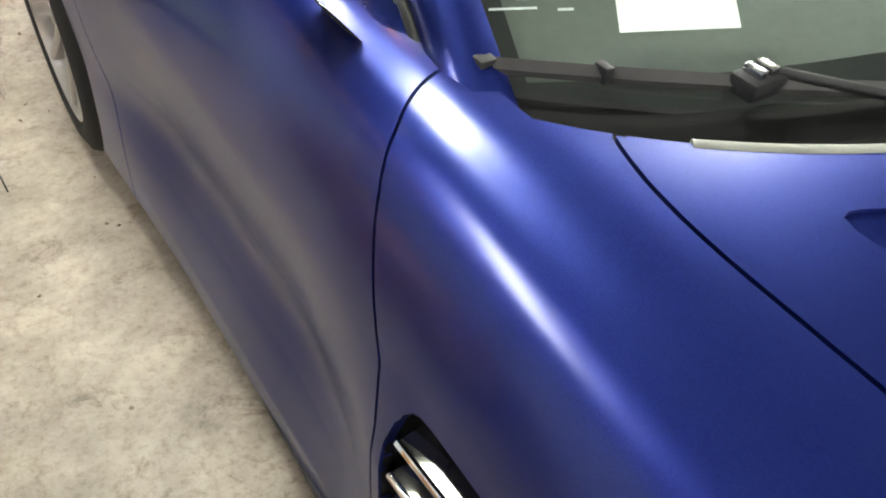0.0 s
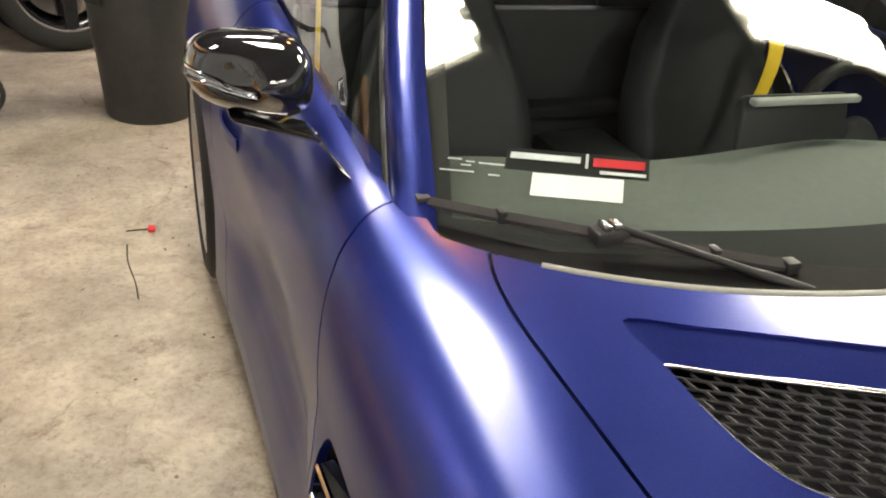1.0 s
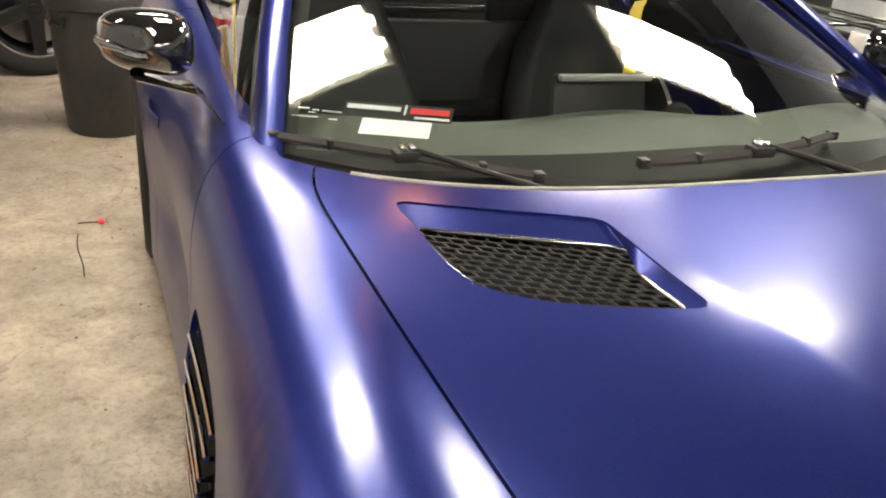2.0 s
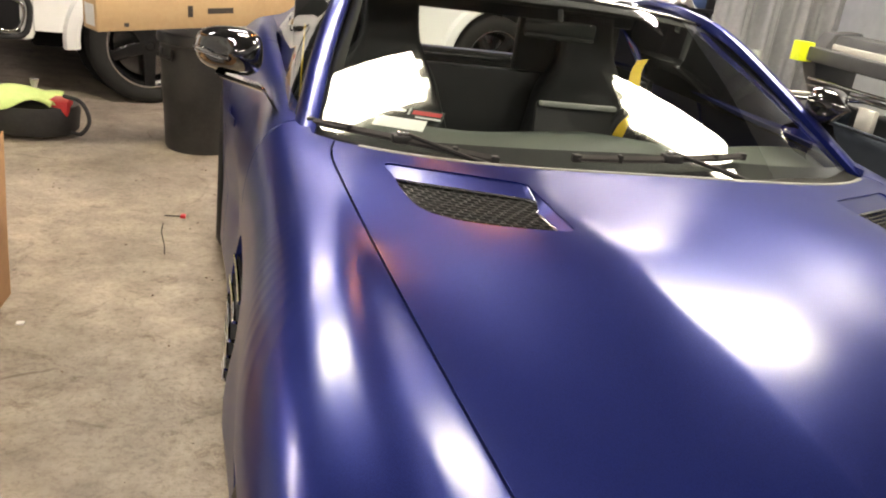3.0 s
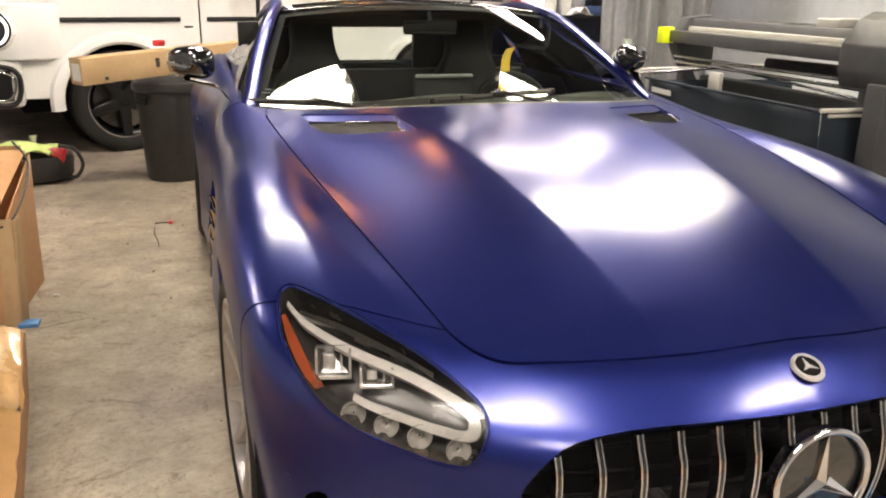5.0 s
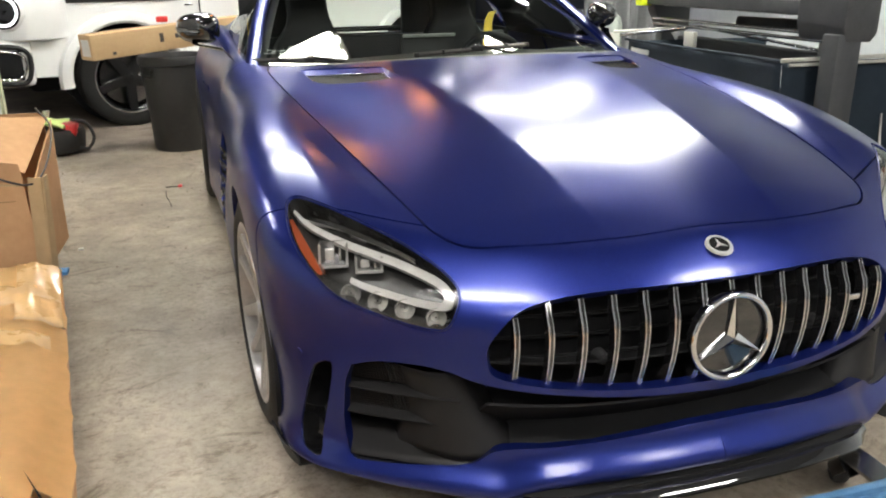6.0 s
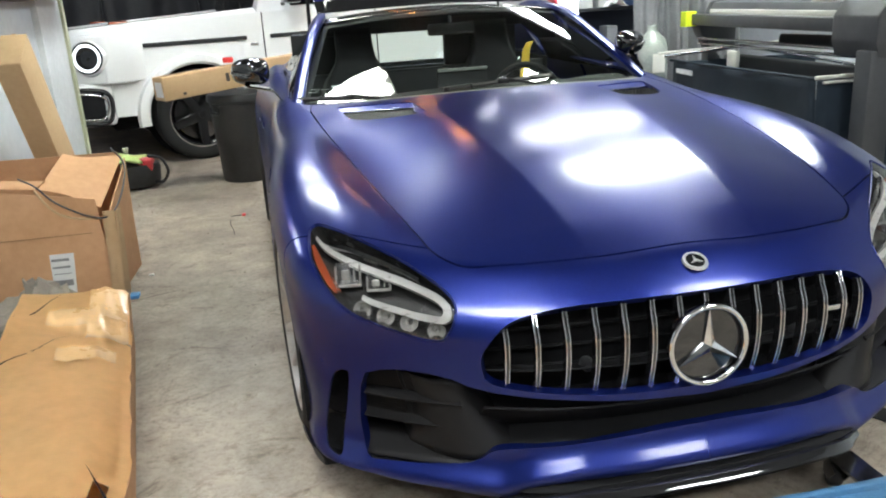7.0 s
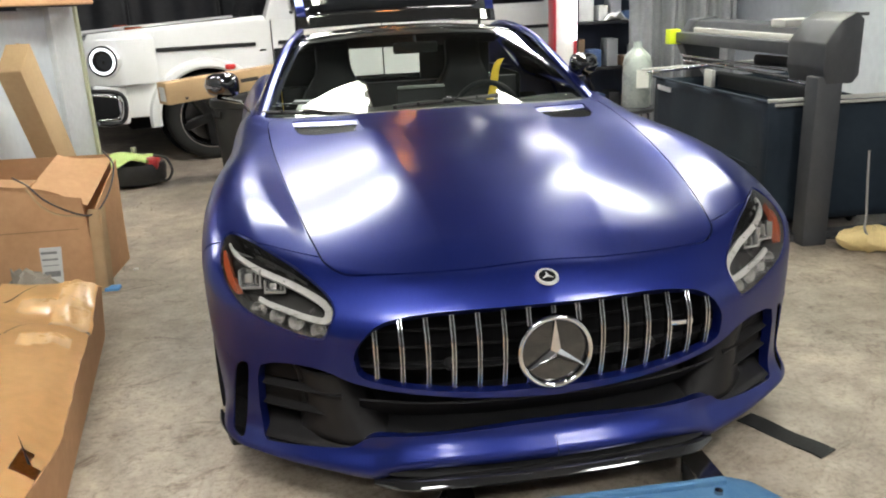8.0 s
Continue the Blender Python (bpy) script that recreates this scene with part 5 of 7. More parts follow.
def wiper(p0, p1, clip, pivot):
    def lift(u, w, h):
        return screen_point(u, w) + Vector((0, -0.008, 0.022)) * h
    pts = [lift(p0[0] + (p1[0] - p0[0]) * t, p0[1] + (p1[1] - p0[1]) * t, 0.65 + 0.25 * math.sin(math.pi * t)) for t in np.linspace(0, 1, 15)]
    bm = bmesh.new()
    up = Vector((0, -0.3, 1)).normalized()
    rows = [[p + Vector((0, 0, -0.010)), p + Vector((0, -0.009, -0.006)), p + Vector((0, -0.010, 0.0)), p + Vector((0, 0.0, 0.008)), p + Vector((0, 0.008, 0.001)), p + Vector((0, 0.004, -0.010))] for p in pts]
    bm_sheet(bm, rows)
    thing = part("wiper", bm, RUBBER_GREY, coupe, "dark grey wiper blade", smooth=True)
    for t in (0, 14):
        q = pts[t]
        box("blade_cap", tuple(q - Vector((0.010, 0.010, 0.010))), tuple(q + Vector((0.010, 0.009, 0.008))), BLACK_PLASTIC, thing, "", 0.003)
    for t in (3, 11):
        q = pts[t]
        box("blade_joint", tuple(q - Vector((0.006, 0.010, 0.008))), tuple(q + Vector((0.006, 0.009, 0.010))), BLACK_PLASTIC, thing, "", 0.003)
    q = pts[int(clip * 14)]
    box("arm_clip", tuple(q - Vector((0.024, 0.018, 0.008))), tuple(q + Vector((0.024, 0.014, 0.012))), BLACK_PLASTIC, thing, "ribbed black clip", 0.004)
    for k in (-0.008, 0.008):
        box("clip_rib", tuple(q + Vector((k - 0.005, -0.012, 0.010))), tuple(q + Vector((k + 0.005, 0.010, 0.020))), DARK_CHROME, thing, "", 0.002)
    base = screen_point(*pivot) + Vector((0, -0.045, -0.020))
    mid = (q + base) / 2 + Vector((0, -0.01, 0.012))
    tube("wiper_arm", spline_through([tuple(q + Vector((0.015, -0.008, 0.012))), tuple(mid), tuple(base)], 6), [0.0055] * 6 + [0.0075] * 7, BLACK_PLASTIC, thing, "black wiper arm", 8)


wiper((-1.0, 0.022), (-0.50, 0.026), 0.50, (-0.33, 0.0))
wiper((-0.26, 0.085), (0.36, 0.13), 0.50, (0.44, 0.03))

# ---------------------------------------------------------------- door mirrors
def door_mirror(s, fold=0.0):
    thing = empty("door_mirror", "gloss black door mirror with a chrome-edged indicator", "")
    thing.parent = coupe
    cx, cy, cz = s * (0.988 - fold), 2.300, 1.046
    bm = bmesh.new()
    rows = []
    for a in np.linspace(0, 2 * math.pi, 33):
        row = []
        for t in np.linspace(0, 1, 12):
            # from the rear rim forward to the nose of the cap
            r = math.sqrt(max(0, 1 - t ** 2.4))
            lean = 0.020 * math.cos(a)
            w, h = 0.085, 0.060
            ca, sa = math.cos(a), math.sin(a)
            sq = 1 / max(abs(ca) ** 3 + abs(sa) ** 3, 1e-6) ** (1 / 3)
            row.append((cx + s * (w * ca * sq * r + 0.006), cy - 0.105 * t + 0.035 * (ca * sq), cz + h * sa * sq * r * (1 - 0.12 * ca) + 0.012 * t))
        rows.append(row)
    bm_sheet(bm, rows)
    bmesh.ops.remove_doubles(bm, verts=bm.verts, dist=0.0005)
    part("mirror_cap", bm, GLOSS_BLACK, thing, "gloss black mirror cap", smooth=True, sharp=180)
    bm = bmesh.new()
    bm.faces.new([bm.verts.new(Vector(r[0]) * 1.0) for r in rows[:-1]])
    part("mirror_glass", bm, CHROME, thing, "mirror glass")
    # indicator band: clear strip with a chrome edge round the outer front
    def shell(a, t, out):
        r = math.sqrt(max(0, 1 - t ** 2.4))
        ca, sa = math.cos(a), math.sin(a)
        sq = 1 / max(abs(ca) ** 3 + abs(sa) ** 3, 1e-6) ** (1 / 3)
        return Vector((cx + s * ((0.085 + out) * ca * sq * r + 0.006), cy - (0.105 + out) * t + 0.035 * ca * sq, cz + (0.060 + out) * sa * sq * r * (1 - 0.12 * ca) + 0.012 * t))
    line = [(-0.10, 0.25), (-0.14, 0.5), (-0.22, 0.70), (-0.40, 0.84), (-0.85, 0.92), (-1.5, 0.95)]
    pts = spline_through(line, 6)
    for name, off, r, m, lab in (("indicator_edge", -0.10, 0.0030, CHROME, "chrome indicator edge"), ("indicator_edge", 0.16, 0.0022, CHROME, "chrome indicator edge"), ("indicator_lens", 0.03, 0.0070, GLASS_LAMP, "clear indicator lens")):
        tube(name, [shell(a + off, t, 0.001) for a, t in pts], r, m, thing, lab, 6)
    bm = bmesh.new()
    bm_tube(bm, [shell(a + 0.03, t, -0.002) for a, t in pts], 0.0045, 6)
    part("indicator_strip", bm, LAMP_WHITE, thing, "pale indicator strip", smooth=True)
    # stalk: a folded blade down to the door
    foot, knee, head = Vector((s * 0.868, 2.215, 0.918)), Vector((s * (0.905 - fold * 0.3), 2.255, 0.962)), Vector((s * (1.02 - fold), 2.290, 0.985))
    rows = []
    for p, w, h in ((foot, 0.040, 0.010), (foot * 0.4 + knee * 0.6, 0.034, 0.009), (knee, 0.032, 0.009), (knee * 0.5 + head * 0.5, 0.036, 0.008), (head, 0.040, 0.006)):
        rows.append([p + Vector((0, -w, 0)), p + Vector((s * h, -w * 0.8, h)), p + Vector((s * h, w * 0.8, h)), p + Vector((0, w, 0)), p + Vector((-s * h, w * 0.6, -h)), p + Vector((-s * h, -w * 0.8, -h)), p + Vector((0, -w, 0))])
    sheet("mirror_stalk", rows, GLOSS_BLACK, thing, "gloss black mirror stalk", 0.001)


door_mirror(-1)
door_mirror(1, 0.145)

# ---------------------------------------------------------------- wheels
def car_wheel(name, at, r_out, r_rim, width, side, rim, parent=None, spokes=10, label="", lip=None, wide_spoke=0.022, tread=True):
    """A wheel on its axle along x; side is the outward direction."""
    thing = empty(name, label, "")
    if parent:
        thing.parent = parent
    m = Matrix.Translation(at) @ Matrix.Rotation(radians(90 * side), 4, "Y")
    h = width / 2
    prof = [(r_rim, -h * 0.9), (r_rim + 0.02, -h), (r_out - 0.045, -h * 1.02), (r_out - 0.012, -h * 0.93), (r_out, -h * 0.78)]
    for k in range(-3, 4):
        z = k * h * 0.2
        prof += [(r_out, z - h * 0.075), (r_out - 0.006, z - h * 0.06), (r_out - 0.006, z + h * 0.06), (r_out, z + h * 0.075)] if tread and k % 2 == 0 else [(r_out, z)]
    prof += [(r_out, h * 0.78), (r_out - 0.012, h * 0.93), (r_out - 0.045, h * 1.02), (r_rim + 0.02, h), (r_rim, h * 0.9), (r_rim - 0.006, h * 0.7)]
    lathe("tyre", prof, RUBBER, thing, "black low-profile tyre", m, 64)
    lathe("rim", [(r_rim + 0.006, h * 0.97), (r_rim - 0.004, h * 0.98), (r_rim - 0.014, h * 0.90), (r_rim - 0.022, h * 0.5), (r_rim - 0.045, -h * 0.6), (r_rim - 0.02, -h * 0.95)], lip or rim, thing, "metal rim", m, 64)
    lathe("brake_disc", [(0.06, -0.01), (r_rim * 0.80, -0.01), (r_rim * 0.80, 0.012), (0.06, 0.012)], DARK_CHROME, thing, "grey brake disc", m @ Matrix.Translation((0, 0, -h * 0.1)), 48)
    lathe("hub", [(0.0, h * 0.86), (0.028, h * 0.86), (0.034, h * 0.80), (0.075, h * 0.76), (0.085, h * 0.3), (0.085, 0.0)], rim, thing, "hub", m, 32)
    for k in range(spokes):
        a = 2 * math.pi * k / spokes
        bm = bmesh.new()
        rows = []
        for t in np.linspace(0, 1, 5):
            r = 0.06 + (r_rim - 0.075) * t
            top = h * (0.80 + 0.16 * t ** 1.5)
            w = wide_spoke * (1.1 - 0.25 * t)
            tw = 0.10 * t * (1 if k % 2 else -1) * (0.6 if spokes == 10 else 0)
            c, s_ = math.cos(a + tw), math.sin(a + tw)
            rows.append([m @ Vector((r * c - y * s_, r * s_ + y * c, z)) for y, z in ((-w, top - 0.035), (-w * 0.8, top - 0.004), (-w * 0.4, top), (w * 0.4, top), (w * 0.8, top - 0.004), (w, top - 0.035))])
        bm_sheet(bm, rows)
        part("spoke", bm, rim, thing, "metal spoke", smooth=True)
    return thing


for s in (-1, 1):
    turned = car_wheel("front_wheel", (0, 0, 0), 0.338, 0.256, 0.265, s, RIM_METAL, coupe, 10, "grey alloy wheel with a low-profile tyre")
    turned.matrix_basis = pose(s * 0.830, *AXLE_FRONT, 0, 0, 3.5)
    car_wheel("rear_wheel", (s * 0.858, *AXLE_REAR), 0.352, 0.260, 0.31, s, RIM_METAL, coupe, 10, "grey alloy wheel with a low-profile tyre")

# ---------------------------------------------------------------- the white off-roader
def off_roader():
    g = empty("off_roader", "boxy white off-road car with black trim and dark wheels", "car", (-1.64, 6.10, 0), 197)
    BLACK_TRIM = BLACK_PLASTIC
    # side silhouette (forward, height) pulled across the car; local y = 0 is the near side
    lower = [(0.80, 0.47), (0.84, 0.55), (0.84, 0.74), (0.80, 0.80), (0.78, 1.13), (0.72, 1.19), (-0.62, 1.27), (-0.70, 1.27), (-3.90, 1.27), (-3.92, 0.60), (-3.86, 0.48), (-3.35, 0.46)]
    arch_r = [(-2.89 + 0.47 * math.cos(a), 0.42 + 0.46 * math.sin(a)) for a in np.linspace(0.1, math.pi - 0.1, 14)][::-1]
    arch_f = [(0.47 * math.cos(a), 0.42 + 0.46 * math.sin(a)) for a in np.linspace(0.15, math.pi - 0.1, 14)][::-1]
    outline = lower + arch_r + [(-2.40, 0.45), (-0.50, 0.45)] + arch_f + [(0.48, 0.46)]
    bm = bmesh.new()
    m = Matrix(((1, 0, 0, 0), (0, 0, 1, 0), (0, 1, 0, 0), (0, 0, 0, 1)))
    bm_prism(bm, outline, -1.86, -0.06, m)
    part("body", bm, WHITE_PAINT, g, "white slab-sided body", smooth=True, sharp=30)
    # hood with raised wings, windscreen frame, roof, windows
    bm = bmesh.new()
    for y0, y1, lift in ((-0.36, -0.07, 0.045), (-1.85, -1.56, 0.045), (-1.54, -0.38, 0.02)):
        bm_prism(bm, [(0.90, 1.15), (0.86, 1.18 + lift), (-0.60, 1.27 + lift), (-0.64, 1.24)], y0, y1, m, 0.012)
    part("bonnet", bm, WHITE_PAINT, g, "white bonnet with raised wings", smooth=True)
    bm = bmesh.new()
    bm_prism(bm, [(-0.62, 1.26), (-0.86, 1.90), (-0.95, 1.95), (-3.85, 1.95), (-3.90, 1.26)], -1.80, -0.12, m, 0.03)
    part("cabin", bm, WHITE_PAINT, g, "white upright cabin", smooth=True)
    for a, b in ((-0.96, -1.78), (-1.88, -2.74), (-2.84, -3.78)):
        box("window", (b, -0.135, 1.31), (a, -0.105, 1.86), GLOSS_BLACK, g, "dark side window", 0.012)
    bm = bmesh.new()
    bm_sheet(bm, [[(-0.625 - 0.225 * t + 0.012, y, 1.30 + 0.57 * t) for y in (-1.70, -0.22)] for t in (0, 1)], 0.012)
    part("windscreen", bm, GLOSS_BLACK, g, "dark windscreen")
    for y in (-0.55, -1.2):
        tube("wiper_arm", [(-0.60, y, 1.29), (-0.68, y - 0.25, 1.42)], 0.009, BLACK_TRIM, g)
    # chamfered wing corners that hold the headlights
    for side in (1, -1):
        bm = bmesh.new()
        plan = [(0.40, -0.075), (0.58, 0.035), (0.63, 0.044), (0.90, -0.090), (0.935, -0.14), (0.935, -0.56), (0.40, -0.56)]
        bm_prism(bm, [(x, y if side > 0 else -1.92 - y) for x, y in plan], 0.76, 1.175, Matrix.Identity(4), 0.025)
        part("wing_corner", bm, WHITE_PAINT, g, "white rounded wing corner", smooth=True)
    # front face: grille, bumper, lamps
    box("grille_frame", (0.90, -1.40, 0.80), (0.95, -0.58, 1.12), DARK_CHROME, g, "dark chrome grille frame", 0.015)
    for k in range(12):
        y = -1.34 + k * 0.07
        box("grille_bar", (0.945, y, 0.83), (0.965, y + 0.02, 1.09), CHROME, g, "chrome grille bar", 0.004)
    box("front_skirt", (0.60, -1.88, 0.40), (0.90, -0.02, 0.78), WHITE_PAINT, g, "white front bumper", 0.05)
    box("rear_skirt", (-4.0, -1.88, 0.45), (-3.80, -0.02, 0.75), WHITE_PAINT, g, "white rear bumper", 0.04)
    # corner intake wrapped round the bumper end, black with a bright frame
    for y0, y1, x0 in ((-0.55, -0.03, 0.5), (-1.87, -1.35, 0.5)):
        near = y1 > -1
        yy = (y1 + 0.022) if near else (y0 - 0.022)
        for dz, r, mt in ((0.0, 0.020, BLACK_PLASTIC), (0.035, 0.011, CHROME)):
            pts = [(0.93, y0 + 0.05, 0.73 - dz), (0.93, yy - 0.05 if near else yy + 0.05, 0.73 - dz), (0.86, yy, 0.73 - dz), (0.68 + dz, yy, 0.70 - dz), (0.63 + dz, yy, 0.60), (0.68 + dz, yy, 0.44 + dz), (0.88, yy, 0.44 + dz)]
            tube("intake_frame", spline_through(pts, 5), r, mt, g, "black intake frame" if mt is BLACK_PLASTIC else "chrome intake frame")
        box("intake", (0.69, yy, 0.46), (0.915, yy + (0.008 if near else -0.008), 0.69), DARK_VOID, g, "dark corner intake", 0.002)
        box("intake_front", (0.90, y0 + 0.05, 0.46), (0.925, y1 - 0.02, 0.70), DARK_VOID, g, "dark corner intake", 0.01)
    for y, side in ((-0.20, 1), (-1.72, -1)):
        mm = Matrix.Translation((0.755, y + 0.165 * side, 0.985)) @ Vector((0.45, 0.89 * side, 0.05)).to_track_quat("Z", "Y").to_matrix().to_4x4()
        pod = lathe("headlight", [(0.155, -0.10), (0.150, 0.02), (0.135, 0.035)], WHITE_PAINT, g, "round headlight with a glowing ring", mm, 40)
        lathe("lamp_ring", [(0.118, 0.036), (0.112, 0.046), (0.098, 0.044), (0.095, 0.034)], glowing("daylight_ring", (0.95, 0.98, 1.0), 1.3), pod, "glowing daylight ring", mm, 40)
        lathe("lamp_bowl", [(0.134, 0.034), (0.118, 0.038), (0.096, 0.034), (0.07, 0.025), (0.04, 0.025), (0.0, 0.030)], GLOSS_BLACK, pod, "black lamp bowl", mm, 40)
        # turn signal on the wing
        bm = bmesh.new()
        bm_box(bm, (0.44, y + 0.04 * side - 0.04, 1.225), (0.60, y + 0.04 * side + 0.05, 1.270), 0.02)
        sig = part("turn_signal", bm, AMBER, g, "amber turn signal on the wing", smooth=True)
        box("signal_base", (0.41, y + 0.04 * side - 0.055, 1.212), (0.63, y + 0.04 * side + 0.065, 1.234), BLACK_PLASTIC, sig, "", 0.008)
    # flares round the arches, trim strips, door gaps, handle, mirror, badge
    for ax in (0.0, -2.89):
        rows = []
        for a in np.linspace(-0.12, math.pi + 0.12, 26):
            c, s = math.cos(a), math.sin(a)
            rows.append([(ax + 0.56 * c, -0.058, 0.42 + 0.535 * s), (ax + 0.54 * c, -0.012, 0.42 + 0.52 * s), (ax + 0.48 * c, 0.0, 0.42 + 0.465 * s), (ax + 0.455 * c, -0.02, 0.42 + 0.445 * s), (ax + 0.45 * c, -0.14, 0.42 + 0.44 * s)])
        sheet("wheel_arch", rows, WHITE_PAINT, g, "white flared wheel arch")
        bm = bmesh.new()
        bm_prism(bm, [(ax + 0.46 * math.cos(a), 0.42 + 0.45 * math.sin(a)) for a in np.linspace(0, 2 * math.pi, 24, endpoint=False)], -0.42, -0.40, m)
        part("arch_liner", bm, DARK_VOID, g, "black arch liner")
    for a, b in ((0.42, -0.50), (-0.72, -1.75), (-1.83, -2.4), (-3.3, -3.85)):
        box("trim_strip", (b, -0.062, 1.035), (a, -0.044, 1.072), BLACK_PLASTIC, g, "black rubbing strip", 0.006)
    box("side_badge", (-0.60, -0.062, 0.985), (-0.53, -0.052, 1.0), DARK_CHROME, g, "small grey side badge", 0.002)
    for x in (-0.66, -1.80):
        box("door_gap", (x - 0.004, -0.0605, 0.52), (x + 0.004, -0.05, 1.27), DARK_VOID, g, "", 0)
    for x in (-1.62, -2.6):
        box("door_handle", (x - 0.09, -0.06, 1.13), (x + 0.09, -0.025, 1.16), WHITE_PAINT, g, "white door handle", 0.008)
    bm = bmesh.new()
    bm_box(bm, (-0.98, 0.03, 1.33), (-0.82, 0.22, 1.53), 0.04)
    mir = part("door_mirror", bm, GLOSS_BLACK, g, "black door mirror", smooth=True)
    tube("mirror_arm", [(-0.88, -0.08, 1.33), (-0.88, 0.08, 1.37)], 0.02, BLACK_PLASTIC, mir)
    box("side_step", (-2.35, -0.10, 0.36), (-0.52, 0.02, 0.41), DARK_CHROME, g, "grey side step", 0.012)
    box("chassis", (-3.8, -1.7, 0.30), (0.6, -0.45, 0.50), DARK_VOID, g, "dark underside", 0.02)
    for ax in (0.0, -2.89):
        for y, side in ((-0.16, 1), (-1.76, -1)):
            w = car_wheel("wheel", (0, 0, 0), 0.405, 0.285, 0.27, side, RIM_BLACK, g, 5, "dark alloy wheel with a broad tyre", DARK_CHROME, 0.045)
            w.matrix_basis = pose(ax, y, 0.405, 0, 0, 90)
            if side == 1:
                for k in range(5):
                    a = 2 * math.pi * k / 5 + 0.3
                    lathe("wheel_bolt", [(0, 0.02), (0.012, 0.018), (0.014, 0.0)], CHROME, w, "", Matrix.Translation((0.085, 0.05 * math.cos(a), 0.05 * math.sin(a))) @ Matrix.Rotation(radians(90), 4, "Y"), 10)
    # the nose stands further ahead of the axle
    for ob in g.children:
        if ob.type == "MESH":
            shift = 0.06 if ob.name.startswith("turn_signal") else 0.0
            for piece in [ob] + list(ob.children):
                for vert in piece.data.vertices:
                    vert.co.x += shift if shift else (0.12 if vert.co.x > 0.58 else 0.0)
    return g


off_roader()

# ---------------------------------------------------------------- beside the cars: barrel, carton, vacuum
BIN_BLACK = surface("black_polythene", (0.018, 0.018, 0.019), 0.5, other=(0.03, 0.03, 0.03), scale=6, rough_var=0.12)
barrel = empty("trash_barrel", "round black plastic trash barrel on the floor", "barrel", (-1.245, 5.08, 0))
barrel.scale = (0.84, 0.84, 1.0)
lathe("drum", [(0.0, 0.0), (0.235, 0.0), (0.245, 0.02), (0.262, 0.30), (0.266, 0.305), (0.266, 0.33), (0.268, 0.335), (0.285, 0.62), (0.305, 0.63), (0.308, 0.66), (0.300, 0.685), (0.288, 0.69), (0.28, 0.68), (0.272, 0.60), (0.24, 0.05), (0.0, 0.04)], BIN_BLACK, barrel, "tapered black drum", None, 56)
for a in (40, 220):
    tube("grip", [(0.30 * math.cos(radians(a + d)), 0.30 * math.sin(radians(a + d)), z) for d, z in ((-12, 0.60), (-10, 0.55), (10, 0.55), (12, 0.60))], 0.014, BIN_BLACK, barrel, "moulded grip")

KRAFT_LIGHT = surface("pale_kraft_card", (0.53, 0.37, 0.205), 0.75, other=(0.47, 0.32, 0.17), scale=4, bump=0.15, bump_scale=80)
TAPE = surface("clear_parcel_tape", (0.70, 0.43, 0.19), 0.28, rough_var=0.08, coat=0.5)
INK = surface("dark_print", (0.05, 0.04, 0.035), 0.6)


def long_carton(name, label, length, depth, height, m, bars, slip_label=True):
    """A long carton with folded end flaps, parcel tape, a paper label and plain printed bars."""
    thing = empty(name, label, "carton")
    thing.matrix_basis = m
    box("case", (0, 0, 0), (length, depth, height), KRAFT_LIGHT, thing, "pale cardboard case", 0.004)
    box("tape", (-0.002, depth * 0.42, height), (length + 0.002, depth * 0.58, height + 0.0015), TAPE, thing, "strip of parcel tape", 0)
    box("end_flap", (-0.003, 0.004, 0.004), (0.0, depth - 0.004, height * 0.5), KRAFT_LIGHT, thing, "folded end flap", 0.0)
    if slip_label:
        box("paper_label", (-0.005, depth * 0.12, height * 0.15), (-0.0035, depth * 0.78, height * 0.8), PAPER_WHITE, thing, "white paper label", 0)
    for a, b, c, d in bars:
        box("printed_bar", (a, -0.0015, c), (b, -0.0002, d), INK, thing, "dark printed bar", 0)
    return thing


PAPER_WHITE = surface("label_paper", (0.74, 0.74, 0.72), 0.65, scale=30, amount=0.3)
long_carton("carton", "long pale cardboard carton lying on the barrel", 1.25, 0.16, 0.165, pose(-1.725, 4.52, 0.715, 0, -3, 33) @ pose(0, 0, 0), ((0.62, 0.78, 0.075, 0.105), (0.50, 0.53, 0.06, 0.12), (0.14, 0.165, 0.02, 0.04)))
tagged(box("red_cap", (-1.33, 4.95, 0.925), (-1.25, 5.03, 0.965), surface("red_plastic", (0.55, 0.03, 0.03), 0.35), None, "", 0.01), "small red plastic cap lying on the carton", "cap")

vac = empty("shop_vacuum", "black shop vacuum with a red motor part", "vacuum", (-2.20, 5.12, 0))
lathe("tank", [(0.0, 0.02), (0.20, 0.02), (0.225, 0.05), (0.235, 0.16), (0.225, 0.19), (0.12, 0.215), (0.0, 0.22)], BIN_BLACK, vac, "round black tank", Matrix.Diagonal((1.15, 0.85, 1, 1)), 40)
bm = bmesh.new()
bm_box(bm, (0.11, -0.13, 0.13), (0.23, 0.03, 0.235), 0.03)
part("motor_cover", bm, surface("red_moulding", (0.58, 0.03, 0.035), 0.35), vac, "red motor cover", smooth=True)
tube("carry_handle", spline_through([(0.20, -0.10, 0.26), (0.30, -0.14, 0.24), (0.345, -0.16, 0.14), (0.30, -0.16, 0.06), (0.24, -0.14, 0.06)], 6), 0.012, BIN_BLACK, vac, "black bent handle")
lathe("nozzle", [(0.016, 0.0), (0.018, 0.09), (0.024, 0.10), (0.024, 0.12), (0.0, 0.12)], LAMP_WHITE, vac, "pale nozzle", Matrix.Translation((0.02, 0.02, 0.20)), 20)
rows = []
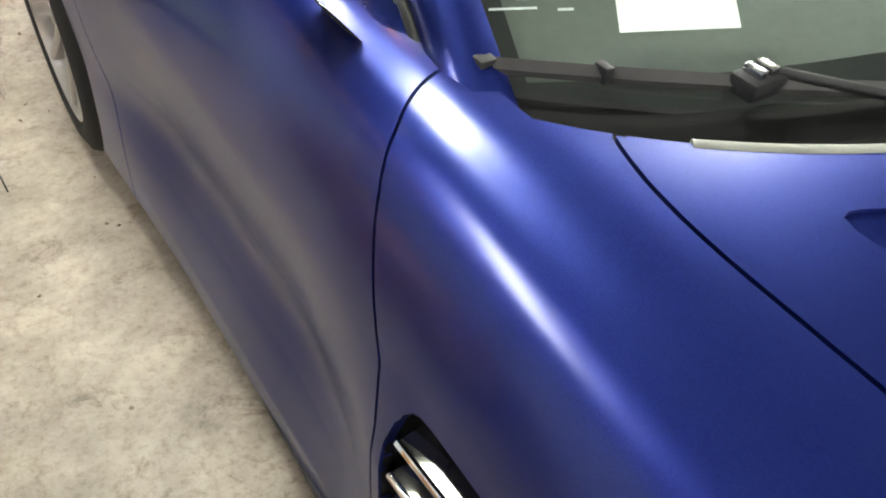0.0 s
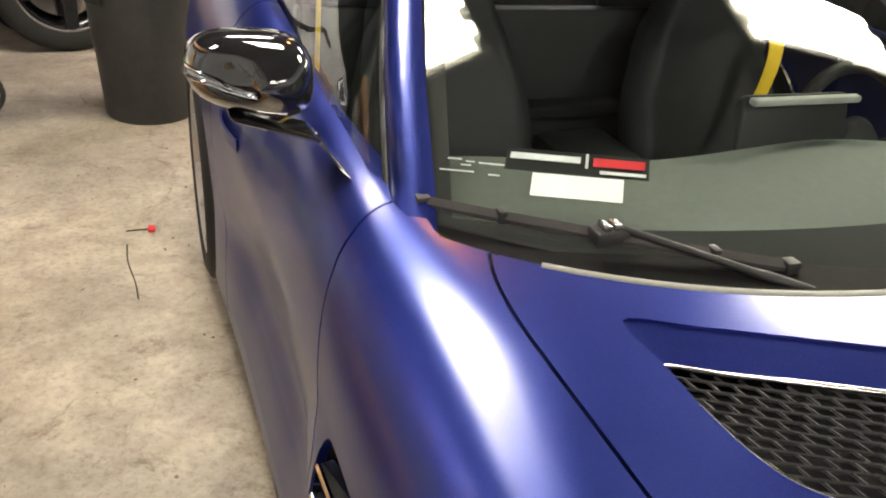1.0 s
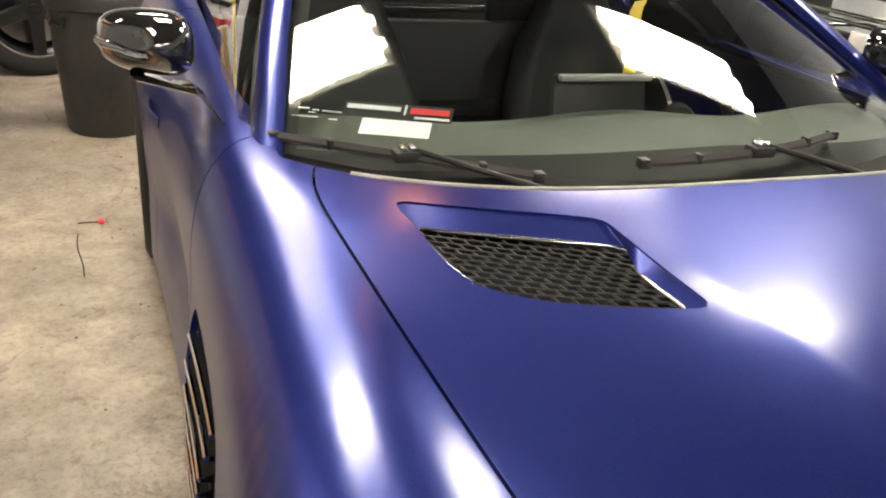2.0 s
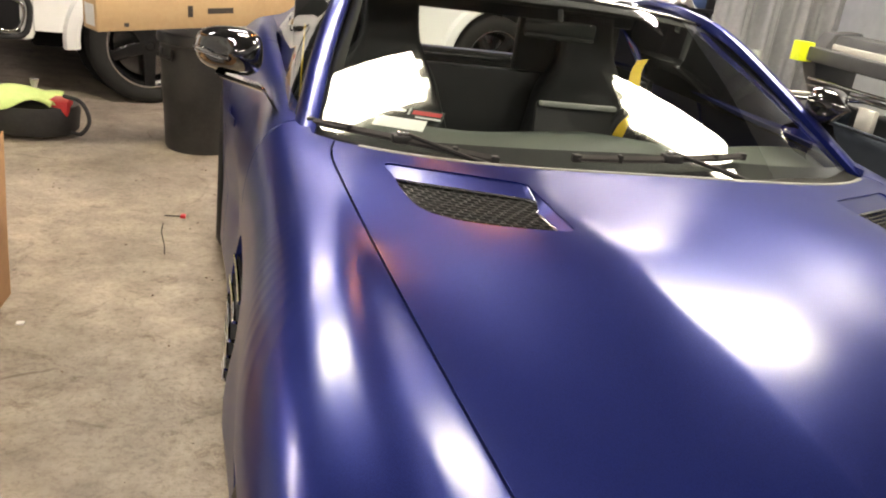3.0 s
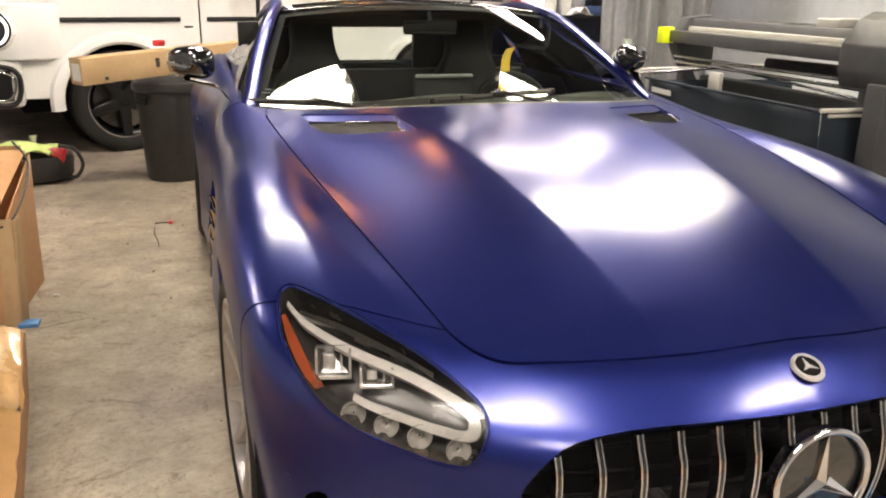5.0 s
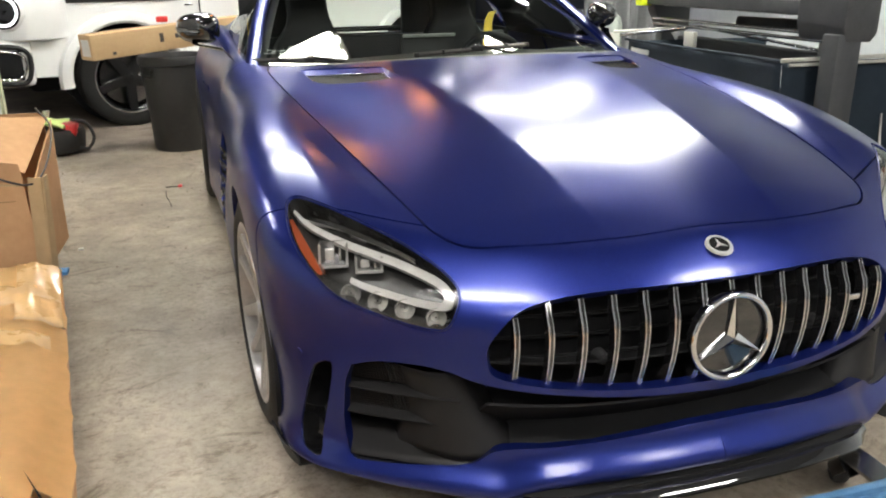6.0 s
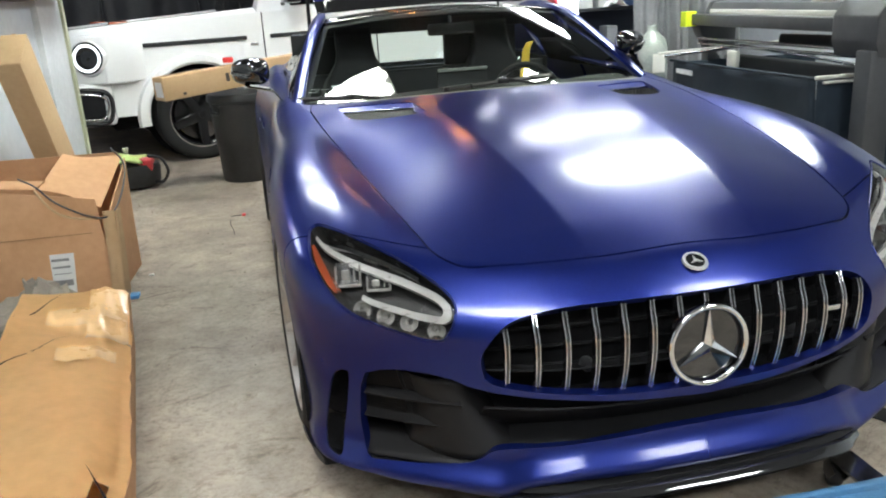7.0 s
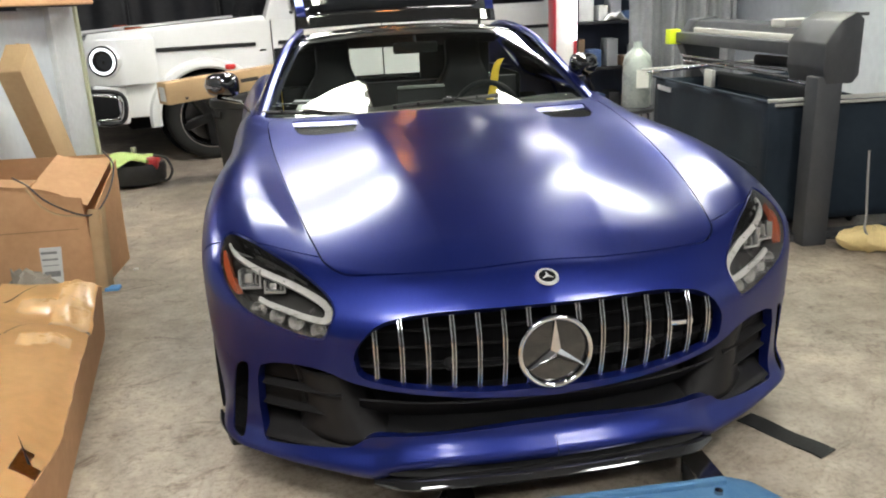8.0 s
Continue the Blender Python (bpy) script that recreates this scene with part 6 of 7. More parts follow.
for i in range(15):
    row = []
    for j in range(13):
        u, w = i / 14 - 0.5, j / 12 - 0.5
        drop = max(0, math.hypot(u * 1.2, w * 1.2) - 0.32)
        row.append((-0.07 + 0.46 * u, -0.06 + 0.36 * w, 0.262 + 0.03 * math.sin(7 * u + 2) * math.cos(6 * w) + 0.014 * math.sin(17 * u * w + 5 * w) - 0.10 * drop))
    rows.append(row)
tagged(sheet("towel", rows, surface("lime_microfibre", (0.62, 0.78, 0.30), 0.95, other=(0.52, 0.68, 0.24), scale=30, bump=0.6, bump_scale=250), None, "", 0.006, 180), "crumpled lime green towel lying on the vacuum", "towel").matrix_basis = pose(-2.20, 5.12, 0)

# red clip with a bit of wire on the floor, other litter
clip = empty("plastic_clip", "small red plastic clip with a bent wire on the floor", "clip", (-1.25, 3.82, 0))
bm = bmesh.new()
bm_box(bm, (-0.012, -0.02, 0.0), (0.012, 0.02, 0.012), 0.004)
part("clip_body", bm, surface("bright_red", (0.75, 0.03, 0.04), 0.4), clip, "red clip", smooth=True)
tube("wire", [(-0.012, 0, 0.004), (-0.05, 0.004, 0.003), (-0.085, 0.0, 0.003)], 0.0025, DARK_VOID, clip)
tagged(tube("wire_offcut", spline_through([(-1.33, 3.72, 0.002), (-1.325, 3.6, 0.003), (-1.30, 3.46, 0.002), (-1.29, 3.36, 0.002)], 5), 0.0022, DARK_VOID), "thin dark wire offcut on the floor", "wire")
random.seed(4)
bm = bmesh.new()
for k in range(80):
    x, y = random.uniform(-2.3, -0.95), random.uniform(0.3, 4.6)
    r = random.uniform(0.002, 0.008)
    mm = Matrix.Translation((x, y, r * 0.25)) @ Euler((random.random(), random.random(), random.random() * 6)).to_matrix().to_4x4() @ Matrix.Diagonal((r, r * random.uniform(0.4, 1), r * 0.4, 1))
    bmesh.ops.create_icosphere(bm, subdivisions=1, radius=1, matrix=mm)
tagged(part("grit", bm, surface("grit_brown", (0.20, 0.155, 0.115), 0.9)), "scattered brown grit and crumbs on the concrete", "grit", kind="stuff")

# ---------------------------------------------------------------- boxes by the partition
HOSE = surface("grey_hose", (0.06, 0.06, 0.065), 0.45)
big = empty("cardboard_box", "large open brown cardboard box with a torn corner", "box", (0, 0, 0))
THICK = 0.006
x0, x1, y0, y1 = -2.42, -1.80, 2.44, 2.95


def card(name, pts, parent, label, material=CARDBOARD, wave=0.004, seed=1.0):
    """A sheet of card between four corners, slightly warped."""
    a, b, c, d = [Vector(p) for p in pts]
    n = (b - a).cross(d - a).normalized()
    rows = []
    for j in range(9):
        v = j / 8
        rows.append([(a + (b - a) * u) * (1 - v) + (d + (c - d) * u) * v + n * wave * (math.sin(5 * u + seed) * math.cos(4 * v + seed * 2)) for u in [i / 10 for i in range(11)]])
    return sheet(name, rows, material, parent, label, THICK, 60)


card("front_panel", [(x0, y0, 0), (x1, y0 - 0.01, 0), (x1 - 0.03, y0 - 0.01, 0.50), (x0, y0, 0.60)], big, "brown front panel")
card("back_panel", [(x0, y1, 0), (x1, y1, 0), (x1, y1 + 0.02, 0.63), (x0, y1, 0.64)], big, "brown back panel", seed=2.2)
card("left_panel", [(x0, y0 + 0.006, 0), (x0, y1 - 0.006, 0), (x0, y1 - 0.006, 0.63), (x0, y0 + 0.006, 0.60)], big, "brown side panel", seed=3.0)
card("right_panel", [(x1, y0, 0), (x1 + 0.02, y1 - 0.006, 0), (x1 + 0.03, y1 - 0.006, 0.60), (x1 + 0.02, y0, 0.42)], big, "brown side panel", seed=4.0)
card("bottom_panel", [(x0, y0, 0.004), (x1, y0, 0.004), (x1, y1, 0.004), (x0, y1, 0.004)], big, "box bottom", seed=5.0)
card("torn_flap", [(x0 + 0.34, y0 + 0.02, 0.56), (x1 - 0.02, y0 + 0.04, 0.45), (x1 + 0.02, y1 - 0.02, 0.60), (x0 + 0.38, y1 - 0.12, 0.66)], big, "torn flap folded in", wave=0.012, seed=6.0)
card("front_flap", [(x0 + 0.01, y0 - 0.002, 0.60), (x0 + 0.33, y0 - 0.002, 0.565), (x0 + 0.36, y0 + 0.10, 0.585), (x0 + 0.02, y0 + 0.10, 0.61)], big, "front flap folded in", seed=7.0)
tube("torn_edge", spline_through([(x0 + 0.33, y0 - 0.008, 0.565), (x0 + 0.39, y0 - 0.012, 0.47), (x0 + 0.47, y0 - 0.014, 0.42), (x1 - 0.03, y0 - 0.014, 0.405)], 6), 0.006, KRAFT_LIGHT, big, "ragged torn edge", 5)
card("shipping_label", [(-2.09, y0 - 0.013, 0.03), (-1.99, y0 - 0.013, 0.03), (-1.97, y0 - 0.013, 0.25), (-2.08, y0 - 0.013, 0.25)], big, "white shipping label", PAPER_WHITE, 0.0)
for k, (a, b) in enumerate(((0.215, 0.228), (0.18, 0.19), (0.15, 0.154), (0.09, 0.12))):
    box("label_bar", (-2.075, y0 - 0.0225, a), (-1.995, y0 - 0.0205, b), surface("grey_print", (0.25, 0.25, 0.25), 0.6), big, "grey printed bar", 0)
box("crease", (x0 + 0.02, y0 - 0.0155, 0.335), (x1 - 0.06, y0 - 0.0125, 0.339), surface("card_crease", (0.33, 0.19, 0.09), 0.8), big, "pressed crease", 0)
tagged(tube("thin_cord", spline_through([(x1 - 0.02, y1 - 0.03, 0.66), (x1 + 0.045, y1 - 0.10, 0.58), (x1 + 0.05, y0 + 0.20, 0.47), (x1 + 0.025, y0 - 0.02, 0.415), (x1 - 0.07, y0 - 0.026, 0.425), (x0 + 0.42, y0 - 0.024, 0.50), (x0 + 0.34, y0 - 0.016, 0.585), (x0 + 0.26, y0 + 0.03, 0.62)], 8), 0.0045, HOSE), "thin dark cord looped over the torn box corner", "cord")
strap = empty("corner_board", "pale card corner board leaning on the box, taped with blue", "card")
card("board", [(-1.825, 2.40, 0.0), (-1.765, 2.385, 0.0), (-1.745, 2.405, 0.44), (-1.80, 2.42, 0.44)], strap, "pale corner board", KRAFT_LIGHT)
card("board_side", [(-1.765, 2.385, 0.0), (-1.755, 2.45, 0.0), (-1.735, 2.47, 0.44), (-1.745, 2.405, 0.44)], strap, "pale corner board", KRAFT_LIGHT)
box("blue_tape", (-1.775, 2.36, 0.0), (-1.70, 2.42, 0.018), surface("blue_masking_tape", (0.08, 0.25, 0.55), 0.6), strap, "scrap of blue tape", 0.004)
tagged(box("paper_scrap", (-1.70, 2.70, 0.001), (-1.675, 2.72, 0.010), PAPER_WHITE, None, "", 0.003), "tiny white paper scrap on the floor", "scrap")

long_carton("leaning_carton", "long pale carton leaning on the partition", 1.46, 0.13, 0.26, pose(-2.30, 3.02, 1.19) @ pose(0, 0, 0, 0, 0, 90) @ pose(0, 0, 0, 0, 57, 0) @ pose(0, -0.13, -0.13), ((0.85, 1.10, 0.10, 0.16),), False)
shelf_box = empty("carton_on_wall", "open brown carton lying across the partition top", "carton")
card("tray", [(-2.75, 2.6, 1.462), (-2.28, 2.5, 1.462), (-2.25, 4.9, 1.48), (-2.75, 4.9, 1.48)], shelf_box, "brown carton bottom", CARDBOARD, 0.006)
card("lip", [(-2.28, 2.5, 1.462), (-2.25, 4.9, 1.48), (-2.30, 4.9, 1.66), (-2.33, 2.5, 1.66)], shelf_box, "brown carton side", CARDBOARD, 0.006)
card("end_lip", [(-2.75, 2.6, 1.462), (-2.28, 2.5, 1.462), (-2.30, 2.46, 1.64), (-2.75, 2.56, 1.64)], shelf_box, "brown carton end", CARDBOARD, 0.006)

# the flattened carton in the foreground: a warped lid over a low carton body
flat = empty("flattened_carton", "long flattened tan carton with torn tape and a hole", "carton")
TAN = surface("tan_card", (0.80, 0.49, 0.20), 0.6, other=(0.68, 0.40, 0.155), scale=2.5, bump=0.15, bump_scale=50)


def lid(u, v):
    """u across from the open side to the wall side, v along towards the viewer."""
    y = 1.98 - 3.3 * v
    xr = -1.70 + 0.10 * min(v / 0.07, 1) + 0.22 * min(max(v - 0.07, 0) / 0.42, 1) + 0.06 * max(0, v - 0.49)
    xl = -2.02 + 0.19 * min(v / 0.42, 1) + 0.04 * max(0, v - 0.42)
    x = xr + (xl - xr) * u
    sag = 0.014 * math.sin(9 * v + 3 * u) + 0.010 * math.sin(23 * v + 7 * u) * (1 - u) + 0.012 * math.sin(5 * u + 14 * v) + 0.006 * math.sin(61 * v + 9 * u) * max(0, 1 - abs(v - 0.22) / 0.2)
    sag -= 0.05 * max(0, 0.22 - u) / 0.22 * min(v / 0.15, 1)
    ridge = -0.035 * max(0, 1 - abs(v - 0.215) / 0.03) * (1 - u)
    z = 0.275 + 0.05 * u - 0.15 * max(0, 0.10 - v) / 0.10 + sag + ridge
    return Vector((x, y, z))


vs = [k / 60 for k in range(61)]
us = [k / 14 for k in range(15)]
bm = bmesh.new()
grid = [[bm.verts.new(lid(u, v) + Vector((random.uniform(-1, 1) * 0.004 if u == 0 else 0, 0, random.uniform(-1, 1) * 0.0015))) for u in us] for v in vs]
for i in range(60):
    for j in range(14):
        # a torn hole on the open edge
        if (i, j) in ((31, 1), (32, 1), (32, 0)):
            continue
        if i == 13 and j == 0:
            continue
        bm.faces.new((grid[i][j], grid[i][j + 1], grid[i + 1][j + 1], grid[i + 1][j]))
bmesh.ops.solidify(bm, geom=list(bm.faces), thickness=0.006)
part("lid", bm, TAN, flat, "warped tan lid", smooth=True, sharp=50)
# Walls are darker card than the lid: shade put into their colour.
sheet("side_wall", [[lid(0, v) + Vector((-0.006 - 0.02 * t, 0, -(lid(0, v).z) * t - 0.004 * (1 - t))) for v in vs] for t in (0, 0.5, 1)], CARDBOARD, flat, "carton side in darker card, shade put into its colour", 0.005, 60)
sheet("back_wall", [[lid(1, v) + Vector((0.006, 0, -(lid(1, v).z) * t - 0.004 * (1 - t))) for v in vs] for t in (0, 0.5, 1)], CARDBOARD, flat, "carton side in darker card, shade put into its colour", 0.005, 60)
sheet("end_wall", [[lid(u, 0.0) + Vector((0, -0.004, -(lid(u, 0).z) * t)) for u in us] for t in (0, 0.5, 1)], CARDBOARD, flat, "carton end in darker card, shade put into its colour", 0.005, 60)
for v0, v1, u0, u1 in ((0.10, 0.24, 0.02, 0.35), (0.16, 0.20, 0.05, 0.7), (0.27, 0.30, 0.10, 0.55)):
    rows = [[lid(u, v) + Vector((0, 0, 0.0035 + 0.003 * math.sin(40 * u + 60 * v))) for u in np.linspace(u0, u1, 12)] for v in np.linspace(v0, v1, 14)]
    sheet("parcel_tape", rows, TAPE, flat, "wrinkled shiny parcel tape", 0.0, 180)
for v0, u0, v1, u1 in ((0.535, 0.06, 0.500, 0.20), (0.33, 1.0, 0.22, 0.45), (0.17, 0.85, 0.10, 0.62)):
    rows = [[lid(u0 + (u1 - u0) * t + w, v0 + (v1 - v0) * t) + Vector((0, 0, 0.0015)) for w in (-0.012 * (1 - t), 0.012 * (1 - t))] for t in np.linspace(0, 1, 10)]
    sheet("slit", rows, DARK_VOID, flat, "dark slit in the lid", 0.0)

# crumpled pale packing sheet between the box and the carton
def crumple(a, e):
    return 0.02 * math.sin(5 * a + 3 * e) + 0.015 * math.sin(11 * a - 7 * e) + 0.012 * math.cos(17 * e + 4 * a)


rows = [[(-2.12 + (0.20 + crumple(a, e)) * math.cos(a) * math.cos(e), 2.12 + (0.22 + crumple(a, e + 1)) * math.sin(a) * math.cos(e), 0.075 + (0.085 + crumple(a, e) * 0.9) * math.sin(e) * (1 + 0.5 * math.cos(a))) for a in np.linspace(0, 2 * math.pi, 37)] for e in np.linspace(-0.75, 1.55, 15)]
tagged(sheet("packing_sheet", rows, surface("pale_packing_foam", (0.30, 0.265, 0.22), 0.8, other=(0.24, 0.21, 0.18), scale=9, bump=0.3, bump_scale=40), None, "", 0.004, 50), "crumpled pale grey packing sheet on the floor", "packing")
# hoses and cords on the partition
tagged(tube("air_hose", spline_through([(-2.44, 2.30, 1.38), (-2.43, 2.50, 1.10), (-2.42, 2.63, 0.88), (-2.42, 2.62, 0.64), (-2.42, 2.32, 0.42), (-2.42, 1.95, 0.37), (-2.43, 1.6, 0.45)], 8), 0.014, HOSE), "thick grey hose hanging on the partition", "hose")
tagged(tube("power_cord", spline_through([(-2.44, 2.42, 1.42), (-2.43, 2.46, 1.0), (-2.43, 2.60, 0.66), (-2.42, 2.40, 0.30), (-2.40, 2.2, 0.02)], 8), 0.006, HOSE), "thin dark cord hanging on the partition", "cord")
tagged(tube("pale_cord", spline_through([(-2.44, 2.52, 1.0), (-2.42, 2.55, 0.6), (-2.38, 2.41, 0.30), (-2.35, 2.38, 0.20)], 8), 0.005, LAMP_WHITE), "pale cord hanging beside the box", "cord")
tagged(box("plug_end", (-2.37, 2.36, 0.12), (-2.32, 2.40, 0.20), LAMP_WHITE, None, "", 0.008), "white plug end hanging on the cord", "plug")
tagged(tube("coiled_cable", spline_through([(-2.40 + 0.10 * math.cos(a) * (1 - 0.03 * a), 1.95 + 0.16 * math.sin(a), 0.012 + 0.004 * a) for a in np.linspace(0, 16, 40)], 2), 0.008, HOSE), "coiled dark cable on the floor", "cable")

# ---------------------------------------------------------------- plotter with its cloth basket
PLOT_GREY = surface("plotter_grey", (0.036, 0.038, 0.043), 0.5, other=(0.048, 0.050, 0.055), scale=10, rough_var=0.08)
PLOT_LIGHT = surface("plotter_light", (0.50, 0.50, 0.47), 0.45, scale=10, amount=0.2)
NAVY_CLOTH = surface("navy_cloth", (0.004, 0.011, 0.022), 0.85, other=(0.007, 0.017, 0.030), scale=2.5, bump=0.3, bump_scale=150)
plotter = empty("cutting_plotter", "long grey cutting plotter on a legged stand", "plotter", (2.29, 2.42, 0), 0)
plotter.scale.x = 0.62
box("end_post", (-0.43, -0.31, 0.0), (-0.20, -0.19, 0.93), PLOT_GREY, plotter, "dark grey upright post", 0.012)
bm = bmesh.new()
bm_prism(bm, [(-0.40, 0.97), (-0.40, 1.10), (-0.27, 1.215), (-0.14, 1.255), (-0.065, 1.22), (-0.065, 0.93), (-0.12, 0.89), (-0.36, 0.89)], -0.315, 0.04, Matrix(((1, 0, 0, 0), (0, 0, 1, 0), (0, 1, 0, 0), (0, 0, 0, 1))), 0.012)
part("end_housing", bm, PLOT_GREY, plotter, "dark grey sloped end housing", smooth=True)
box("control_box", (-0.42, 0.06, 1.17), (-0.12, 0.22, 1.215), PLOT_LIGHT, plotter, "pale control box", 0.01)
tube("black_roller", [(0.25, 0.05, 0.925), (0.28, 1.13, 0.905)], 0.036, BLACK_PLASTIC, plotter, "black media roller", 16)
bm = bmesh.new()
bm_prism(bm, [(-0.04, 0.92), (-0.08, 0.98), (-0.06, 1.03), (0.06, 1.16), (0.36, 1.18), (0.42, 1.10), (0.42, 0.80), (0.1, 0.78)], 1.86, 1.98, Matrix(((1, 0, 0, 0), (0, 0, 1, 0), (0, 1, 0, 0), (0, 0, 0, 1))), 0.012)
part("end_housing", bm, PLOT_GREY, plotter, "dark grey end housing", smooth=True)
bm = bmesh.new()
bm_prism(bm, [(0.06, 1.10), (0.10, 1.155), (0.34, 1.165), (0.38, 1.12), (0.34, 1.05), (0.10, 1.06)], 0.26, 1.86, Matrix(((1, 0, 0, 0), (0, 0, 1, 0), (0, 1, 0, 0), (0, 0, 0, 1))), 0.01)
part("cover", bm, PLOT_GREY, plotter, "grey top cover", smooth=True)
box("light_strip", (0.045, 0.27, 1.065), (0.075, 1.85, 1.105), PLOT_LIGHT, plotter, "pale cover edge", 0.006)
tube("media_roller", [(0.02, 0.27, 1.01), (0.02, 1.85, 1.01)], 0.024, DARK_CHROME, plotter, "metal media roller", 14)
for k in range(5):
    y = 0.45 + k * 0.30
    box("paper_gap", (0.0, y, 0.985), (0.012, y + 0.17, 1.02), PLOT_LIGHT, plotter, "pale media patch", 0.003)
    box("pinch_roller", (-0.012, y - 0.05, 0.985), (0.03, y - 0.01, 1.03), BLACK_PLASTIC, plotter, "black pinch roller", 0.006)
box("front_beam", (-0.16, 0.0, 0.995), (-0.02, 1.95, 1.075), PLOT_GREY, plotter, "dark grey front beam", 0.012)
for z in (0.905, 0.868):
    tube("cross_bar", [(-0.10, 0.0, z), (-0.05, 1.90, z - 0.01)], 0.011, DARK_CHROME, plotter, "thin grey cross bar", 8)
box("lower_beam", (0.30, 0.26, 0.66), (0.48, 1.90, 0.76), surface("plotter_dark", (0.03, 0.032, 0.035), 0.5), plotter, "dark lower beam", 0.02)
box("yellow_tag", (-0.24, 1.88, 0.985), (-0.10, 1.965, 1.095), surface("lime_tag", (0.72, 0.85, 0.02), 0.5), plotter, "bright yellow tag", 0.004)
box("control_panel", (0.10, 0.03, 1.215), (0.36, 0.22, 1.235), GLOSS_BLACK, plotter, "black control panel", 0.006)
for y in (0.10, 1.86):
    bm = bmesh.new()
    bm_prism(bm, [(-0.02, 0.0), (0.16, 0.0), (0.19, 0.74), (0.01, 0.90)], y - 0.05, y + 0.05, Matrix(((1, 0, 0, 0), (0, 0, 1, 0), (0, 1, 0, 0), (0, 0, 0, 1))), 0.012)
    part("leg", bm, PLOT_GREY, plotter, "broad grey leg", smooth=True)
    box("foot", (-0.32, y - 0.045, 0.03), (0.5, y + 0.045, 0.085), BLACK_PLASTIC, plotter, "black foot bar", 0.015)
    for x in (-0.28, 0.46):
        lathe("caster", [(0.0, -0.014), (0.026, -0.014), (0.03, -0.008), (0.03, 0.008), (0.026, 0.014), (0.0, 0.014)], BLACK_PLASTIC, plotter, "black caster", Matrix.Translation((x, y, 0.03)) @ Matrix.Rotation(radians(90), 4, "X"), 16)
# cloth basket that hangs from rods in front of the stand
basket = empty("media_basket", "dark navy cloth media basket hung on pale rods", "basket", (2.42, 2.42, 0), -3)
bx0, bx1, by0, by1 = -0.52, 0.62, -0.10, 1.72


def cloth(name, pts, seed):
    a, b, c, d = [Vector(p) for p in pts]
    n = (b - a).cross(d - a).normalized()
    rows = []
    for j in range(13):
        v = j / 12
        rows.append([(a + (b - a) * u) * (1 - v) + (d + (c - d) * u) * v + n * (0.018 * math.sin(3.1 * u + seed) * math.sin(math.pi * (1 - v)) + 0.006 * math.sin(19 * u + seed * 3 + 3 * v)) for u in [i / 24 for i in range(25)]])
    return sheet(name, rows, NAVY_CLOTH, basket, "hanging navy cloth", 0.004, 180)


cloth("front_cloth", [(bx0, by0, 0.10), (bx0, by1, 0.10), (bx0, by1, 0.745), (bx0, by0, 0.775)], 0.5)
cloth("end_cloth", [(bx0, by0, 0.10), (1.25, -0.17, 0.10), (1.25, -0.17, 0.79), (bx0, by0, 0.775)], 1.5)
cloth("far_cloth", [(bx0, by1, 0.10), (bx1, by1, 0.10), (bx1, by1, 0.74), (bx0, by1, 0.745)], 2.5)
cloth("inner_cloth", [(bx0, by0 + 0.1, 0.40), (bx1, by0 + 0.1, 0.38), (bx1, by1, 0.38), (bx0, by1, 0.40)], 3.5)
tube("front_rod", [(bx0 - 0.01, by0 - 0.02, 0.785), (bx0 - 0.01, by1 + 0.05, 0.755)], 0.009, NAVY_CLOTH, basket, "cloth-covered rod")
tube("side_rod", [(bx0 - 0.02, by0 - 0.02, 0.790), (0.25, -0.16, 0.800), (1.25, -0.20, 0.812)], 0.011, PLOT_LIGHT, basket, "pale metal rod")
tube("side_rod", [(bx0 + 0.02, by0 - 0.03, 0.765), (0.25, -0.17, 0.776), (1.25, -0.21, 0.79)], 0.009, PLOT_LIGHT, basket, "pale metal rod")
tube("far_rod", [(bx0 - 0.10, by1 + 0.06, 0.81), (bx1, by1 - 0.1, 0.86)], 0.010, PLOT_LIGHT, basket, "pale metal rod")
tube("far_rod", [(bx0 - 0.08, by1 + 0.0, 0.79), (bx0 + 0.35, by1 - 0.35, 0.86), (0.10, 0.1, 0.76)], 0.010, DARK_CHROME, basket, "grey metal rod")
box("rod_plate", (bx0 + 0.20, by1 - 0.55, 0.72), (bx0 + 0.23, by1 - 0.42, 0.84), PLOT_LIGHT, basket, "pale bracket plate", 0.004)
for k, w in enumerate((0.026, 0.024, 0.026, 0.024, 0.024, 0.026, 0.024, 0.024)):
    y = by1 - 0.06 - k * 0.034
    box("printed_bar", (bx0 - 0.012, y - w, 0.672), (bx0 - 0.004, y, 0.705), PALE_INK, basket, "pale printed bar", 0)

tagged(box("floor_batten", (2.0, 2.20, 0.0), (4.2, 2.28, 0.05), PLOT_GREY, None, "", 0.01), "grey metal batten on the floor under the basket", "batten")
# foam scrap and cord near the wall
rows = [[(2.34 + 0.17 * math.cos(a) * math.cos(e) * (1 + 0.25 * math.sin(3 * a)), 1.97 + 0.11 * math.sin(a) * math.cos(e), 0.065 + 0.065 * math.sin(e) + 0.012 * math.sin(5 * a + 3 * e)) for a in np.linspace(0, 2 * math.pi, 21)] for e in np.linspace(-math.pi / 2, math.pi / 2, 11)]
tagged(sheet("foam_scrap", rows, surface("cream_foam", (0.80, 0.62, 0.30), 0.9, bump=0.5, bump_scale=60)), "torn cream foam scrap on the floor", "foam")
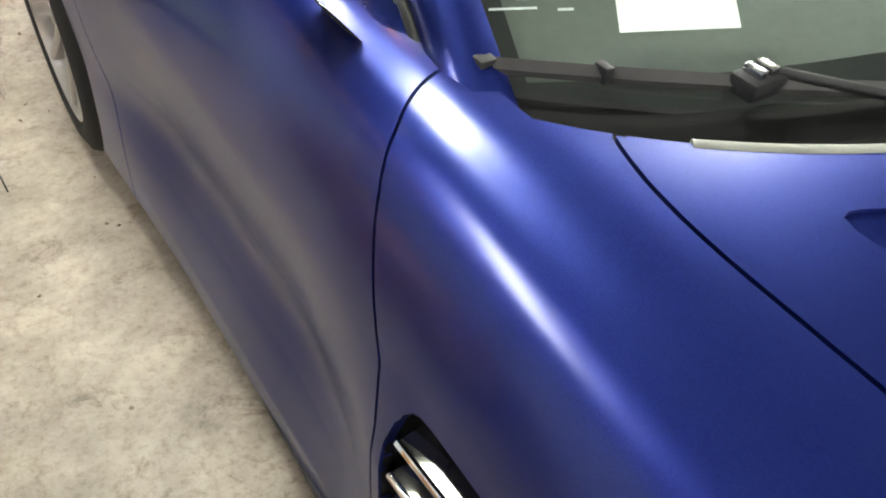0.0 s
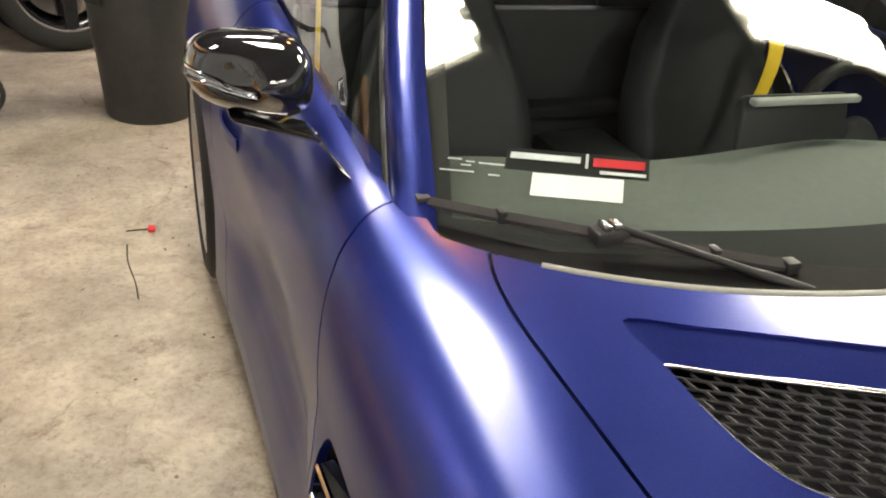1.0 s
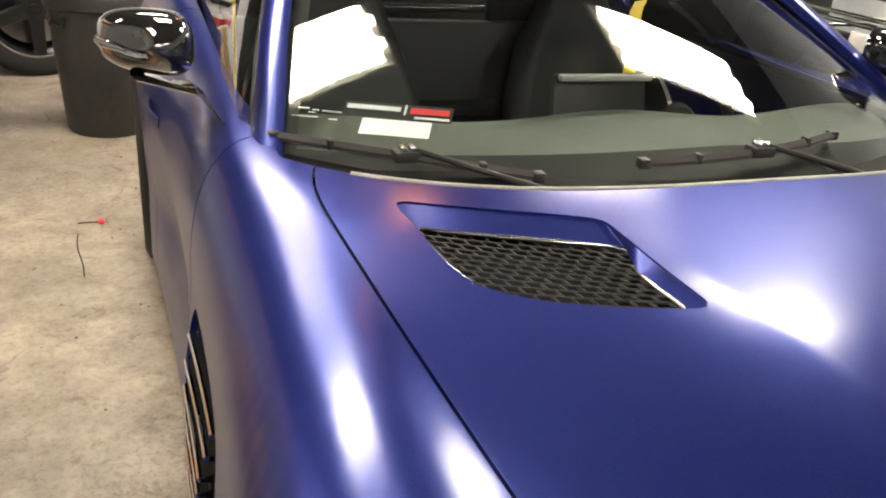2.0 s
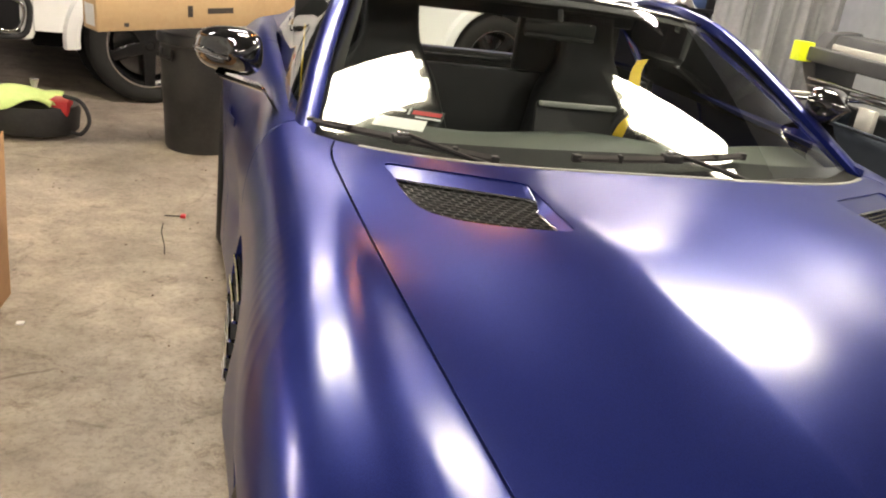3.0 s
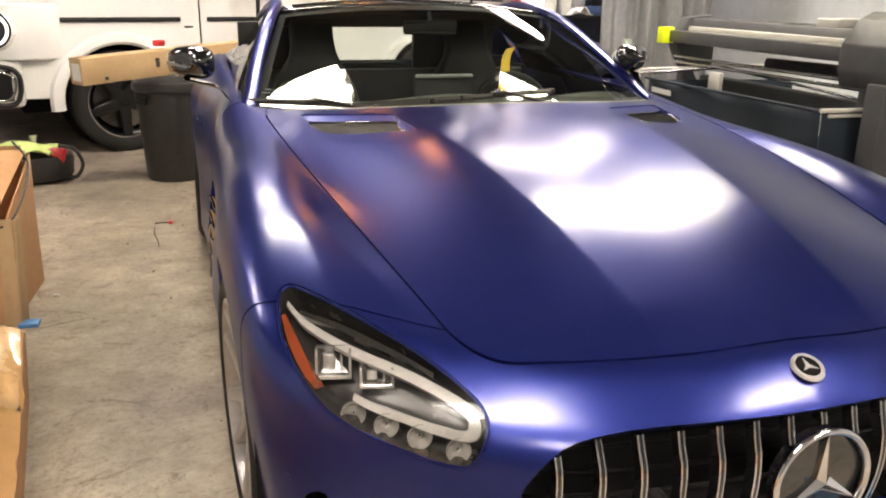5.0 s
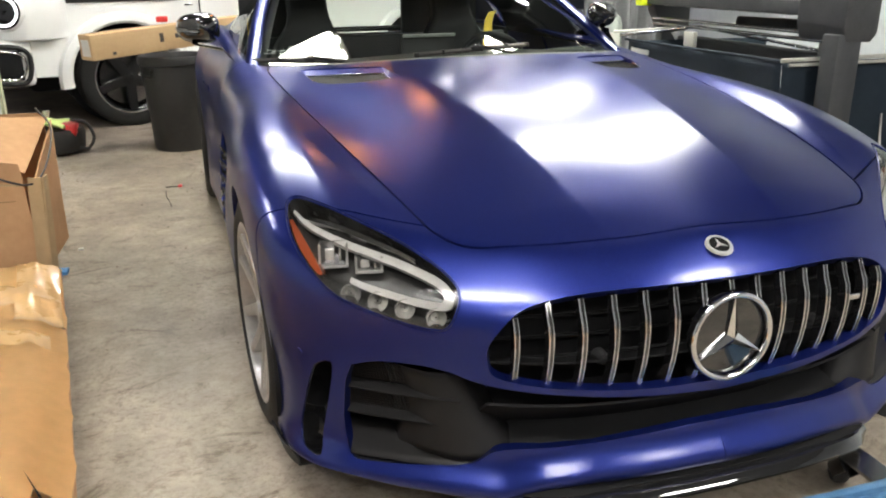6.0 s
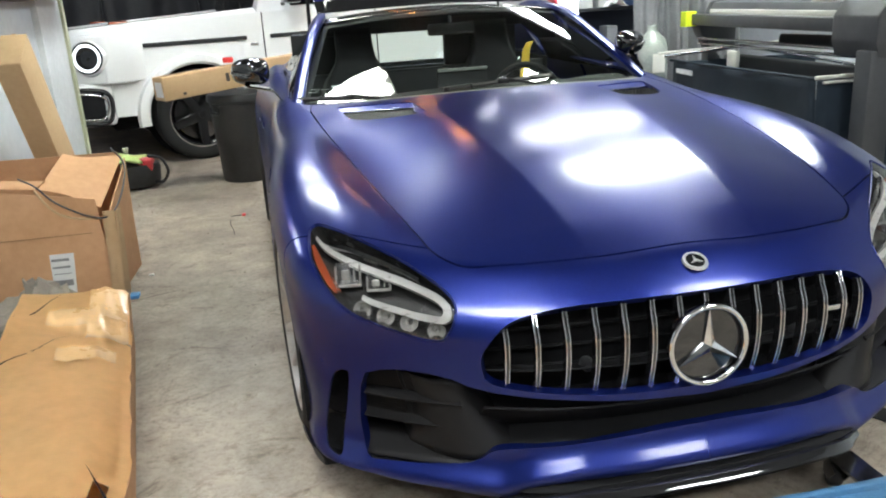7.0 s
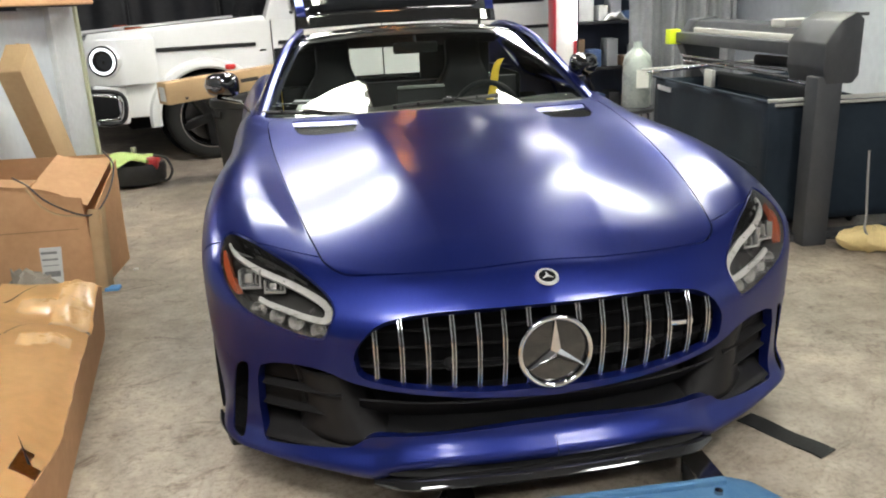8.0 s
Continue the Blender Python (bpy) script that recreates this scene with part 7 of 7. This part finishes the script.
tagged(tube("white_cord", spline_through([(2.37, 2.12, 0.52), (2.35, 2.08, 0.38), (2.28, 1.96, 0.22), (2.26, 1.92, 0.12), (2.40, 1.95, 0.012)], 6), 0.006, LAMP_WHITE), "white cord hanging beside the basket", "cord")
tagged(tube("floor_cable", spline_through([(2.0, 2.32, 0.012), (2.15, 2.30, 0.010), (2.35, 2.12, 0.012), (2.6, 2.1, 0.012)], 6), 0.010, HOSE), "dark cable on the floor by the basket", "cable")
tagged(box("dark_cabinet", (2.70, 1.55, 0.0), (3.4, 2.05, 0.66), surface("grey_metal_cabinet", (0.12, 0.12, 0.125), 0.4), None, "", 0.015), "grey metal cabinet beside the basket", "cabinet")
tagged(sheet("rubber_strip", [[(0.80 + 0.14 * t + w * 0.035, 0.44 - 0.27 * t + w * 0.018, 0.004 + 0.003 * math.sin(9 * t)) for w in (-1, 0, 1)] for t in np.linspace(0, 1, 10)], RUBBER, None, "", 0.004), "flat black rubber strip on the floor", "strip")

# blue wheeled steel base in front of the bumper
jack = empty("wheeled_dolly", "blue painted steel dolly with small casters", "dolly", (0, 0, 0))
bm = bmesh.new()
bm_prism(bm, [(-0.22, -0.075), (0.47, -0.05), (0.53, -0.09), (0.60, -0.22), (0.62, -0.55), (0.50, -0.60), (0.42, -0.30), (0.34, -0.17), (-0.10, -0.185), (-0.30, -0.19)], 0.085, 0.135, None, 0.010)
part("frame", bm, STEEL_BLUE, jack, "blue steel frame", smooth=True)
for p0, p1 in (((-0.28, -0.05, 0.135), (0.46, -0.03, 0.135)),):
    box("flange", (-0.22, -0.098, 0.128), (0.46, -0.078, 0.150), STEEL_BLUE, jack, "blue steel flange", 0.003)
for x, y in ((0.455, 0.12), (-0.25, 0.12)):
    lathe("caster_wheel", [(0.0, -0.018), (0.03, -0.018), (0.036, -0.010), (0.036, 0.010), (0.03, 0.018), (0.0, 0.018)], BLACK_PLASTIC, jack, "small black caster wheel", Matrix.Translation((x, y, 0.036)) @ Matrix.Rotation(radians(65), 4, "Z") @ Matrix.Rotation(radians(90), 4, "X"), 24)
    bm = bmesh.new()
    for s in (-1, 1):
        bm_prism(bm, [(-0.03, 0.03), (0.018, 0.03), (0.03, 0.095), (-0.10, 0.095)], 0.021 * s - 0.002, 0.021 * s + 0.002, Matrix.Translation((x, y, 0)) @ Matrix.Rotation(radians(65), 4, "Z") @ Matrix(((1, 0, 0, 0), (0, 0, 1, 0), (0, 1, 0, 0), (0, 0, 0, 1))))
    bm_box(bm, (x - 0.03, y - 0.24, 0.088), (x + 0.045, y + 0.02, 0.096), 0.0)
    part("caster_fork", bm, DARK_CHROME, jack, "grey caster fork")
lathe("bolt", [(0.0, 0.012), (0.011, 0.010), (0.012, 0.0)], DARK_CHROME, jack, "grey bolt", Matrix.Translation((0.42, -0.13, 0.135)), 12)

# ---------------------------------------------------------------- behind the car
SHEETING = surface("grey_sheeting", (0.22, 0.225, 0.245), 0.35, other=(0.16, 0.165, 0.185), scale=3, rough_var=0.12)
rows = []
for z in np.linspace(0.0, 2.6, 12):
    rows.append([(2.30 + 1.05 * u, 5.55 + 0.05 * math.sin(26 * u + 0.6 * z) + 0.03 * math.sin(61 * u + z), z) for u in np.linspace(0, 1, 70)])
tagged(sheet("plastic_curtain", rows, SHEETING, None, "", 0.003, 180), "grey plastic sheeting hanging in folds", "curtain")
shelf = empty("storage_rack", "dark storage rack crowded with tools", "rack", (2.0, 6.35, 0))
SHELF_DARK = surface("dark_rack", (0.02, 0.021, 0.025), 0.5)
for x in (0.02, 0.95):
    for y in (0.0, 0.42):
        box("post", (x - 0.02, y - 0.02, 0), (x + 0.02, y + 0.02, 2.1), SHELF_DARK, shelf, "dark steel post", 0.003)
for z in (0.15, 0.62, 1.08, 1.55, 2.0):
    box("board", (0.0, -0.02, z), (0.97, 0.44, z + 0.03), SHELF_DARK, shelf, "dark shelf board", 0.004)
box("back_panel", (0.0, 0.44, 0.1), (0.97, 0.46, 2.1), surface("navy_panel", (0.03, 0.04, 0.07), 0.5), shelf, "dark blue back panel", 0.0)
random.seed(12)
TONES = [surface("stored_%s" % n, c, 0.5, scale=12) for n, c in (("grey", (0.30, 0.31, 0.33)), ("black", (0.02, 0.02, 0.022)), ("white", (0.6, 0.6, 0.58)), ("blue", (0.05, 0.09, 0.2)), ("brown", (0.2, 0.13, 0.08)))]
for z in (0.18, 0.65, 1.11, 1.58):
    x = 0.06
    while x < 0.82:
        w, h, d = random.uniform(0.06, 0.16), random.uniform(0.08, 0.30), random.uniform(0.12, 0.3)
        tagged(box("stored_box", (2.0 + x, 6.35 + 0.04, z), (2.0 + x + w, 6.35 + 0.04 + d, z + h), random.choice(TONES), None, "", 0.008), "small stored box on the dark rack", "box", "boxes on the rack")
        x += w + random.uniform(0.01, 0.06)
# crumpled pale cloth on the rack front
rows = [[(2.30 + 0.22 * u + 0.03 * math.sin(9 * v), 6.26 + 0.12 * v, 1.115 + 0.06 * math.sin(math.pi * u) * (1 + 0.5 * math.sin(11 * u + 7 * v)) * (1 - v * 0.4)) for u in np.linspace(0, 1, 12)] for v in np.linspace(0, 1, 8)]
tagged(sheet("shop_rag", rows, PAPER_WHITE, None, "", 0.004, 180), "crumpled white rag on the dark rack", "rag")
# red and white post lamp
post = empty("lift_post", "red and white post with a lit work lamp", "post", (1.84, 6.15, 0))
box("column", (-0.11, -0.08, 0), (0.07, 0.12, 2.6), surface("white_post", (0.75, 0.74, 0.74), 0.4), post, "white steel column", 0.01)
box("red_edge", (-0.135, -0.10, 0), (-0.112, 0.12, 2.6), surface("red_post", (0.42, 0.02, 0.035), 0.4), post, "red edge rail", 0.006)
box("red_band", (0.072, -0.10, 0), (0.095, 0.12, 1.10), surface("red_post_low", (0.42, 0.02, 0.035), 0.4), post, "red edge rail", 0.006)
box("work_lamp", (0.03, -0.13, 0.95), (0.085, -0.085, 1.55), glowing("work_lamp_glow", (0.95, 0.98, 1.0), 9.0), post, "lit white work lamp", 0.012)
# clear jug on a stool behind the basket
CLEAR_PLASTIC = surface("milky_plastic", (0.42, 0.46, 0.44), 0.28, other=(0.30, 0.34, 0.33), scale=9, coat=0.4)
jug_at = Matrix.Translation((1.93, 4.42, 0.50))
stool = empty("work_stool", "small grey stool behind the basket", "stool", (1.93, 4.42, 0))
lathe("seat_disc", [(0.0, 0.46), (0.14, 0.46), (0.155, 0.475), (0.155, 0.49), (0.14, 0.50), (0.0, 0.50)], PLOT_GREY, stool, "grey seat disc", None, 28)
for a in (45, 135, 225, 315):
    tube("leg", [(0.10 * math.cos(radians(a)), 0.10 * math.sin(radians(a)), 0.465), (0.16 * math.cos(radians(a)), 0.16 * math.sin(radians(a)), 0.0)], 0.012, DARK_CHROME, stool, "metal leg")
jug = lathe("plastic_jug", [(0.0, 0.002), (0.105, 0.002), (0.115, 0.02), (0.115, 0.34), (0.10, 0.40), (0.05, 0.45), (0.035, 0.47), (0.035, 0.51), (0.0, 0.512)], CLEAR_PLASTIC, None, "", jug_at, 28)
tagged(jug, "cloudy clear plastic jug standing on the stool", "jug")
box("jug_label", (1.88, 4.298, 0.66), (1.98, 4.303, 0.80), PAPER_WHITE, jug, "pale label", 0.0)
# rear of the hall behind the white car
rack = empty("storage_racking", "dark covered racking along the back of the hall", "racking", (0, 0, 0))
COVER_DARK = surface("dark_cover_sheet", (0.022, 0.023, 0.027), 0.55, other=(0.034, 0.035, 0.040), scale=2.0, bump=0.3, bump_scale=20)
for k in range(7):
    x = -6.2 + k * 1.1
    rows = [[(x + 0.02 + 1.06 * u, 8.90 + 0.03 * math.sin(17 * u + 2 * k) + 0.02 * math.sin(3 * z + k), z) for u in np.linspace(0, 1, 24)] for z in (0.02, 0.6, 1.2, 1.8, 2.2)]
    sheet("cover_sheet", rows, COVER_DARK, rack, "dark hanging cover", 0.004, 180)
    box("post", (x - 0.03, 8.93, 0.0), (x + 0.01, 9.35, 2.24), SHELF_DARK, rack, "dark steel post", 0.004)
for z in (0.6, 1.4, 2.2):
    box("board", (-6.2, 8.96, z), (1.5, 9.38, z + 0.03), SHELF_DARK, rack, "dark shelf board", 0.004)
